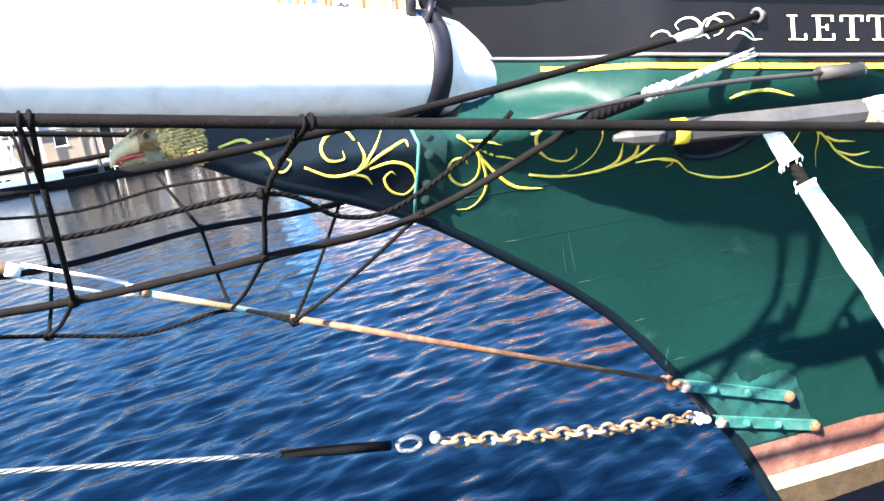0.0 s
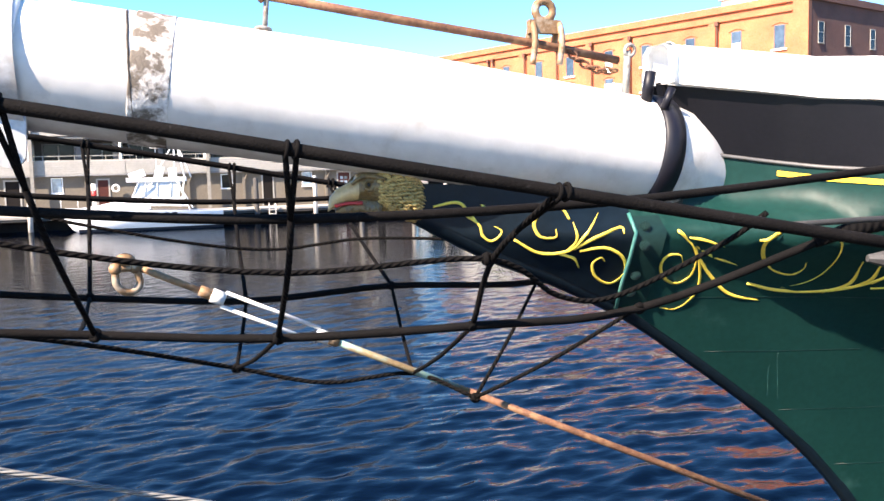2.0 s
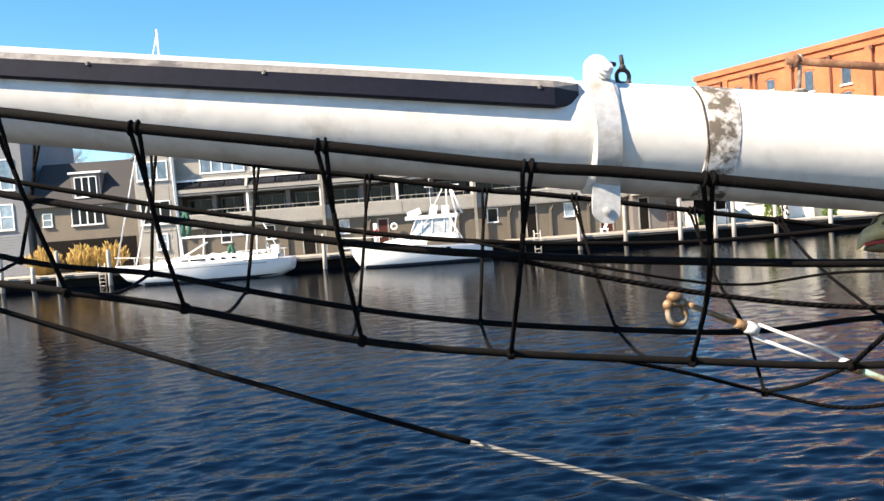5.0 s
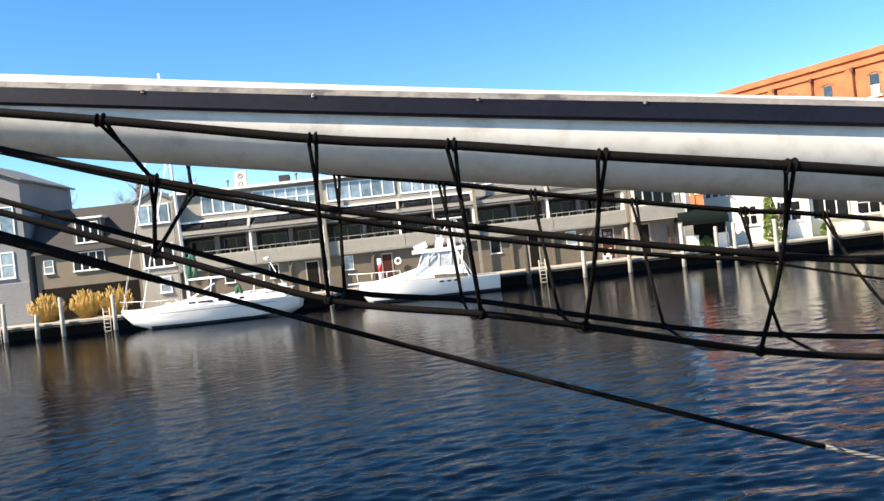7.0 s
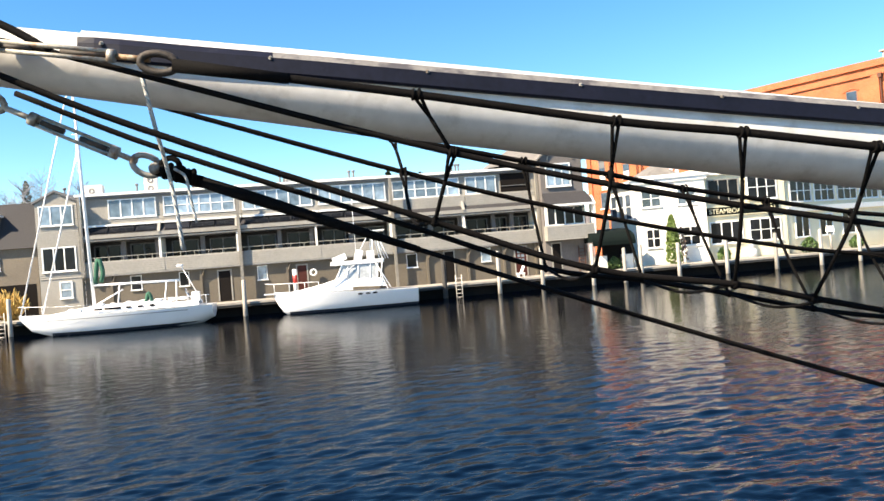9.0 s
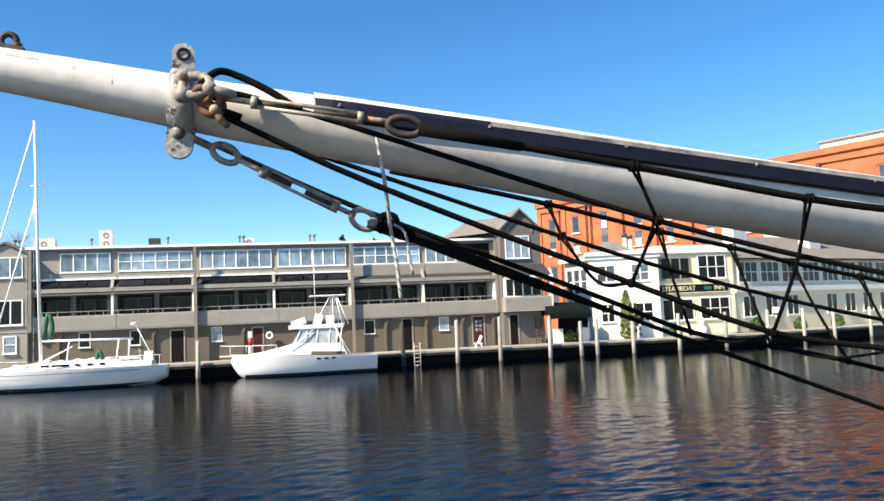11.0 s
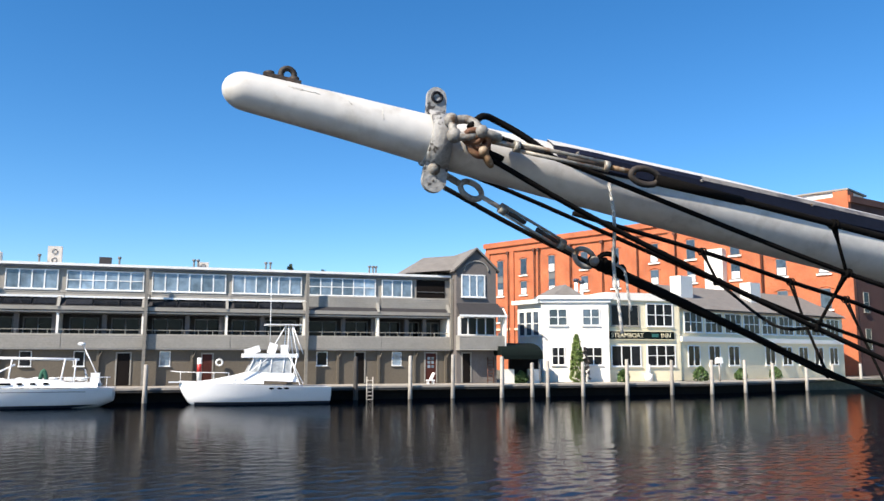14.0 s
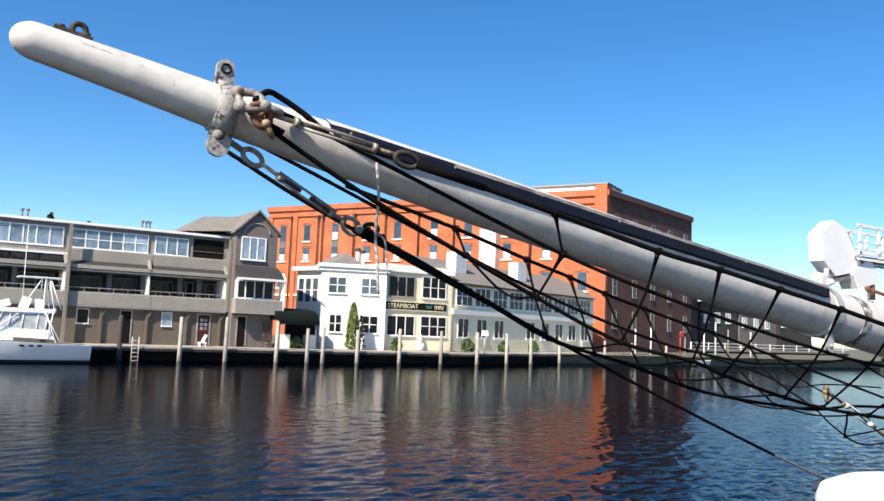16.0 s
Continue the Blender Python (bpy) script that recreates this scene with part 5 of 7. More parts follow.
hr.v += [Vector(p) for p in ((10.7, 58.5, 9.75), (14.4, 57.2, 10.0), (14.5, 66, 10.0), (10.7, 66, 9.75), (13.2, 62, 11.5), (16.05, 60, 11.6))]
for f in ((0, 1, 5, 4), (0, 4, 3), (1, 2, 5), (2, 3, 4, 5)):
    hr.face(list(f))
part("hip_roof", hr, M["roof_grey"], tower, "grey hipped roof")
window(E1, 0.5, 2.35, 7.85, 9.5, tower, 3, 1)
b = Build()
b.tube([E1.at(1.7 - 1.05 * math.cos(a), 9.85 + 0.85 * math.sin(a), 0.03) for a in [math.pi * i / 16 for i in range(17)]], 0.06, 6)
part("arch_trim", b, M["clap_grey"], tower, "arched trim in the gable")
b = Build()
E1.box(b, -0.05, 3.75, 3.55, 4.7, 0.0, 0.9)
part("balcony_parapet", b, M["clap_grey"], tower, "grey balcony parapet")
clapboards(E1, -0.05, 3.75, 3.56, 4.7, 0.92, M["clap_grey"], tower)
b = Build()
b.quad(E1.at(-0.1, 6.3, 1.1), E1.at(3.9, 6.3, 1.1), E1.at(3.5, 7.3, 0), E1.at(0, 7.3, 0))
b.quad(E1.at(-0.1, 6.2, 1.1), E1.at(0, 7.2, 0), E1.at(3.5, 7.2, 0), E1.at(3.9, 6.2, 1.1))
part("balcony_roof", b, M["roof_dark"], tower, "dark sloping roof of the balcony")
b = Build()
E1.box(b, -0.1, 3.9, 6.15, 6.32, 1.08, 1.16)
part("fascia", b, M["white"], tower)
window(E1, 0.2, 3.2, 4.8, 6.1, tower, 4, 1, M["glass_dark"])
for u in (0.0, 3.7):
    b = Build()
    E1.box(b, u - 0.08, u + 0.08, 4.7, 6.2, 0.75, 0.9)
    part("post", b, M["inn_white"], tower)
b = Build()
b.v += [E1.at(3.75 + dx, z, o) for dx in (0.0, 0.12) for z, o in ((3.55, 0.92), (6.3, 1.14), (6.9, 0.5), (6.3, 0.0), (3.55, 0.0))]
b.face([0, 1, 2, 3, 4])
b.face([9, 8, 7, 6, 5])
for k in range(5):
    b.face([(k + 1) % 5, k, 5 + k, 5 + (k + 1) % 5])
part("end_fin", b, M["inn_white"], tower, "white slanted end wall of the balcony")
door(E1, 0.5, 1.15, 1.0, 3.3, tower, M["door_and_recess"])
b = Build()
for u in (2.45, 2.95):
    b.tube([(14.35 + u, 56.1, 0.95), (14.35 + u + 0.15, 56.5, 3.0)], 0.04, 6)
for k in range(7):
    z = 1.2 + 0.26 * k
    b.tube([(16.8 + 0.02 * k, 56.13 + 0.05 * k, z), (17.3 + 0.02 * k, 56.13 + 0.05 * k, z)], 0.025, 6)
solo("ladder", b, M["rust_pipe"], "wooden ladder leaning on the grey wall", "ladder")

# small gabled end on the other side
E2 = Wall((-23.0, 57.5), (-20.15, 57.5))
end = thing("gabled_annex", (-21.6, 60, 0.9), "small grey gabled annex with white windows", "building")
gable_wall(E2, 0.6, 9.1, 9.8, M["clap_grey"], end, 8)
clapboards(E2, 0, 2.85, 3.6, 9.0, 0.01, M["clap_grey"], end)
gable_roof(E2, 8, 9.12, 9.85, 0.15, M["dark_trim"], end)
window(E2, 0.3, 2.5, 7.5, 8.8, end, 3, 1, trim=0.07)
window(E2, 0.35, 2.5, 4.2, 5.8, end, 3, 1, M["glass_dark"])
window(E2, 1.4, 2.1, 2.25, 3.3, end, 1, 2)

# brown house with a dark mansard roof
H = Wall((-31.0, 58.0), (-23.2, 58.0))
brown = thing("brown_house", (-27.5, 61, 0.9), "brown shingled house with dark mansard roof and dormer", "building")
b = Build()
H.box(b, 0, 7.8, 0.6, 6.1, -7, 0)
part("wall", b, M["brown_shingle"], brown)
b = Build()
b.v += [H.at(u, z, o) for u, z, o in ((-0.2, 6.0, 0.3), (8.0, 6.0, 0.3), (7.6, 9.4, -1.6), (0.2, 9.4, -1.6), (-0.2, 6.0, -7), (8.0, 6.0, -7), (7.6, 9.4, -5.5), (0.2, 9.4, -5.5))]
for f in ((0, 1, 2, 3), (1, 5, 6, 2), (4, 0, 3, 7), (3, 2, 6, 7), (5, 4, 7, 6), (4, 5, 1, 0)):
    b.face(list(f))
part("mansard_roof", b, M["roof_dark"], brown, "steep dark mansard roof")
b = Build()
H.box(b, 3.0, 5.2, 6.3, 8.4, -1.6, -0.05)
dm = part("dormer", b, M["taupe"], brown)
b = Build()
H.box(b, 2.85, 5.35, 8.4, 8.55, -1.8, 0.1)
part("dormer_roof", b, M["white"], brown)
DW = Wall((-31.0, 58.05), (-23.2, 58.05))
window(DW, 3.3, 4.9, 6.65, 8.1, brown, 3, 1, M["glass_dark"], trim=0.06)
window(H, 2.9, 5.2, 4.55, 5.85, brown, 4, 1, M["glass_dark"], trim=0.06)
window(H, 0.7, 1.3, 4.6, 5.5, brown, 1, 2, trim=0.06)
# A flat dark sheet stands in for the shade of the recess.
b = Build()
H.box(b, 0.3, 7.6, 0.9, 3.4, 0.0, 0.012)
part("carport_opening", b, M["door_and_recess"], brown, "dark sheet standing in for the shaded, recessed ground floor")

# tall grey house at the edge
K = Wall((-40.0, 57.6), (-31.4, 57.6))
tall = thing("grey_house", (-36, 61, 0.9), "tall grey house with wide window bands and pitched roof", "building")
gable_wall(K, 0.6, 11.8, 13.6, M["shaded_clapboard"], tall, 9)
gable_roof(K, 9.3, 11.85, 13.7, 0.3, M["dark_trim"], tall)
window(K, 3.0, 7.9, 7.6, 9.8, tall, 5, 1)
window(K, 3.0, 7.6, 4.6, 6.4, tall, 5, 2)
window(K, 4.6, 6.2, 10.4, 11.6, tall, 2, 1)
window(K, 0.4, 2.2, 4.6, 9.0, tall, 2, 3)
clapboards(K, 0, 8.6, 0.9, 4.2, 0.01, M["shaded_clapboard"], tall, 0.2)

# ---- the inn ----
inn = thing("waterfront_inn", (30, 60, 0.9), "white and cream waterfront inn with many windows", "building")
A = Wall((22.95, 59.0), (28.15, 56.9))
b = Build()
A.box(b, 0, 5.6, 0.6, 8.0, -7, 0)
part("white_wing", b, M["inn_white"], inn, "white clapboard wing")
clapboards(A, 0, 5.6, 1.1, 7.6, 0.006, M["inn_white"], inn, 0.14, lap=0.012)
b = Build()
A.box(b, -0.35, 5.9, 7.95, 8.25, -8, 0.35)
A.box(b, -0.2, 5.8, 7.65, 7.95, -8, 0.18)
part("cornice", b, M["white"], inn, "white cornice")
for x0, x1 in ((23.0, 24.45), (25.85, 27.2)):
    window(A, x0 - 22.4, x1 - 22.4, 5.75, 7.05, inn, 2, 2, M["glass_mill"])
for x0, x1 in ((23.2, 24.2), (25.95, 27.35)):
    window(A, x0 - 22.4, x1 - 22.4, 2.4, 3.8, inn, 2, 2, M["glass_dark"])
b = Build()
eave = [(24.6, 61.0, 8.2), (28.6, 61.0, 8.2), (28.6, 66.0, 8.2), (24.6, 66.0, 8.2)]
ridge = [(27.0, 62.6, 9.65), (27.0, 64.6, 9.65)]
b.quad(eave[0], eave[1], ridge[0], ridge[0])
b.quad(eave[1], eave[2], ridge[1], ridge[0])
b.quad(eave[2], eave[3], ridge[1], ridge[1])
b.quad(eave[3], eave[0], ridge[0], ridge[1])
part("hipped_roof", b, M["roof_grey"], inn, "small grey hipped roof")
for x, top in ((27.8, 10.15), (28.35, 10.0)):
    b = Build()
    b.tube([(x, 62.0, 8.4), (x, 62.0, top - 0.3)], 0.17, 10)
    part("flue", b, M["gelcoat"], inn, "pale flue pipe")
    b = Build()
    b.tube([(x, 62.0, top - 0.3), (x, 62.0, top - 0.05), (x, 62.0, top)], [0.24, 0.27, 0.16], 10)
    part("flue_cap", b, M["boat_blue"], inn, "black flue cap")
SB = Wall((21.95, 62.0), (22.95, 59.0))
b = Build()
SB.box(b, 0, 3.1, 0.6, 7.7, -2, 0)
part("side_bay", b, M["inn_white"], inn)
for k in range(3):
    window(SB, 0.3 + 0.9 * k, 0.95 + 0.9 * k, 4.9, 6.9, inn, 1, 2, M["glass_mill"])
b = Build()
SB.box(b, -0.3, 3.05, 7.6, 7.94, -2, 0.45)
part("bay_cornice", b, M["white"], inn)
Bw = Wall((28.2, 57.4), (35.5, 57.4))
b = Build()
Bw.box(b, 0, 7.3, 0.6, 8.5, -8, 0)
part("cream_wing", b, M["inn_cream"], inn, "cream clapboard wing")
clapboards(Bw, 0.1, 7.2, 1.0, 7.9, 0.006, M["inn_cream"], inn, 0.14, lap=0.012)
b = Build()
Bw.box(b, -0.05, 7.4, 7.9, 8.55, -8, 0.2)
part("band_course", b, M["inn_white"], inn)
window(Bw, 0.5, 3.1, 5.75, 7.45, inn, 3, 1, M["glass_dark"], M["clap_grey"])
window(Bw, 4.0, 6.5, 5.75, 7.6, inn, 3, 2, M["glass_dark"])
window(Bw, 0.45, 3.2, 2.3, 3.95, inn, 3, 1, M["glass_dark"])
window(Bw, 3.95, 6.65, 2.3, 4.0, inn, 3, 2, M["glass_dark"])
C = Wall((35.6, 57.5), (62.6, 66.7))
CL = (C.b - C.a).length
b = Build()
C.box(b, 0, CL, 0.6, 7.4, -8, 0)
part("long_wing", b, M["inn_cream"], inn, "long cream wing")
clapboards(C, 0, CL, 1.0, 4.3, 0.006, M["inn_cream"], inn, 0.14, lap=0.012)
clapboards(C, 0, CL, 4.9, 7.3, 0.006, M["inn_cream"], inn, 0.14, lap=0.012)
b = Build()
C.box(b, -0.1, CL, 4.4, 4.85, 0, 0.25)
part("belt", b, M["inn_white"], inn, "white belt course")
b = Build()
b.quad(C.at(-0.2, 7.35, 0.5), C.at(CL, 7.35, 0.5), C.at(CL, 10.0, -5), C.at(-0.2, 10.0, -5))
b.quad(C.at(-0.2, 7.2, 0.5), C.at(-0.2, 9.9, -5), C.at(CL, 9.9, -5), C.at(CL, 7.2, 0.5))
part("roof", b, M["roof_grey"], inn, "grey pitched roof")
n = 9
for k in range(n):
    u = 0.6 + k * (CL - 1.0) / n
    window(C, u, u + 2.5, 5.3, 7.0, inn, 3, 2, M["glass_dark"])
    if k not in (3,):
        window(C, u + 0.4, u + 2.0, 2.3, 4.0, inn, 2, 1, M["glass_dark"])
for u in (3.0, 14.4):
    b = Build()
    C.box(b, u, u + 1.8, 8.0, 10.6, -3.2, -2.0)
    part("chimney", b, M["inn_white"], inn, "white boxed chimney")
b = Build()
b.tube([(32.0, 57.1, 0.95), (32.0, 57.1, 1.6)], 0.35, 10)
b.tube([(32.0, 57.1, 1.6), (32.0, 57.1, 2.4)], [0.2, 0.12], 10)
solo("garden_ornament", b, M["white"], "white pedestal ornament in front of the inn", "ornament")
# sign
sign = thing("sign_board", (31.6, 57.3, 4.9), "long dark sign board with cream letters", "sign")
b = Build()
Bw.box(b, 0.1, 6.6, 4.55, 5.22, 0.05, 0.14)
part("board", b, M["awning"], sign)
b = Build()
for z0, z1 in ((4.50, 4.56), (5.21, 5.27)):
    Bw.box(b, 0.05, 6.65, z0, z1, 0.05, 0.17)
part("sign_frame", b, M["letter"], sign)


def lettering(text, at, size, mat, name, parent, m):
    cu = bpy.data.curves.new(name, "FONT")
    cu.body, cu.size, cu.extrude, cu.align_x = text, size, 0.012, "LEFT"
    tmp = new(name + "_tmp", cu)
    me = bpy.data.meshes.new_from_object(tmp.evaluated_get(bpy.context.evaluated_depsgraph_get()))
    bpy.data.objects.remove(tmp)
    me.transform(Matrix.Translation(at) @ m)
    ob = new(name, me)
    me.materials.append(mat)
    ob.parent = parent
    ob.matrix_parent_inverse = parent.matrix_world.inverted()
    return ob


bpy.context.view_layer.update()
X90 = Matrix.Rotation(radians(90), 4, "X")
lettering("STEAMBOAT", (28.55, 57.24, 4.70), 0.56, M["letter"], "sign_lettering", sign, X90)
lettering("INN", (33.45, 57.24, 4.70), 0.56, M["letter"], "sign_lettering", sign, X90)
b = Build()
Bw.box(b, 4.35, 5.0, 4.74, 5.02, 0.14, 0.17)
part("sign_emblem", b, M["patina"], sign, "small green emblem")
# awning
b = Build()
rows = []
for i in range(9):
    a = math.pi * i / 8 * 0.5
    rows.append([(17.5 + 3.5 * k, 54.8 + 2.6 * (1 - math.cos(a)), 3.15 + 1.0 * math.sin(a)) for k in (0, 1)])
b.grid(rows)
b.quad((17.5, 54.8, 2.85), (21.0, 54.8, 2.85), (21.0, 54.8, 3.15), (17.5, 54.8, 3.15))
for x in (17.5, 21.0):
    n0 = len(b.v)
    b.v += [Vector((x, r[0][1], r[0][2])) for r in rows] + [Vector((x, 57.4, 3.15))]
    b.face(list(range(n0, n0 + 10)))
aw = thing("awning", (19.9, 56, 0.95), "dark rounded canvas entrance awning on posts", "awning")
part("canopy", b, M["awning"], aw)
for x in (17.7, 20.8):
    b = Build()
    b.tube([(x, 55.0, 0.95), (x, 55.0, 3.0)], 0.05, 8)
    part("post", b, M["dark_trim"], aw)
# Dark block put in for the shade beneath the awning.
b = Build()
b.box((20.6, 57.7, 2.3), (2.4, 0.5, 3.0))
part("entrance", b, M["door_and_recess"], aw, "dark block standing in for the shade at the entrance")

# ---- brick mill behind ----
mill = thing("brick_mill", (60, 90, 0.9), "large orange brick mill building with tall windows", "building")
BW = Wall((42.0, 122.0), (68.0, 70.0))
BL = (BW.b - BW.a).length
b = Build()
BW.box(b, 0, BL, 0, 21.6, -26, 0)
part("wall", b, M["brick"], mill, "orange brick wall")
BS = Wall((68.0, 70.0), (94.4, 77.9))
SL = (BS.b - BS.a).length
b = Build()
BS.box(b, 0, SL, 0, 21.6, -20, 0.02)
part("side_wall", b, M["brick_shaded"], mill, "side wall in brick darkened to carry its shade")
b = Build()
BW.box(b, -0.3, BL + 0.3, 21.2, 22.0, -26, 0.3)
part("parapet", b, M["brick"], mill)
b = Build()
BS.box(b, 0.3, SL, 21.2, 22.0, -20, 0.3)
part("side_parapet", b, M["brick_shaded"], mill)
b = Build()
BW.box(b, 46.5, 57.0, 22.0, 23.3, -9, -3)
part("roof_house", b, M["inn_white"], mill, "white structure on the roof")
b = Build()
BW.box(b, 46.2, 57.3, 23.3, 23.5, -9.3, -2.7)
part("roof_house_top", b, M["clap_grey"], mill)
b = Build()
BW.box(b, BL - 1.6, BL + 0.1, 0.5, 22.6, -1.5, 0.45)
part("corner_pier", b, M["brick"], mill, "brick corner pier")
b = Build()
BW.box(b, 0, BL - 1.7, 7.35, 7.65, 0, 0.2)
part("belt_course", b, M["inn_cream"], mill, "pale stone belt course")
b = Build()
BW.box(b, 0, BL - 1.7, 20.2, 20.45, 0, 0.25)
part("corbel", b, M["brick"], mill, "corbelled brick course")
for k, u in enumerate((3.3, 8.3, 14.0, 20.2, 25.7, 32.1, 37.7, 43.9, 49.8, 54.9)):
    tall_panel = k in (0, 2)
    for z, h in ((16.3, 2.5), (13.1, 2.0), (8.8, 2.3), (4.4, 2.5)):
        window(BW, u - 0.58, u + 0.58, z, z + h, mill, 1, 2, M["glass_mill"], M["dark_trim"], trim=0.06, out=0.05)
        if z == 13.1 or (k * 7 + int(z)) % 3 == 0:
            b = Build()
            BW.box(b, u - 0.52, u + 0.52, z + 0.05, z + h * 0.48, 0.02, 0.062)
            part("blind", b, M["inn_white"], mill, "white window blind")
        if not (tall_panel and z == 13.1):
            b = Build()
            b.tube([BW.at(u - 0.95 + 1.9 * j / 8, z + h + 0.02 + 0.32 * math.sin(math.pi * j / 8), 0.02) for j in range(9)], 0.07, 5)
            part("arch", b, M["brick"], mill)
        if not (tall_panel and z == 16.3):
            b = Build()
            BW.box(b, u - 0.9, u + 0.9, z - 0.32, z - 0.12, 0, 0.2)
            part("stone_sill", b, M["inn_white"], mill)
    if tall_panel:
        b = Build()
        BW.box(b, u - 0.62, u + 0.62, 15.1, 16.3, 0, 0.05)
        part("spandrel", b, M["dark_trim"], mill, "dark spandrel panel")
for u in (0.6, 5.9, 17.1, 28.9, 34.9, 46.8):
    b = Build()
    BW.box(b, u - 0.45, u + 0.45, 0.5, 20.2, 0, 0.22)
    part("pilaster", b, M["brick"], mill)
for u in (5.2, 10.7, 11.6, 17.8, 23.6, 29.5, 35.5, 47.5):
    b = Build()
    b.tube([BW.at(u, 1.0, 0.33), BW.at(u, 19.4, 0.33), BW.at(u, 20.1, 0.36)], 0.10, 6)
    b.box(BW.at(u, 20.0, 0.42), (0.45, 0.3, 0.5), BW.m)
    part("downspout", b, M["rust_pipe"], mill, "dark downspout on the brick")
for k in range(5):
    u = 2.4 + k * (SL - 4.8) / 4
    for z in (4.0, 8.3, 12.6, 16.6):
        window(BS, u - 0.55, u + 0.55, z, z + 2.3, mill, 1, 2, M["glass_dark"], M["clap_grey"], trim=0.06)
b = Build()
BW.box(b, 40.2, 42.7, 9.0, 17.1, 0.0, 1.2)
part("white_shaft", b, M["inn_white"], mill, "white shaft on the brick wall")

# ---- quay ----
quay = thing("quay", (0, 55, 0), "timber quay with plank deck along the far shore", "quay", kind="structure")
qx = [(-60, 53.4), (36, 53.4), (62, 61.5), (100, 70)]
for (x0, y0), (x1, y1) in zip(qx, qx[1:]):
    w = Wall((x0, y0), (x1, y1))
    L = (w.b - w.a).length
    b = Build()
    w.box(b, 0, L, 0.82, 0.95, -4.4, 0.15)
    part("deck", b, M["dock"] if x1 < 70 else M["dock_worn"], quay, "grey plank deck")
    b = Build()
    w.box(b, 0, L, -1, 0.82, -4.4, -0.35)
    part("bulkhead", b, M["dock_dark"], quay, "bulkhead with the shade under the deck put into its colour")
    b = Build()
    w.box(b, 0, L, 0.66, 0.81, -0.1, 0.10)
    part("stringer", b, M["pile_dark"], quay, "edge timber, darkened as part of the shade under the deck")


def pile(x, y, top, r=0.15, mat="pile"):
    b = Build()
    rnd = random.Random(round(x * 100))
    lean = (rnd.random() - 0.5) * 0.08
    b.tube([(x, y, -0.5), (x + lean * 0.5, y, 0.9), (x + lean, y, top - 0.06), (x + lean, y, top)], [r * 1.1, r, r * 0.92, r * 0.75], 10)
    return solo("mooring_post", b, M[mat], "weathered round timber mooring post at the quay", "post", "mooring posts")


for x, top in ((-34.9, 2.3), (-31.2, 2.7), (-29.0, 1.7), (-27.2, 2.7), (-23.6, 2.5), (-8.5, 2.5), (9.55, 3.1), (12.8, 3.2), (16.7, 3.05), (19.2, 2.6), (20.5, 2.75), (23.5, 2.65), (27.4, 2.85), (31.5, 2.8), (35.3, 2.8)):
    pile(x, 52.95, top)
pile(5.55, 52.95, 3.05, 0.17, "pile_dark")
for k, (x, y, t) in enumerate(((39.6, 54.2, 2.8), (43.6, 55.5, 2.5), (48.6, 57.0, 2.6), (53.0, 58.4, 2.4), (58.0, 60.0, 2.4), (64.0, 61.6, 2.2), (72, 63.4, 2.3), (80, 65.2, 2.2))):
    pile(x, y, t)


def dock_ladder(x):
    b = Build()
    for d in (-0.22, 0.22):
        b.tube([(x + d, 53.1, -0.3), (x + d, 53.1, 1.6)], 0.035, 6)
    for k in range(6):
        b.tube([(x - 0.22, 53.1, 0.0 + 0.27 * k), (x + 0.22, 53.1, 0.0 + 0.27 * k)], 0.025, 6)
    solo("dock_ladder", b, M["ac"], "pale dock ladder hung on the quay edge", "ladder", "dock ladders")


for x in (-31.8, -24.2, 6.6):
    dock_ladder(x)

# ---- carving and fittings on the bow ----
def surface(x, z, off=0.004):
    """A point on the quay side of the green planking."""
    return hull_point(x, z, -1, off)


def black_surface(x, z, off=0.004):
    return Vector((x, bul_y(x, -1) - off, z))


carving = thing("gilded_scrollwork", surface(2.4, 2.4), "gilded carved vine scrolls on the green bow", "carving")
lettered = thing("bow_lettering", black_surface(3.5, 2.8), "cream scroll and capital letters on the black bulwark", "lettering")


def stroke(pts, w, mat, parent, surf=surface, name="stroke", n=7):
    """A carved stroke, swelling in the middle and pointed at its tip."""
    line = smooth_line([(p[0], 0, p[1]) for p in pts], n)
    k = len(line) - 1
    b = Build()
    b.tube([surf(p.x, p.z, 0.001) for p in line], [max(0.0015, w * (0.55 + 0.6 * math.sin(math.pi * min(1, 0.12 + i / k * 0.85)) - 0.45 * (i / k) ** 4)) for i in range(k + 1)], 7, up=(0, -1, 0), flat=0.3)
    return part(name, b, mat, parent)


g = M["gold"]
# trailboard and bow vines
stroke([(2.289, 2.604), (2.356, 2.548), (2.395, 2.482), (2.391, 2.414), (2.342, 2.385), (2.289, 2.413), (2.262, 2.465), (2.279, 2.504), (2.324, 2.504), (2.344, 2.475)], 0.0071, g, carving)
stroke([(2.291, 2.600), (2.377, 2.527), (2.422, 2.442), (2.437, 2.369), (2.419, 2.310), (2.372, 2.274), (2.311, 2.283)], 0.0081, g, carving)
stroke([(2.377, 2.519), (2.469, 2.416), (2.567, 2.334), (2.700, 2.298)], 0.0081, g, carving)
stroke([(2.334, 2.576), (2.396, 2.562), (2.470, 2.532)], 0.0071, g, carving)
stroke([(2.366, 2.546), (2.449, 2.497), (2.561, 2.454)], 0.0071, g, carving)
stroke([(2.625, 2.376), (2.749, 2.343), (2.870, 2.334), (2.971, 2.346), (3.043, 2.377), (3.089, 2.424), (3.137, 2.454)], 0.0081, g, carving)
stroke([(2.621, 2.607), (2.592, 2.569), (2.587, 2.538), (2.630, 2.480), (2.697, 2.428), (2.767, 2.408), (2.791, 2.433), (2.776, 2.462)], 0.0076, g, carving)
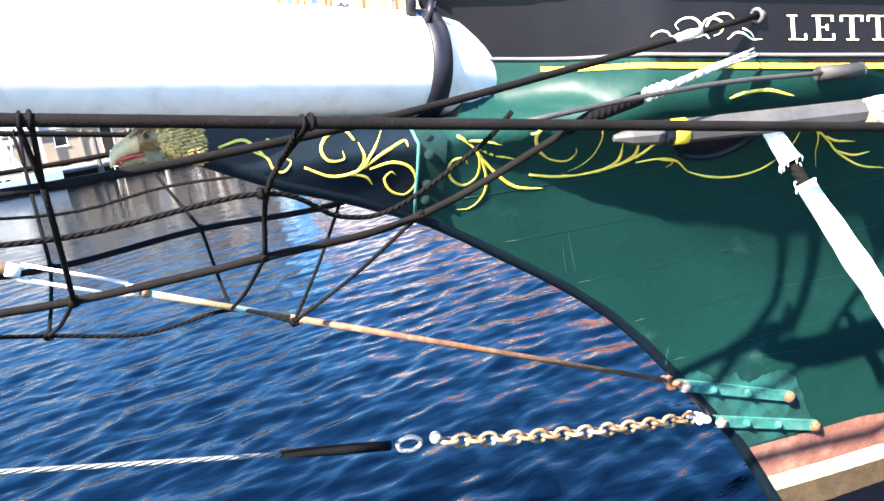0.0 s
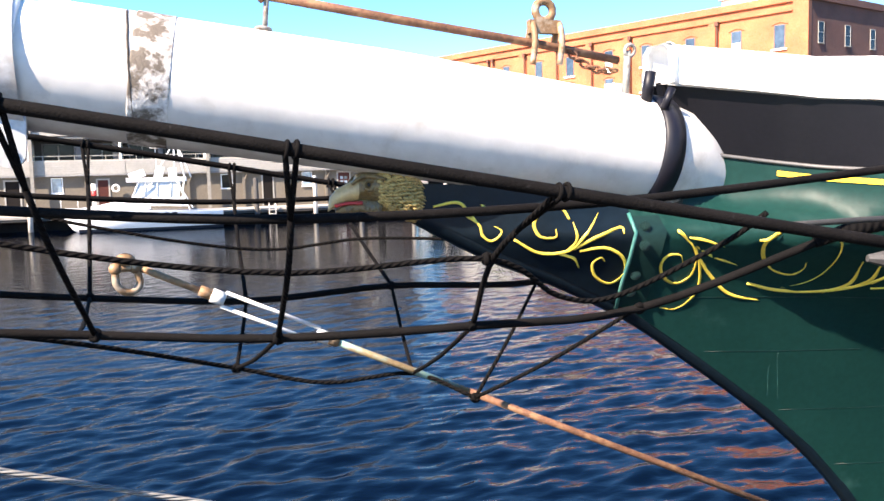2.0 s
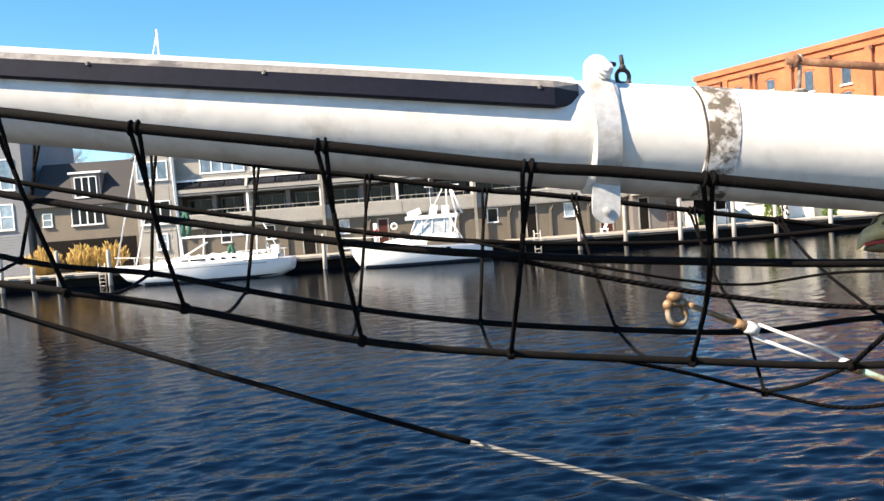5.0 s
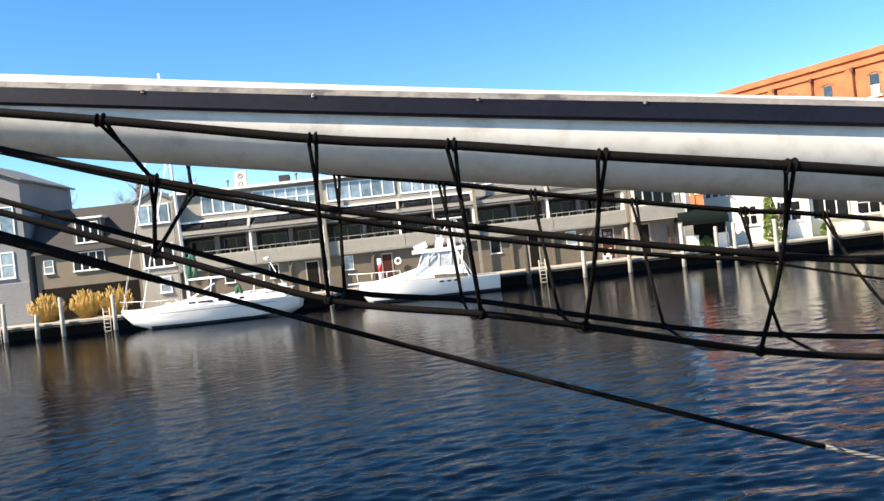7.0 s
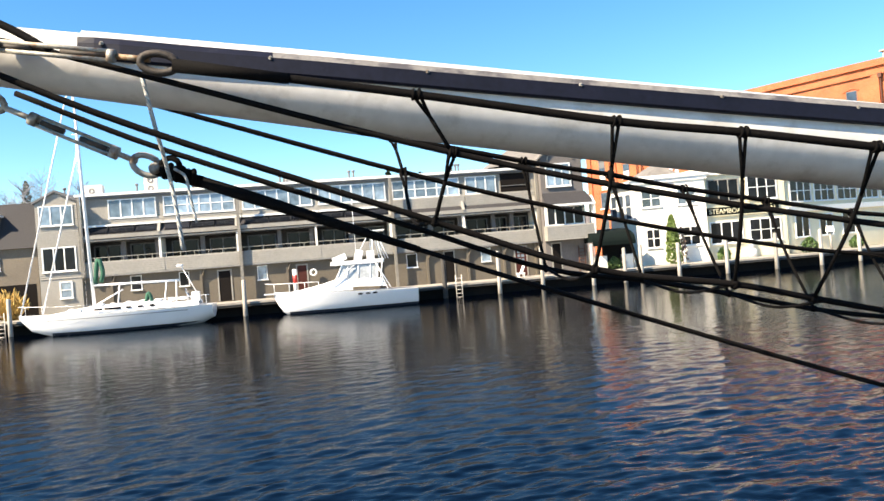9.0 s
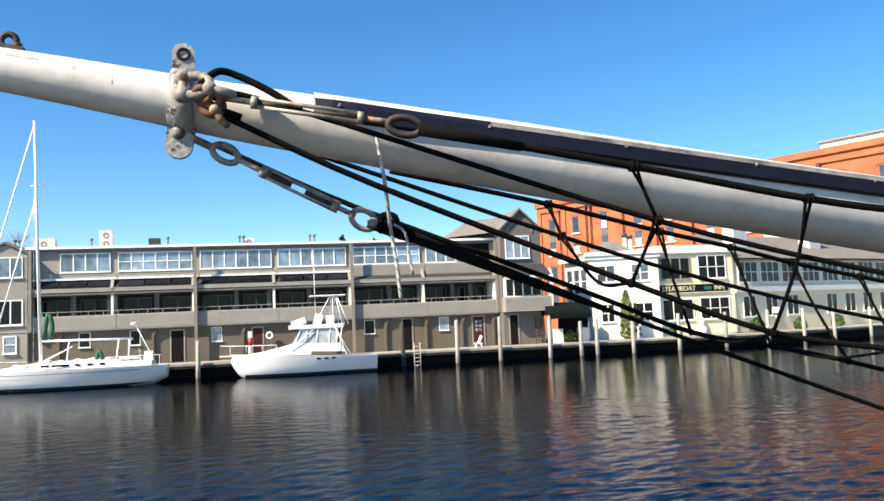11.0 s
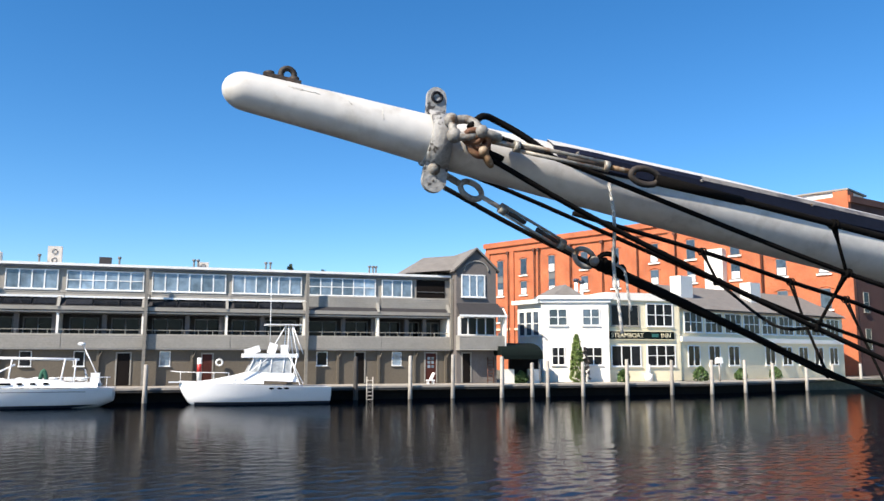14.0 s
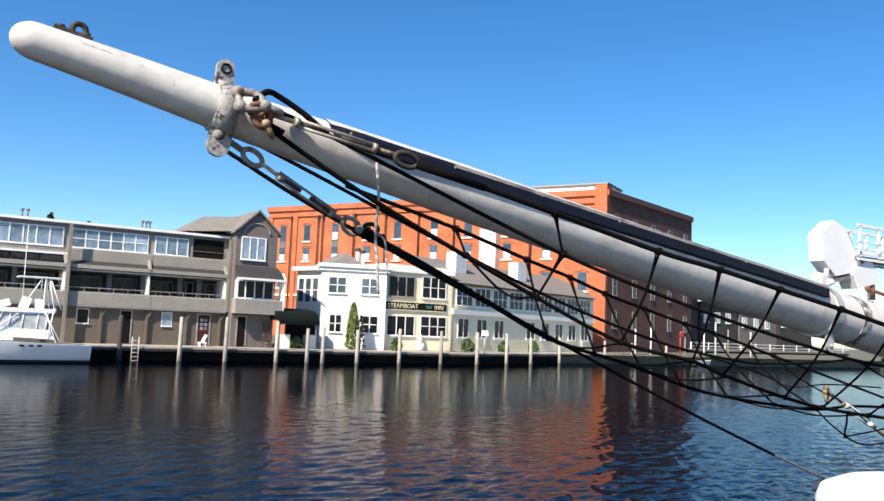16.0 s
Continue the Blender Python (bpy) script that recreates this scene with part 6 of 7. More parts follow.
stroke([(2.560, 2.559), (2.585, 2.563), (2.602, 2.607)], 0.0057, g, carving)
stroke([(2.773, 2.584), (2.824, 2.535), (2.855, 2.481), (2.865, 2.419), (2.835, 2.372), (2.766, 2.349)], 0.0081, g, carving)
stroke([(2.920, 2.328), (2.979, 2.371), (2.948, 2.464)], 0.0081, g, carving)
stroke([(2.999, 2.350), (3.034, 2.388), (3.011, 2.460)], 0.0076, g, carving)
stroke([(3.049, 2.367), (3.080, 2.414), (3.076, 2.465)], 0.0071, g, carving)
stroke([(3.061, 2.347), (3.150, 2.348), (3.226, 2.325), (3.311, 2.263), (3.409, 2.217), (3.512, 2.197), (3.597, 2.209), (3.641, 2.247), (3.653, 2.317), (3.627, 2.389)], 0.0066, g, carving)
stroke([(3.155, 2.342), (3.220, 2.322), (3.206, 2.296)], 0.0057, g, carving)
stroke([(3.219, 2.579), (3.270, 2.592), (3.343, 2.587), (3.424, 2.558), (3.464, 2.543)], 0.0062, g, carving)
stroke([(3.670, 2.390), (3.739, 2.327), (3.835, 2.183)], 0.0071, g, carving)
stroke([(3.676, 2.384), (3.789, 2.309), (3.899, 2.227), (4.019, 2.154), (4.126, 2.123)], 0.0071, g, carving)
stroke([(3.764, 2.331), (3.822, 2.303), (3.915, 2.282)], 0.0066, g, carving)
stroke([(3.866, 2.251), (3.948, 2.217), (4.009, 2.219)], 0.0066, g, carving)
stroke([(1.390, 2.721), (1.486, 2.732), (1.537, 2.681), (1.575, 2.622)], 0.0057, g, carving)
stroke([(1.570, 2.721), (1.630, 2.691), (1.687, 2.694)], 0.0052, g, carving)
stroke([(1.516, 2.682), (1.562, 2.648), (1.575, 2.605), (1.611, 2.585), (1.643, 2.618), (1.617, 2.641)], 0.0047, g, carving)
stroke([(1.689, 2.588), (1.791, 2.533), (1.894, 2.538), (1.946, 2.595), (2.012, 2.675)], 0.0071, g, carving)
stroke([(1.895, 2.656), (1.865, 2.700), (1.797, 2.695), (1.760, 2.648), (1.779, 2.598), (1.836, 2.591), (1.839, 2.623)], 0.0062, g, carving)
stroke([(1.894, 2.538), (1.918, 2.575), (1.906, 2.647)], 0.0057, g, carving)
stroke([(1.915, 2.541), (1.981, 2.582), (2.080, 2.620), (2.090, 2.594)], 0.0066, g, carving)
stroke([(1.855, 2.529), (1.923, 2.507), (1.955, 2.465)], 0.0062, g, carving)
stroke([(1.938, 2.535), (2.030, 2.544), (2.104, 2.507), (2.134, 2.440), (2.091, 2.395), (2.031, 2.422), (2.001, 2.478), (2.024, 2.505), (2.045, 2.488)], 0.0071, g, carving)
# pale scroll on the bulwark
lt = M["letter"]
stroke([(2.970, 2.862), (2.994, 2.876), (3.021, 2.871), (3.036, 2.849), (3.054, 2.836)], 0.0038, lt, lettered, black_surface)
stroke([(3.054, 2.836), (3.088, 2.832), (3.122, 2.851), (3.130, 2.879), (3.106, 2.906), (3.074, 2.908), (3.052, 2.891), (3.061, 2.870)], 0.0042, lt, lettered, black_surface)
stroke([(3.092, 2.830), (3.140, 2.840), (3.153, 2.874), (3.182, 2.902), (3.220, 2.899), (3.241, 2.872)], 0.0045, lt, lettered, black_surface)
stroke([(3.156, 2.818), (3.134, 2.856), (3.150, 2.890), (3.181, 2.887), (3.203, 2.862), (3.191, 2.834), (3.169, 2.826)], 0.0042, lt, lettered, black_surface)
stroke([(3.213, 2.805), (3.242, 2.824), (3.268, 2.815), (3.293, 2.790), (3.326, 2.784)], 0.0040, lt, lettered, black_surface)
stroke([(3.263, 2.838), (3.289, 2.816), (3.300, 2.791)], 0.0040, lt, lettered, black_surface)


def cut_letter(ch, x, w, h, z_):
    """A serifed capital, built from its strokes, laid on the bulwark where it stands."""
    strokes = {"L": ((0.18, 0, 0.30, 1), (0, 0.955, 0.48, 1), (0, 0, 0.95, 0.045), (0.89, 0, 0.95, 0.26)),
               "E": ((0.18, 0, 0.30, 1), (0, 0.955, 0.95, 1), (0, 0, 0.98, 0.045), (0.92, 0, 0.98, 0.26), (0.89, 0.76, 0.95, 1), (0.3, 0.50, 0.66, 0.54), (0.63, 0.40, 0.69, 0.64)),
               "T": ((0.435, 0, 0.565, 1), (0.24, 0, 0.76, 0.045), (0, 0.955, 1, 1), (0, 0.76, 0.06, 1), (0.94, 0.76, 1, 1))}[ch]
    b = Build()
    for u0, v0, u1, v1 in strokes:
        P = [black_surface(x + u * w, z_ + v * h - 0.2 * u * w, o) for o in (0.001, 0.007) for u, v in ((u0, v0), (u1, v0), (u1, v1), (u0, v1))]
        n0 = len(b.v)
        b.v += P
        for f in ((3, 2, 1, 0), (4, 5, 6, 7), (0, 1, 5, 4), (1, 2, 6, 5), (2, 3, 7, 6), (3, 0, 4, 7)):
            b.face([n0 + i for i in f])
    return part("letter", b, lt, lettered)


for ch, x, w, z_, h_ in (("L", 3.412, 0.060, 2.765, 0.093), ("E", 3.494, 0.068, 2.749, 0.093), ("T", 3.584, 0.072, 2.732, 0.093), ("T", 3.672, 0.067, 2.716, 0.092)):
    cut_letter(ch, x, w, h_, z_)

# strengthening plate on the stem
pl = Build()
pl.grid([[surface(x, z, 0.012) for x in (2.135, 2.16, 2.20, 2.245)] for z in (2.30, 2.40, 2.50, 2.60, 2.66)])
for x in (2.135, 2.245):
    pl.grid([[surface(x, z, 0.012), surface(x, z, -0.01)] for z in (2.30, 2.40, 2.50, 2.60, 2.66)])
part("stem_plate", pl, M["green_dark"], ship, "dark green plate bolted over the stem")
for z in (2.36, 2.43, 2.55, 2.62):
    bolt(surface(2.17, z, 0.012), (-0.4, -0.9, 0), 0.013, 0.022, M["green_dark"], ship, "plate_bolt")
ed = Build()
ed.tube([surface(2.128, z, 0.014) for z in (2.29, 2.4, 2.5, 2.6, 2.67)], 0.008, 6)
part("plate_edge", ed, M["patina"], ship, "pale green worn plate edge")

# bronze straps at the foot of the stem
for (x0, z0, x1, z1) in ((3.46, 1.075, 4.17, 0.80), (3.69, 0.785, 4.36, 0.555)):
    s = Build()
    rows = []
    for i in range(13):
        t = i / 12
        x, z = x0 + (x1 - x0) * t, z0 + (z1 - z0) * t
        o = 0.024
        rows.append([surface(x, z - 0.036, -0.004), surface(x, z - 0.032, o), surface(x, z + 0.032, o), surface(x, z + 0.036, -0.004)])
    s.grid(rows, smooth=False)
    strap_ob = part("stem_strap", s, M["patina"], ship, "verdigris bronze strap")
    for t in (0.05, 0.30, 0.60, 0.97):
        x, z = x0 + (x1 - x0) * t, z0 + (z1 - z0) * t
        bolt(surface(x, z, 0.022), (-0.35, -0.93, 0), 0.020 if t in (0.05, 0.97) else 0.013, 0.03, M["galv"] if t == 0.05 else M["rust"] if t == 0.97 else M["patina"], strap_ob, "strap_bolt")
# blotched verdigris round the straps
patch = Build()
rows = []
for i in range(60):
    x = 3.52 + 0.86 * i / 59
    lo, hi = max(stem_z(x) + 0.004, 0.545 - 0.03 * (x - 4.0)), 1.10 - 0.24 * (x - 3.5) + 0.07 * noise.noise((x * 6, 0, 0)) + 0.035 * noise.noise((x * 25, 3, 0)) - 2.2 * max(0, x - 4.2)
    hi = max(hi, lo + 0.002)
    rows.append([surface(x, lo + (hi - lo) * k / 10, 0.002) for k in range(11)])
patch.grid(rows)
M["patch"] = material("blotched_verdigris", (0.006, 0.036, 0.031), 0.5, vary=0.3, scale=5, fine=40, bump=0.2, stain=(0.013, 0.090, 0.080), stain_scale=7, stain_low=0.45, stain_high=0.66)
part("verdigris_patch", patch, M["patch"], ship, "blotchy turquoise patch on the planking")
# scrapes on the planking
for x0, z0, x1, z1 in ((2.84, 2.06, 2.90, 1.84), (2.82, 2.00, 2.85, 1.86), (3.9, 1.12, 4.3, 1.06), (3.42, 1.30, 3.40, 1.20)):
    sc = Build()
    sc.tube([surface(x0 + (x1 - x0) * i / 8 + 0.008 * noise.noise((i, x0, 1)), z0 + (z1 - z0) * i / 8, 0.0) for i in range(9)], [0.0005 + 0.0012 * abs(noise.noise((i * 0.7, x1, 2))) for i in range(9)], 4)
    part("scrape", sc, M["scrape"], ship, "pale scrape in the green paint")
# plank seams
for z in (0.95, 1.22, 1.50, 1.78, 2.06, 2.30):
    sm = Build()
    xs_ = [max(stem_x(z), 2.3) + 0.03 + 0.1 * i for i in range(34)]
    sm.tube([surface(x, z + 0.02 * (x - 3.5) ** 2, 0.0) for x in xs_], 0.0018, 4)
    part("plank_seam", sm, M["green_dark"], ship)

# figurehead
M["feather"] = material("bright_gilding", (0.50, 0.32, 0.10), 0.40, metal=0.15, vary=0.35, scale=20, fine=70, bump=0.4)
M["beak"] = material("pale_gilding", (0.50, 0.34, 0.15), 0.4, metal=0.0, vary=0.2, scale=20, fine=60, bump=0.3)
eagle = Build()
rings = []
sect = ((1.012, 2.722, 0.006, 0.005), (1.020, 2.744, 0.024, 0.012), (1.045, 2.766, 0.030, 0.020), (1.080, 2.780, 0.032, 0.028), (1.110, 2.790, 0.038, 0.040), (1.118, 2.797, 0.047, 0.048),
        (1.14, 2.804, 0.055, 0.058), (1.18, 2.803, 0.066, 0.066), (1.22, 2.790, 0.076, 0.072), (1.27, 2.772, 0.084, 0.076), (1.31, 2.758, 0.084, 0.074), (1.345, 2.750, 0.070, 0.06), (1.36, 2.75, 0.04, 0.035))
for x, z, h, w in sect:
    rings.append([(x, yc(x) - math.sin(2 * math.pi * k / 20) * w, z + math.cos(2 * math.pi * k / 20) * h) for k in range(20)])
eagle.grid(rings, close=True)
eagle.tube(smooth_line([(1.04, yc(1), 2.716), (1.08, yc(1.1), 2.722), (1.13, yc(1.1), 2.730), (1.20, yc(1.2), 2.722)], 5), [0.006 + 0.003 * i for i in range(16)], 8)
for s in (-1, 1):
    eagle.tube(smooth_line([(1.095, yc(1.1) + s * 0.034, 2.812), (1.125, yc(1.1) + s * 0.050, 2.834), (1.16, yc(1.2) + s * 0.060, 2.838), (1.215, yc(1.2) + s * 0.066, 2.824)], 4), [0.006 + 0.0045 * math.sin(math.pi * i / 12) for i in range(13)], 7)
    eagle.ring((1.150, yc(1.2) + s * 0.060, 2.806), (0.2, s, 0), 0.019, 0.0065, 16, 6)
    eagle.blob((1.150, yc(1.2) + s * 0.056, 2.808), 0.012, 8, 6)
    eagle.now = 1
    eagle.blob((1.149, yc(1.2) + s * 0.062, 2.808), 0.008, 8, 6)
    eagle.now = 0
eagle.now = 2
for s in (-1, 1):
    eagle.tube(smooth_line([(1.035, yc(1.1) + s * 0.014, 2.736), (1.08, yc(1.1) + s * 0.026, 2.744), (1.13, yc(1.2) + s * 0.042, 2.744)], 4), 0.0065, 6)
eagle.now = 0
rnd = random.Random(3)
eagle.now = 4
for i in range(10):
    for k in range(17):
        x_ = 1.185 + 0.016 * i + rnd.uniform(-0.006, 0.006)
        a_ = radians(22 + 9 * k + 4.5 * (i % 2))
        h_, w_, zc_ = lerp(x_, [q[0] for q in sect], [q[2] for q in sect]), lerp(x_, [q[0] for q in sect], [q[3] for q in sect]), lerp(x_, [q[0] for q in sect], [q[1] for q in sect])
        for s in (-1, 1):
            p_ = Vector((x_, yc(x_) + s * math.sin(a_) * w_, zc_ + math.cos(a_) * h_))
            n_ = Vector((0, s * math.sin(a_), math.cos(a_)))
            eagle.tube([p_ + n_ * 0.002, p_ + n_ * 0.007 + Vector((0.011, 0, -0.004)), p_ + n_ * 0.002 + Vector((0.026, 0, -0.010))], [0.0045, 0.0068, 0.001], 5, flat=0.45, up=n_)
for f in range(20 * 5):
    eagle.slot[f] = 3
fig = solo("figurehead", eagle, M["gold_dull"], "carved gilded bird head figurehead under the bowsprit", "figurehead")
for extra in ("black", "red_paint", "beak", "feather"):
    fig.data.materials.append(M[extra])

# grey spar with a yellow band along the bow
gb = thing("boat_boom", (3.2, -1.05, 2.5), "grey painted wooden boom with a yellow band beside the bow", "boom")
A0, A1 = Vector((2.60, -0.88, 2.530)), Vector((4.6, -1.62, 2.39))
bb_ = Build()
bb_.tube([A0, A0.lerp(A1, 0.03), A0.lerp(A1, 0.10), A1], [0.012, 0.030, 0.044, 0.046], 8)
bb_.smooth = [False] * len(bb_.f)
part("boom", bb_, M["boom_grey"], gb)
for t0, t1, mt in ((0.085, 0.10, "black"), (0.103, 0.128, "yellow")):
    bb_ = Build()
    bb_.tube([A0.lerp(A1, t0), A0.lerp(A1, t1)], 0.0475, 12)
    part("band", bb_, M[mt], gb, "black band" if mt == "black" else "yellow painted band")
bb_ = Build()
bb_.box(A0.lerp(A1, 0.47) + Vector((0, -0.03, 0)), (0.10, 0.05, 0.10))
part("bracket", bb_, M["bare"], gb, "weathered bracket")

# ends of the net ropes at the hull
ends = thing("rope_ends", (3.0, -0.9, 2.7), "frayed white lashings at the ends of the net ropes", "lashing")
e1 = Build()
for i in range(9):
    a, r_ = 2 * math.pi * i / 9, 0.010
    o = Vector((0, math.cos(a) * r_, math.sin(a) * r_))
    e1 = Build()
    e1.tube(smooth_line([on("N", 2.5) + o * 0.8, Vector((2.78, -0.95, 2.672)) + o, Vector((3.0, -0.97, 2.71)) + o, Vector((3.20 + 0.02 * (i % 3), -0.98, 2.738)) + o * (0.8 + 0.5 * (i % 3))], 4), 0.0042, 6)
    part("strand", e1, M["white_rope"], ends)
e1 = Build()
for x in (2.72, 2.75, 2.78, 2.81):
    e1.ring((x, -0.945, 2.665 + (x - 2.72) * 0.13), (1, 0, 0.15), 0.020, 0.007, 12, 6)
part("whipping", e1, M["white_rope"], ends, "white whipping")
e1 = Build()
e1.tube([on("N", 2.42), on("N", 2.5), Vector((2.70, -0.93, 2.655))], [0.018, 0.024, 0.024], 10)
part("dark_sleeve", e1, M["tarred"], ends, "dark served sleeve")
e1 = Build()
e1.ring(on("B", 3.30), (1, 0, 0.1), 0.024, 0.008, 12, 6)
e1.blob(on("B", 3.30) + Vector((0.02, 0, 0)), 0.02, 8, 5)
part("end_seizing", e1, M["grey_paint"], ends)
e1 = Build()
e1.tube([on("B", 2.86), on("B", 2.94), on("B", 3.0)], [0.012, 0.020, 0.013], 10)
part("worn_sleeve", e1, M["bare"], ends, "worn pale sleeve")
e1 = Build()
e1.tube(smooth_line([(2.15, -1.02, 2.665), (2.6, -1.05, 2.67), (3.0, -1.07, 2.66), (3.45, -1.10, 2.625)], 5), 0.009, 8)
solo("preventer_rod", e1, M["rod_grey"], "thin dark grey rod along the bow above the boom", "rod")
e1 = Build()
e1.tube([(3.45, -1.08, 2.625), (3.62, -1.14, 2.610)], 0.028, 12)
e1.blob((3.62, -1.14, 2.610), 0.03, 10, 6, (0.5, 1, 1))
solo("fairlead_pin", e1, M["rod_grey"], "weathered round timber pin on the bow", "pin")

# mooring line with canvas chafe sleeves
ml = thing("mooring_line", (3.18, -1.08, 2.43), "mooring line wrapped in white canvas chafe sleeves", "rope")
W0, W1 = Vector((3.19, -1.07, 2.445)), Vector((3.47, -1.83, 0.95))
c1 = Build()
c1.tube([W0.lerp(W1, t) for t in (-0.05, 0.3, 1.0)], 0.022, 10)
part("line", c1, M["tarred"], ml, "black mooring line")
c1 = Build()
ts = [0.13 + 0.87 * i / 40 for i in range(41)]
c1.tube([W0.lerp(W1, t) + Vector((0.006 * noise.noise((t * 9, 0, 0)), 0, 0)) for t in ts], [0.032 + 0.014 * min(1, (t - 0.1) * 4) + 0.006 * noise.noise((t * 14, 3, 0)) for t in ts], 14)
part("canvas_sleeve", c1, M["canvas"], ml, "crumpled white canvas sleeve")
c1 = Build()
c1.tube([W0.lerp(W1, t) for t in (-0.02, 0.02, 0.055, 0.075)], [0.030, 0.034, 0.036, 0.042], 12)
part("canvas_collar", c1, M["canvas"], ml, "short frayed canvas collar")
c1 = Build()
rnd = random.Random(4)
for i in range(16):
    p = W0.lerp(W1, 0.075 if i % 2 else 0.13)
    a = rnd.random() * 6.28
    q = p + Vector((math.cos(a) * 0.05, math.sin(a) * 0.03, -0.02 + rnd.random() * 0.04))
    c1 = Build()
    c1.tube(smooth_line([p + (q - p) * 0.6, q, q + Vector((0, 0, -0.02))], 3), 0.003, 4)
    part("thread", c1, M["canvas"], ml)
def oval(cx, cz, rx, rz, off):
    """Points of an oval on the planking."""
    return [surface(cx + rx * math.cos(2 * math.pi * k / 28), cz + rz * math.sin(2 * math.pi * k / 28) - 0.10 * rx * math.cos(2 * math.pi * k / 28), off) for k in range(28)]


hz = Build()
ring_pts = oval(3.31, 2.40, 0.135, 0.075, 0.012)
hz.tube(ring_pts + ring_pts[:2], 0.020, 8, cap=False)
part("hawse_ring", hz, M["trailboard"], ship, "black disc standing in for the shade inside the hawse hole rim")
# Black disc on the planking, painted for the shade inside the hole.
hz = Build()
hz.v += [surface(3.31, 2.40, 0.012)] + oval(3.31, 2.40, 0.13, 0.07, 0.010)
for k in range(28):
    hz.face([0, 1 + k, 1 + (k + 1) % 28])
part("hawse_hole", hz, M["black"], ship, "black disc standing in for the shade inside the hawse hole")

# ---- timber pile at the camera's quay ----
np_ = thing("capped_post", (-4.72, -3.15, 0), "round timber mooring post with a white cap", "post")
n1 = Build()
n1.tube([(-4.72, -3.15, -0.6), (-4.72, -3.15, 2.62)], 0.145, 20)
part("shaft", n1, M["pile"], np_)
n1 = Build()
n1.tube([(-4.72, -3.15, 2.58), (-4.72, -3.15, 2.66), (-4.72, -3.15, 2.685), (-4.72, -3.15, 2.70)], [0.21, 0.215, 0.205, 0.17], 28)
part("cap", n1, M["white"], np_, "round white cap")


# the quay on this side
hq = thing("home_quay", (0, -20, 0), "timber quay edge where the schooner is moored", "quay", kind="structure")
q1 = Build()
q1.box((0, -17.76, 1.28), (70, 30, 0.18))
part("deck", q1, M["dock_worn"], hq, "dark weathered plank deck")
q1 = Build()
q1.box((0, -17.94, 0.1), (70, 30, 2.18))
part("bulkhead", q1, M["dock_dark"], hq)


# ---- moored boats ----
def boat_hull(stations, y0, name, parent, mat, label, z_band=None):
    """A hull skinned over stations of x, half breadth, keel z and sheer z."""
    b = Build()
    rows = []
    for x, w, zk, zs in stations:
        r = []
        for k in range(13):
            a = math.pi * k / 12
            f = math.cos(a)
            hh = abs(math.sin(a)) ** 0.6
            r.append((x, y0 - f * w * (1 - 0.25 * hh), zs - (zs - zk) * hh))
        rows.append(r)
    b.grid(rows)
    n0 = len(b.v)
    b.v += [Vector(p) for p in rows[-1]]
    b.face(list(range(n0, n0 + 13)))
    n0 = len(b.v)
    b.grid([[r[0], r[-1]] for r in rows], smooth=False)
    hull_ob = part(name, b, mat, parent, label)
    band = []
    for x, w, zk, zs in stations:
        if zk < -0.02:
            row = []
            for z in (-0.05, 0.17):
                hh = (zs - z) / (zs - zk)
                row.append((x, y0 - math.sqrt(max(0, 1 - hh ** (2 / 0.6))) * w * (1 - 0.25 * hh) - 0.03, z))
            band.append(row)
    b = Build()
    b.grid(band)
    part("boot_stripe", b, M["boat_blue"], parent, "dark boot stripe at the waterline")
    return hull_ob


def rail(pts, posts, h, parent, mat, r=0.022):
    b = Build()
    b.tube(smooth_line([Vector(p) + Vector((0, 0, h)) for p in pts], 5), r, 6)
    rl = part("handrail", b, mat, parent)
    for p in posts:
        b = Build()
        b.tube([Vector(p), Vector(p) + Vector((0, 0, h))], r * 0.8, 6)
        part("stanchion", b, mat, rl)


mb_ = thing("motor_boat", (-1.5, 50.5, 0), "white sport fishing motor boat with a tubular tower", "boat")
Y = 50.5
boat_hull([(-6.35, 0.03, 1.12, 1.50), (-6.1, 0.22, 0.62, 1.50), (-5.8, 0.45, 0.16, 1.48), (-5.4, 0.74, -0.15, 1.46), (-4.2, 1.32, -0.35, 1.40), (-2.5, 1.65, -0.4, 1.30), (-0.5, 1.75, -0.4, 1.20), (1.5, 1.72, -0.4, 1.12), (3.1, 1.6, -0.3, 1.08)], Y, "hull", mb_, M["gelcoat"], "white glossy hull")
b = Build()
b.grid([[(x, Y - w, z) for w, z in ((hw, z0), (hw * 0.8, z0 + dz), (0, z0 + dz * 1.25), (-hw * 0.8, z0 + dz), (-hw, z0))] for x, hw, z0, dz in ((-5.4, 0.3, 1.42, 0.02), (-4.4, 0.9, 1.4, 0.14), (-3.2, 1.2, 1.36, 0.36), (-2.0, 1.3, 1.33, 0.62), (-1.2, 1.3, 1.3, 0.75))])
part("fore_deck", b, M["gelcoat"], mb_, "raised white foredeck")
b = Build()
b.v += [Vector((x, Y + s * w, z)) for s in (-1, 1) for x, w, z in ((-3.1, 1.2, 1.6), (1.0, 1.25, 1.4), (0.75, 1.15, 1.95), (-2.1, 1.1, 2.05))]
for f in ((0, 1, 2, 3), (7, 6, 5, 4), (0, 4, 5, 1), (1, 5, 6, 2), (2, 6, 7, 3), (3, 7, 4, 0)):
    b.face(list(f))
part("cabin", b, M["gelcoat"], mb_, "white cabin trunk")
b = Build()
b.v += [Vector((x, Y + s * w, z)) for s in (-1, 1) for x, w, z in ((-2.3, 1.1, 1.98), (0.55, 1.1, 1.9), (0.5, 1.05, 2.95), (-1.75, 1.0, 2.98))]
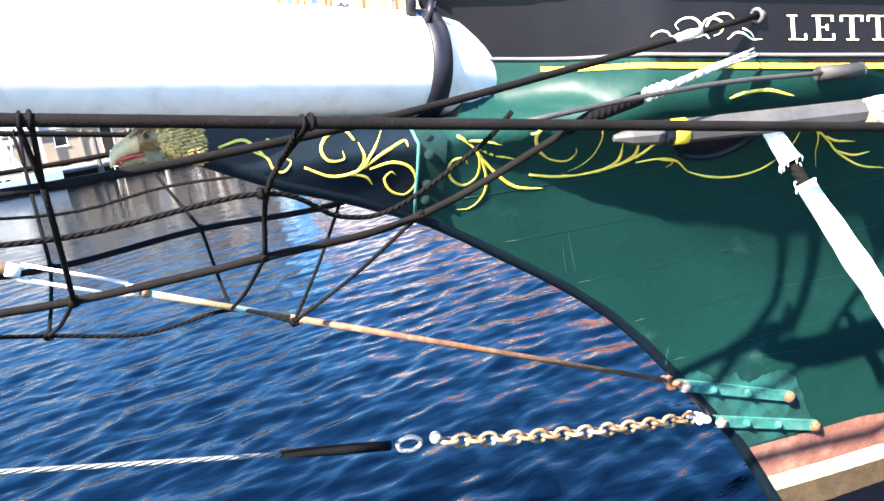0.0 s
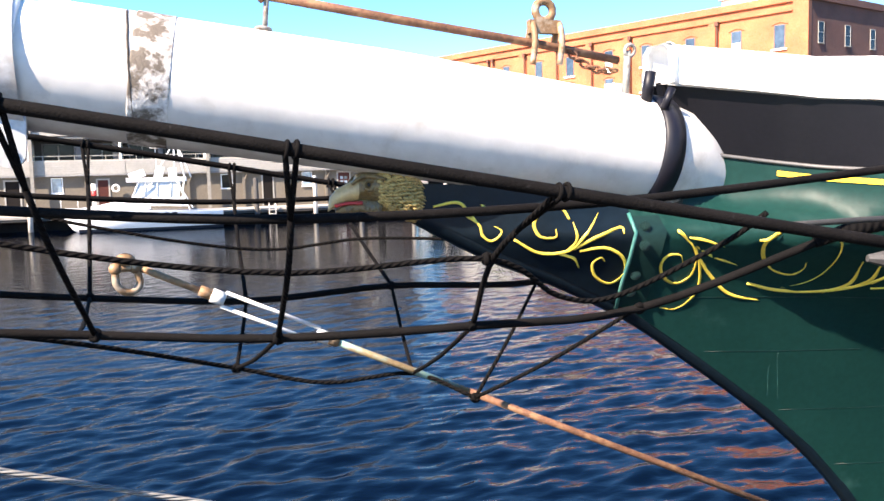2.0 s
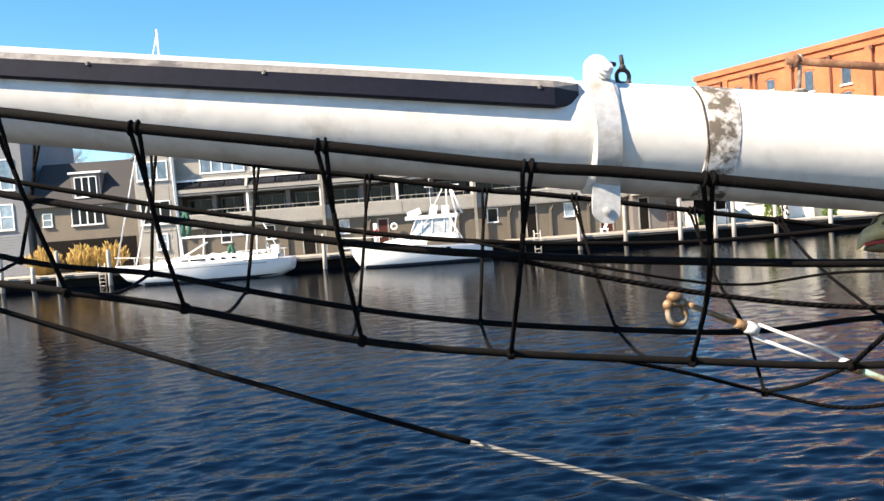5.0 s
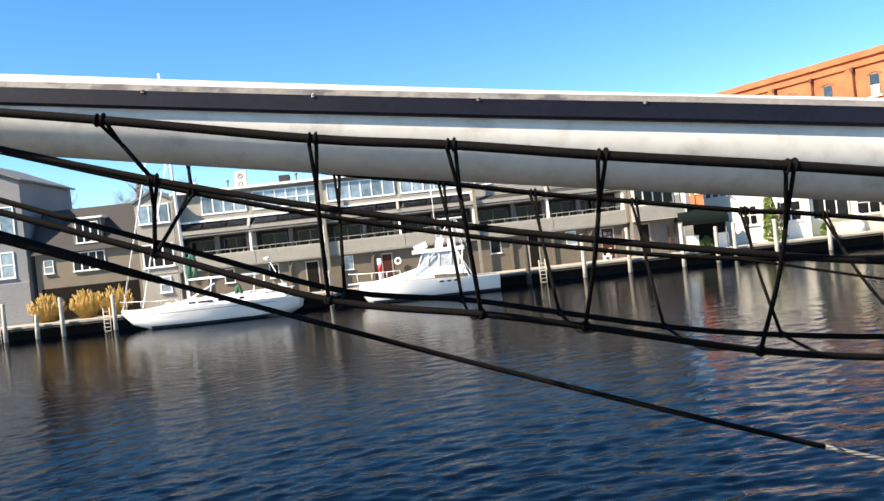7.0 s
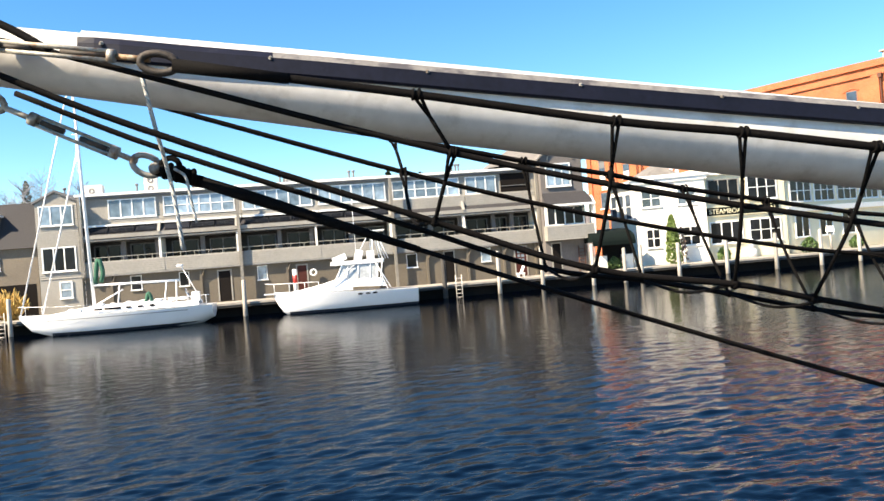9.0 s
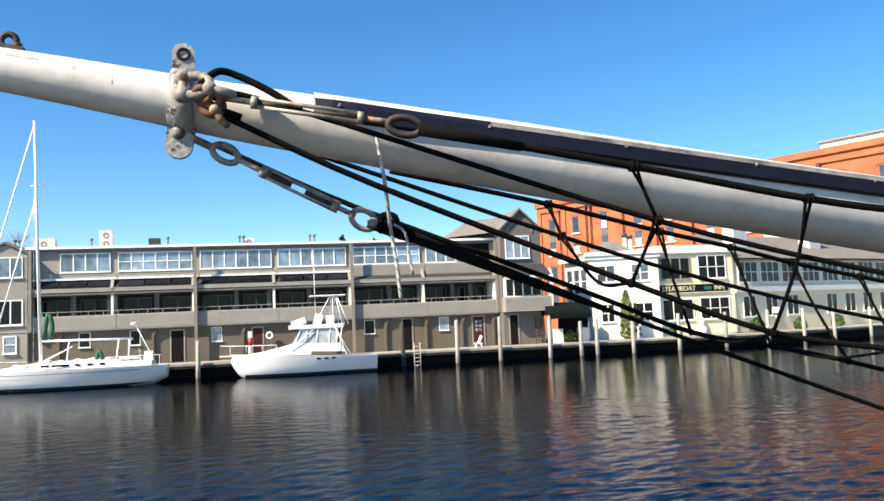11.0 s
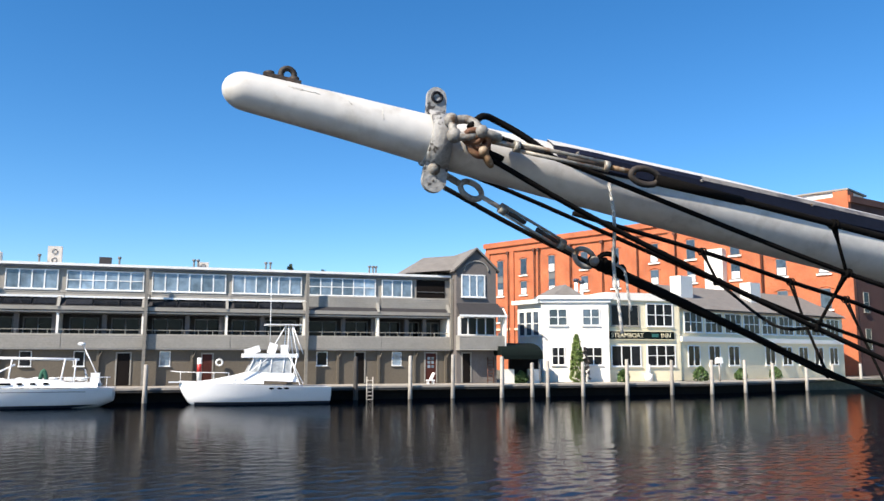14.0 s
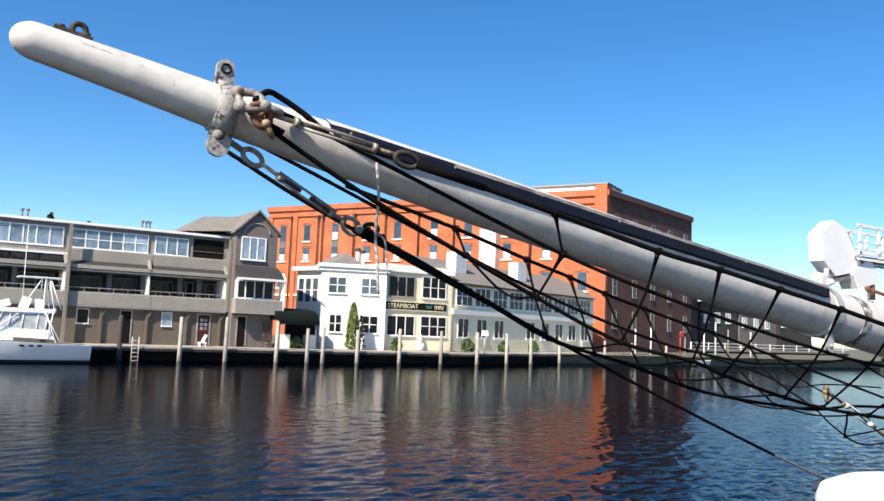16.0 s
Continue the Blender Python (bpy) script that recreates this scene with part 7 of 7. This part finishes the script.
for f in ((0, 1, 2, 3), (7, 6, 5, 4), (3, 7, 4, 0), (1, 5, 6, 2)):
    b.face(list(f))
M["clear_sheet"] = material("clear_vinyl", (0.45, 0.47, 0.48), 0.25, vary=0.3, scale=1.2, fine=5, bump=0.1)
part("wind_screen", b, M["clear_sheet"], mb_, "clear wind screen curtains")
for x in (-2.25, -1.5, -0.8, 0.0, 0.5):
    b = Build()
    b.tube([(x, Y - 1.12, 1.95), (x + (0.45 if x < -2 else 0.1), Y - 1.05, 2.98)], 0.035, 6)
    part("screen_post", b, M["gelcoat"], mb_)
b = Build()
b.box((-0.75, Y, 3.10), (3.5, 2.3, 0.26))
part("flybridge", b, M["gelcoat"], mb_, "white flybridge deck")
b = Build()
b.box((-1.9, Y, 3.42), (0.9, 1.6, 0.42), Matrix.Rotation(radians(-18), 3, "Y"))
b.box((-0.6, Y, 3.55), (0.5, 0.6, 0.7), Matrix.Rotation(radians(15), 3, "Y"))
b.box((0.2, Y, 3.5), (0.5, 0.6, 0.6))
part("console", b, M["gelcoat"], mb_, "white helm console and seats")
b = Build()
b.box((0.05, Y, 5.12), (2.3, 1.7, 0.07))
part("tower_top", b, M["gelcoat"], mb_, "white tower top")
for x0, x1, s in ((0.9, 0.55, -1), (0.9, 0.55, 1), (0.3, 0.35, -1), (0.3, 0.35, 1), (-0.9, 0.2, -1), (1.3, 0.6, -1), (1.3, 0.6, 1)):
    b = Build()
    b.tube([(x0, Y + s * 1.05, 3.2), (x1, Y + s * 0.7, 5.1)], 0.035, 6)
    part("tower_leg", b, M["gelcoat"], mb_)
for x0, z0, x1, z1 in ((1.3, 1.3, 0.3, 3.2), (0.6, 1.4, 0.9, 3.2), (1.1, 1.2, 0.5, 2.9), (-2.6, 1.7, -1.0, 2.9)):
    b = Build()
    b.tube([(x0, Y - 1.3, z0), (x1, Y - 1.15, z1)], 0.035, 6)
    part("brace", b, M["gelcoat"], mb_)
b = Build()
b.tube([(-0.75, Y, 3.2), (-0.78, Y, 8.3)], 0.02, 6)
part("antenna", b, M["gelcoat"], mb_, "tall thin white antenna")
rail([(-6.9, Y, 1.5), (-6.3, Y - 0.4, 1.45), (-5.0, Y - 1.0, 1.42), (-3.4, Y - 1.35, 1.4)], [(-6.3, Y - 0.4, 1.42), (-5.3, Y - 0.9, 1.42), (-4.3, Y - 1.2, 1.4), (-3.4, Y - 1.35, 1.38)], 0.62, mb_, M["gelcoat"])
b = Build()
b.box((-6.55, Y, 1.42), (0.9, 0.35, 0.08))
part("pulpit", b, M["gelcoat"], mb_, "white bow pulpit")
for x in (-0.75, -0.25, 0.2):
    b = Build()
    b.blob((x, Y - 1.71, 1.02), 0.13, 8, 5, (1.3, 0.3, 0.5))
    part("port_light", b, M["glass_dark"], mb_, "small dark side port")

sb_ = thing("sailing_yacht", (-16, 50, 0), "white sailing yacht with furled sails and tall mast", "boat")
Y = 50.0
boat_hull([(-22.0, 0.02, 1.15, 1.40), (-21.3, 0.4, 0.35, 1.36), (-20.0, 0.9, -0.1, 1.30), (-18.0, 1.45, -0.35, 1.22), (-15.5, 1.75, -0.45, 1.16), (-13.0, 1.7, -0.35, 1.14), (-11.0, 1.45, -0.05, 1.18), (-10.15, 1.25, 0.35, 1.16)], Y, "hull", sb_, M["gelcoat"], "white hull with a thin dark stripe")
for dz, w, mt in ((0.95, 0.03, "boat_blue"),):
    b = Build()
    b.grid([[(x, Y - hw - 0.012, dz), (x, Y - hw - 0.012, dz + w)] for x, hw in (((-20.2, 0.84), (-19.0, 1.22), (-17.0, 1.63), (-15.0, 1.74), (-13.0, 1.69), (-11.6, 1.54)) if dz > 0.5 else ((-19.9, 0.74), (-18.0, 1.27), (-15.5, 1.58), (-13.0, 1.53), (-11.2, 1.33)))])
    part("hull_stripe", b, M[mt], sb_, "dark blue stripe")
b = Build()
b.grid([[(x, Y - w, z) for w, z in ((hw, 1.2), (hw * 0.85, 1.2 + h), (0, 1.25 + h), (-hw * 0.85, 1.2 + h), (-hw, 1.2))] for x, hw, h in ((-20.4, 0.2, 0.05), (-19.0, 0.8, 0.22), (-17.6, 1.05, 0.42), (-14.5, 1.2, 0.5), (-13.2, 1.2, 0.42), (-12.9, 1.2, 0.25), (-11.0, 1.1, 0.25))])
part("coach_roof", b, M["gelcoat"], sb_, "low white coach roof")
for i, x in enumerate((-17.0, -16.4, -15.9, -15.2, -14.5, -13.8)):
    b = Build()
    b.box((x, Y - 1.16, 1.43), (0.5 if i < 3 else 0.3, 0.05, 0.13), Matrix.Rotation(radians(0), 3, "Y"))
    part("cabin_window", b, M["glass_dark"], sb_, "narrow dark cabin window")
b = Build()
b.tube([(-17.50, Y, 1.5), (-17.72, Y, 10), (-17.88, Y, 16.75)], [0.11, 0.10, 0.07], 10)
part("mast", b, M["gelcoat"], sb_, "tall white mast")
b = Build()
b.tube([(-17.4, Y, 2.95), (-12.2, Y, 2.85)], 0.075, 8)
part("boom", b, M["gelcoat"], sb_, "white boom")
b = Build()
b.tube(smooth_line([(-17.35, Y, 3.05), (-17.1, Y, 4.6), (-16.85, Y, 3.8), (-17.0, Y, 3.1)], 4), 0.14, 8)
part("sail_cover", b, M["green_cover"], sb_, "green sail cover by the mast")
for a, c in (((-21.9, Y, 1.4), (-17.87, Y, 16.5)), ((-20.6, Y, 1.4), (-17.75, Y, 11.8)), ((-17.6, Y - 1.4, 1.25), (-17.86, Y, 16.2))):
    b = Build()
    b.tube([a, c], 0.016 if a[0] > -20 else 0.05, 5)
    part("stay", b, M["gelcoat"] if a[0] < -20 else M["steel"], sb_)
b = Build()
b.tube([(-18.1, Y, 12.6), (-17.3, Y, 12.6)], 0.03, 6)
part("spreader", b, M["gelcoat"], sb_)
b = Build()
b.tube([(-10.8, Y - 0.5, 1.3), (-12.0, Y - 0.2, 3.7)], 0.03, 6)
part("radar_pole", b, M["gelcoat"], sb_)
b = Build()
b.blob((-12.1, Y - 0.2, 3.78), 0.2, 10, 6, (1.2, 1, 0.5))
part("radar_dome", b, M["gelcoat"], sb_, "small white radar dome")
rail([(-13.2, Y - 1.5, 1.2), (-11.6, Y - 1.4, 1.2), (-10.3, Y - 1.1, 1.2)], [(-12.4, Y - 1.45, 1.2), (-11.4, Y - 1.35, 1.2), (-10.5, Y - 1.15, 1.2)], 0.6, sb_, M["gelcoat"])
rail([(-22.0, Y, 1.4), (-21.0, Y - 0.6, 1.35), (-20.0, Y - 0.9, 1.3)], [(-21.5, Y - 0.35, 1.38), (-20.4, Y - 0.8, 1.3)], 0.55, sb_, M["gelcoat"])
rail([(-20.0, Y - 0.92, 1.28), (-18.0, Y - 1.42, 1.22), (-15.5, Y - 1.70, 1.17), (-13.2, Y - 1.66, 1.16)],
     [(-19.0, Y - 1.18, 1.25), (-17.9, Y - 1.43, 1.21), (-16.7, Y - 1.58, 1.19), (-15.4, Y - 1.70, 1.17), (-14.2, Y - 1.69, 1.16)], 0.55, sb_, M["steel"], 0.012)
for x0_, x1_ in ((-15.9, -15.75), (-13.1, -12.9), (-12.35, -12.3)):
    b = Build()
    b.tube([(x0_, Y - 0.9, 1.3), (x1_, Y - 0.7, 2.85)], 0.045, 6)
    part("awning_post", b, M["gelcoat"], sb_)
b = Build()
b.tube([(-17.3, Y - 0.4, 1.7), (-15.6, Y - 0.5, 2.55)], 0.05, 6)
part("whisker_pole", b, M["gelcoat"], sb_, "white pole stowed at the mast")
rnd = random.Random(21)
for x_ in (-18.7, -18.2, -16.9, -16.2, -15.3, -14.4, -13.5, -12.6, -12.0):
    b = Build()
    b.blob((x_, Y - 0.5 - 0.4 * rnd.random(), 1.68 if x_ > -18 else 1.48), 0.16 + 0.08 * rnd.random(), 8, 5, (1.4, 1.0, 0.55), 0.25, rnd)
    part("deck_gear", b, M["canvas"], sb_)
b = Build()
b.ring((-11.75, Y - 0.2, 1.95), (1, 0, 0.25), 0.36, 0.025, 18, 6)
b.tube([(-11.75, Y - 0.2, 1.3), (-11.75, Y - 0.2, 1.98)], 0.07, 8)
part("wheel", b, M["steel"], sb_, "steering wheel on a pedestal")
b = Build()
b.box((-11.2, Y - 0.4, 1.75), (0.5, 0.5, 0.6))
part("locker", b, M["gelcoat"], sb_)
b = Build()
b.tube(smooth_line([(-14.2, Y - 0.9, 1.6), (-14.0, Y - 0.9, 2.2), (-13.8, Y - 0.9, 1.6)], 4), 0.12, 8)
part("furled_flag", b, M["green_cover"], sb_, "furled green cloth")


# ---- planting and clutter on the quay ----
def bush(x, y, r, h, mat, label, name="bush", group="", seed=1, n=420, leaf=0.10):
    rnd = random.Random(seed)
    b = Build()
    for i in range(n):
        a, u = rnd.random() * 6.283, rnd.random()
        t = u ** 0.7
        prof = math.sin(math.pi * min(1, 0.12 + 0.88 * t) ** 0.8) ** 0.6 if h < 2.5 * r else (1 - t) ** 0.5 * min(1, t * 5 + 0.6)
        rr = r * prof * (0.55 + 0.45 * rnd.random())
        c = Vector((x + math.cos(a) * rr, y + math.sin(a) * rr, 0.95 + h * t))
        s = leaf * (0.6 + rnd.random() * 0.8)
        m = Euler((rnd.random() * 6, rnd.random() * 6, rnd.random() * 6)).to_matrix()
        b.quad(*(c + m @ Vector(p) * s for p in ((-1, -0.5, 0), (1, -0.5, 0.2), (1, 0.5, 0), (-1, 0.5, -0.2))))
    t_ = thing(name, (x, y, 0.95), label, "bush" if name == "bush" else "tree", group)
    part("foliage", b, mat, t_)
    k = Build()
    k.tube([(x, y, 0.9), (x, y, 0.95 + h * 0.5)], [0.06, 0.03], 6)
    part("stem", k, M["twig"], t_)
    return t_


for i, (x, r, h) in enumerate(((28.9, 0.55, 1.0), (36.6, 0.7, 1.2), (42.2, 0.55, 1.0), (47.5, 0.6, 1.1), (19.6, 0.6, 0.9))):
    bush(x, 56.0 + max(0, x - 36) * 0.33, r, h, M["leaf"], "rounded dark green clipped shrub before the inn", group="inn shrubs", seed=i)
bush(24.75, 56.3, 0.72, 3.9, M["cypress"], "tall narrow evergreen before the white inn wall", "evergreen", seed=9, n=1500, leaf=0.10)
bush(25.6, 56.5, 0.45, 2.8, M["twig"], "thin bare shrub beside the evergreen", "shrub", seed=10, n=200, leaf=0.10)


def reeds(x, y, r, h, seed):
    """A clump of ornamental grass: arching blades and feathery plumes."""
    rnd = random.Random(seed)
    b = Build()
    for i in range(330):
        a, rr = rnd.random() * 6.283, r * rnd.random() ** 0.6
        p = Vector((x + math.cos(a) * rr * 0.45, y + math.sin(a) * rr * 0.35, 0.92))
        top = h * (1.12 - 0.45 * (rr / r) ** 2) * rnd.uniform(0.62, 1.08)
        q = p + Vector((math.cos(a) * 0.65 * rr, math.sin(a) * 0.4 * rr, top))
        k = p.lerp(q, 0.6) + Vector((0, 0, 0.10))
        if i % 3:
            b.tube([p, k, q, q + Vector((math.cos(a) * 0.12, 0, -0.10))], [0.012, 0.014, 0.010, 0.003], 3)
        else:
            b.tube([p, k, q], [0.010, 0.010, 0.008], 3)
            b.tube([q - Vector((0, 0, 0.12)), q + Vector((0.02, 0, 0.08)), q + Vector((math.cos(a) * 0.1, 0, 0.26))], [0.02, 0.055, 0.008], 5)
    solo("reed_clump", b, M["reed"], "golden ornamental grass clump on the quay", "grass", "reed clumps")


for i, (x, r) in enumerate(((-29.7, 1.25), (-26.7, 1.2), (-24.7, 1.25))):
    reeds(x, 56.2, r, 1.75, i)

for x, y in ((38.1, 55.6),):
    lp_ = thing("dock_lamp", (x, y, 0.95), "dock lamp post with a white lantern", "lamp")
    b = Build()
    b.tube([(x, y, 0.9), (x, y, 2.5)], 0.09, 8)
    part("lamp_post", b, M["pile"], lp_)
    b = Build()
    b.box((x, y, 2.75), (0.5, 0.5, 0.5), None, 0.8)
    part("lantern", b, M["white"], lp_)
b = Build()
b.box((11.9, 55.6, 1.25), (0.55, 0.5, 0.10))
b.box((12.1, 55.8, 1.55), (0.10, 0.5, 0.6), Matrix.Rotation(radians(25), 3, "Y"))
for dx in (-0.2, 0.2):
    for dy in (-0.2, 0.2):
        b.box((11.9 + dx, 55.6 + dy, 1.1), (0.07, 0.07, 0.3))
solo("deck_chair", b, M["white"], "white slatted deck chair on the quay", "chair")
for x in (18.6, 20.9):
    b = Build()
    b.box((x, 56.4, 1.5), (0.9, 0.7, 1.1))
    solo("planter", b, M["inn_white"], "pale box planter by the inn entrance", "planter", "planters")

# ---- distance ----
def bare_tree(x, y, h, seed):
    rnd = random.Random(seed)
    t_ = thing("bare_tree", (x, y, 0.9), "bare winter tree behind the houses", "tree", "far trees")
    b = Build()
    b.tube([(x, y, 0.9), (x + rnd.uniform(-0.3, 0.3), y, 0.9 + h * 0.5), (x, y, 0.9 + h * 0.9)], [0.35, 0.22, 0.05], 7)
    part("trunk", b, M["far_twig"], t_)
    b = Build()
    for i in range(110):
        z = h * (0.35 + 0.6 * rnd.random())
        a = rnd.random() * 6.283
        L = h * 0.32 * (1.1 - z / h) + 0.8
        p = Vector((x, y, 0.9 + z))
        q = p + Vector((math.cos(a) * L, math.sin(a) * L, L * (0.5 + 0.5 * rnd.random())))
        b.tube([p, q], [0.05, 0.012], 4)
        for k in range(4):
            m = p.lerp(q, 0.4 + 0.2 * k)
            b.tube([m, m + Vector((rnd.uniform(-1, 1), rnd.uniform(-1, 1), rnd.uniform(0.2, 1))) * L * 0.4], [0.025, 0.008], 3)
    part("limbs", b, M["far_twig"], t_)


def conifer(x, y, h, seed):
    rnd = random.Random(seed)
    t_ = thing("far_conifer", (x, y, 0.9), "dark conifer far behind the roofs", "tree", "far trees")
    b = Build()
    b.tube([(x, y, 0.9), (x, y, 0.9 + h)], [0.3, 0.04], 6)
    part("trunk", b, M["twig"], t_)
    b = Build()
    for i in range(260):
        t = rnd.random() ** 0.8
        a = rnd.random() * 6.283
        r = (1 - t) * h * 0.2 * rnd.random() ** 0.4 + 0.1
        c = Vector((x + math.cos(a) * r, y + math.sin(a) * r, 0.9 + h * (0.15 + 0.85 * t)))
        s = 0.5
        m = Euler((rnd.random() * 6, rnd.random() * 6, rnd.random() * 6)).to_matrix()
        b.quad(*(c + m @ Vector(p) * s for p in ((-1, -0.4, 0), (1, -0.4, 0.2), (1, 0.4, 0), (-1, 0.4, -0.2))))
    part("crown", b, M["conifer"], t_)


for i in range(16):
    bare_tree(-100 + i * 3.6 + (i * 37 % 5), 150 + (i * 53 % 30), 19 + (i * 29 % 7), i)
for i, (x, y, h) in enumerate(((-88, 160, 22), (9, 120, 15.9), (14, 120, 15.2), (-60, 170, 24))):
    conifer(x, y, h, i)
# low wooded rise
rise = Build()
rise.grid([[(x, y, z * (0.7 + 0.5 * noise.noise((x * 0.02, 1, 0)))) for y, z in ((230, 0.5), (260, 13), (330, 20))] for x in range(-300, 320, 10)])
M["wood_far"] = material("far_bare_wood", (0.13, 0.11, 0.10), 0.95, vary=0.35, scale=0.08, fine=0.9, bump=0.6, dist=0.5)
solo("wooded_rise", rise, M["wood_far"], "low wooded rise in the distance", "backdrop", kind="structure")

# further wharf beyond the mill
wharf = thing("far_wharf", (96, 74, 0.5), "distant wharf with white railings and pale buildings", "wharf")
fw = Wall((92, 76), (150, 84))
b = Build()
fw.box(b, 0, 58, -1, 1.2, -6, 0)
part("wharf_deck", b, M["dock_dark"], wharf)
b = Build()
fw.box(b, 0, 58, 1.2, 1.5, -6, 0.1)
part("wharf_edge", b, M["weathered_post"], wharf, "weathered wharf edge")
b = Build()
for z in (1.9, 2.4):
    fw.box(b, 0, 58, z, z + 0.1, 0, 0.08)
part("wharf_rail", b, M["white"], wharf, "white railing")
for k in range(12):
    b = Build()
    fw.box(b, k * 5, k * 5 + 0.2, 1.5, 2.6, 0, 0.12)
    part("rail_post", b, M["white"], wharf)
for k, (u, w_, h, mt) in enumerate(((0, 12, 10.5, "inner"), (13, 12, 9.0, "inner"), (26, 14, 8.5, "taupe"), (41, 14, 9, "inner"))):
    ws = thing("wharf_shed", fw.at(u + w_ / 2, 1.2, -10), "plain shed on the distant wharf", "building", "wharf sheds")
    b = Build()
    fw.box(b, u, u + w_, 0.5, h, -16, -6)
    part("wall", b, M[mt], ws)
    b = Build()
    fw.box(b, u - 0.3, u + w_ + 0.3, h, h + 0.35, -16.4, -5.6)
    part("roof", b, M["roof_dark"], ws)
    w2 = Wall((fw.at(0, 0, -5.98).x, fw.at(0, 0, -5.98).y), (fw.at(58, 0, -5.98).x, fw.at(58, 0, -5.98).y))
    for j in range(3):
        window(w2, u + 1 + j * w_ / 3.3, u + 2.4 + j * w_ / 3.3, h - 3, h - 1.4, ws, 2, 1)

# slender posts, a life ring and a dinghy by the mill's landing
for k, (x, top) in enumerate(((65.6, 3.9), (68.3, 4.1), (74.5, 3.2), (78.2, 3.9), (80.5, 5.2), (83.1, 4.4), (87.9, 4.2))):
    b = Build()
    b.tube([(x, 62.6 + 0.02 * k, -0.5), (x + 0.03, 62.6 + 0.02 * k, top - 0.08), (x + 0.03, 62.6 + 0.02 * k, top)], [0.10, 0.09, 0.05], 8)
    solo("dock_post", b, M["clap_grey"] if k % 3 == 2 else M["white"], "slender pale painted dock post", "post", "dock posts")
b = Build()
b.ring((73.6, 62.4, 3.5), (0.2, -1, 0), 0.30, 0.10, 18, 8)
b.tube([(73.6, 62.6, -0.5), (73.6, 62.6, 3.9)], 0.06, 8)
solo("life_ring", b, M["red_paint"], "red life ring on a thin post", "life ring")
dg = thing("dinghy", (70.7, 57.1, 0), "small white rowing dinghy lying at the landing", "boat")
boat_hull(((69.3, 0.45, 0.05, 0.5), (70.2, 0.62, -0.1, 0.48), (71.2, 0.55, -0.1, 0.5), (72.0, 0.3, 0.0, 0.56), (72.4, 0.04, 0.25, 0.62)), 57.1, "hull", dg, M["gelcoat"], "white dinghy hull")
b = Build()
b.box((70.4, 57.1, 0.40), (0.25, 1.1, 0.04))
part("thwart", b, M["dock"], dg, "wooden thwart")

# white lifting boom of a boat beyond the bowsprit
lb_ = thing("boat_davit", (35.5, 20, 0), "white boat davit arm with box and guard rails", "davit")


def prism(outline, y0, y1):
    """An outline in the upright plane along x, given depth along y."""
    p = Build()
    k = len(outline)
    p.v += [Vector((x, y, z)) for y in (y0, y1) for x, z in outline]
    p.face(list(range(k)))
    p.face(list(range(2 * k - 1, k - 1, -1)))
    for i in range(k):
        j = (i + 1) % k
        p.face([j, i, k + i, k + j])
    return p


part("housing", prism(((32.75, 8.7), (32.9, 7.3), (34.0, 6.55), (36.4, 7.0), (36.55, 7.25), (34.95, 9.2), (33.9, 9.5)), 19.5, 20.3), M["white"], lb_, "white angular housing")
part("housing_lip", prism(((35.1, 9.2), (35.45, 9.0), (36.75, 7.15), (36.45, 6.95)), 19.6, 20.25), M["galv"], lb_, "grey steel lip of the housing")
part("counterweight", prism(((35.4, 6.75), (36.9, 7.65), (37.4, 7.55), (38.3, 6.75), (38.1, 6.45), (35.9, 6.0)), 19.4, 20.3), M["white"], lb_, "white tilted box")
part("underside_plate", prism(((33.6, 6.35), (36.4, 6.95), (36.4, 6.75), (33.7, 6.15)), 19.55, 20.25), M["galv"], lb_, "grey underside plate")
b = Build()
b.tube([(32.3, 19.6, 6.45), (33.5, 19.6, 6.4)], 0.22, 10)
b.tube([(33.2, 19.6, 6.2), (33.3, 19.6, 6.9)], 0.12, 8)
part("ram", b, M["white_steel"], lb_, "pale hydraulic ram")
for z, h in ((9.45, 0.16), (8.55, 0.08), (7.95, 0.20), (7.62, 0.12)):
    b = Build()
    b.box((39.6, 19.3, z), (7.6, 0.12, h))
    b.box((39.6, 20.9, z), (7.6, 0.12, h))
    part("platform_rail", b, M["white"], lb_)
b = Build()
b.box((39.6, 20.1, 7.75), (7.6, 1.6, 0.08))
part("platform_deck", b, M["galv"], lb_, "grey platform grating")
for x in (36.0, 37.9, 39.6, 41.4, 43.2):
    for y in (19.3, 20.9):
        b = Build()
        b.box((x, y, 8.6), (0.14, 0.12, 1.7))
        part("rail_post", b, M["white"], lb_)
b = Build()
b.tube([(37.65, 19.6, 5.5), (37.65, 19.6, 6.5)], 0.2, 10)
part("pivot_stub", b, M["rust"], lb_, "rusty pivot stub")
b = Build()
b.tube([(41.5, 20.1, -1), (41.5, 20.1, 7.7)], 0.4, 12)
part("pedestal", b, M["white"], lb_, "white steel pedestal")
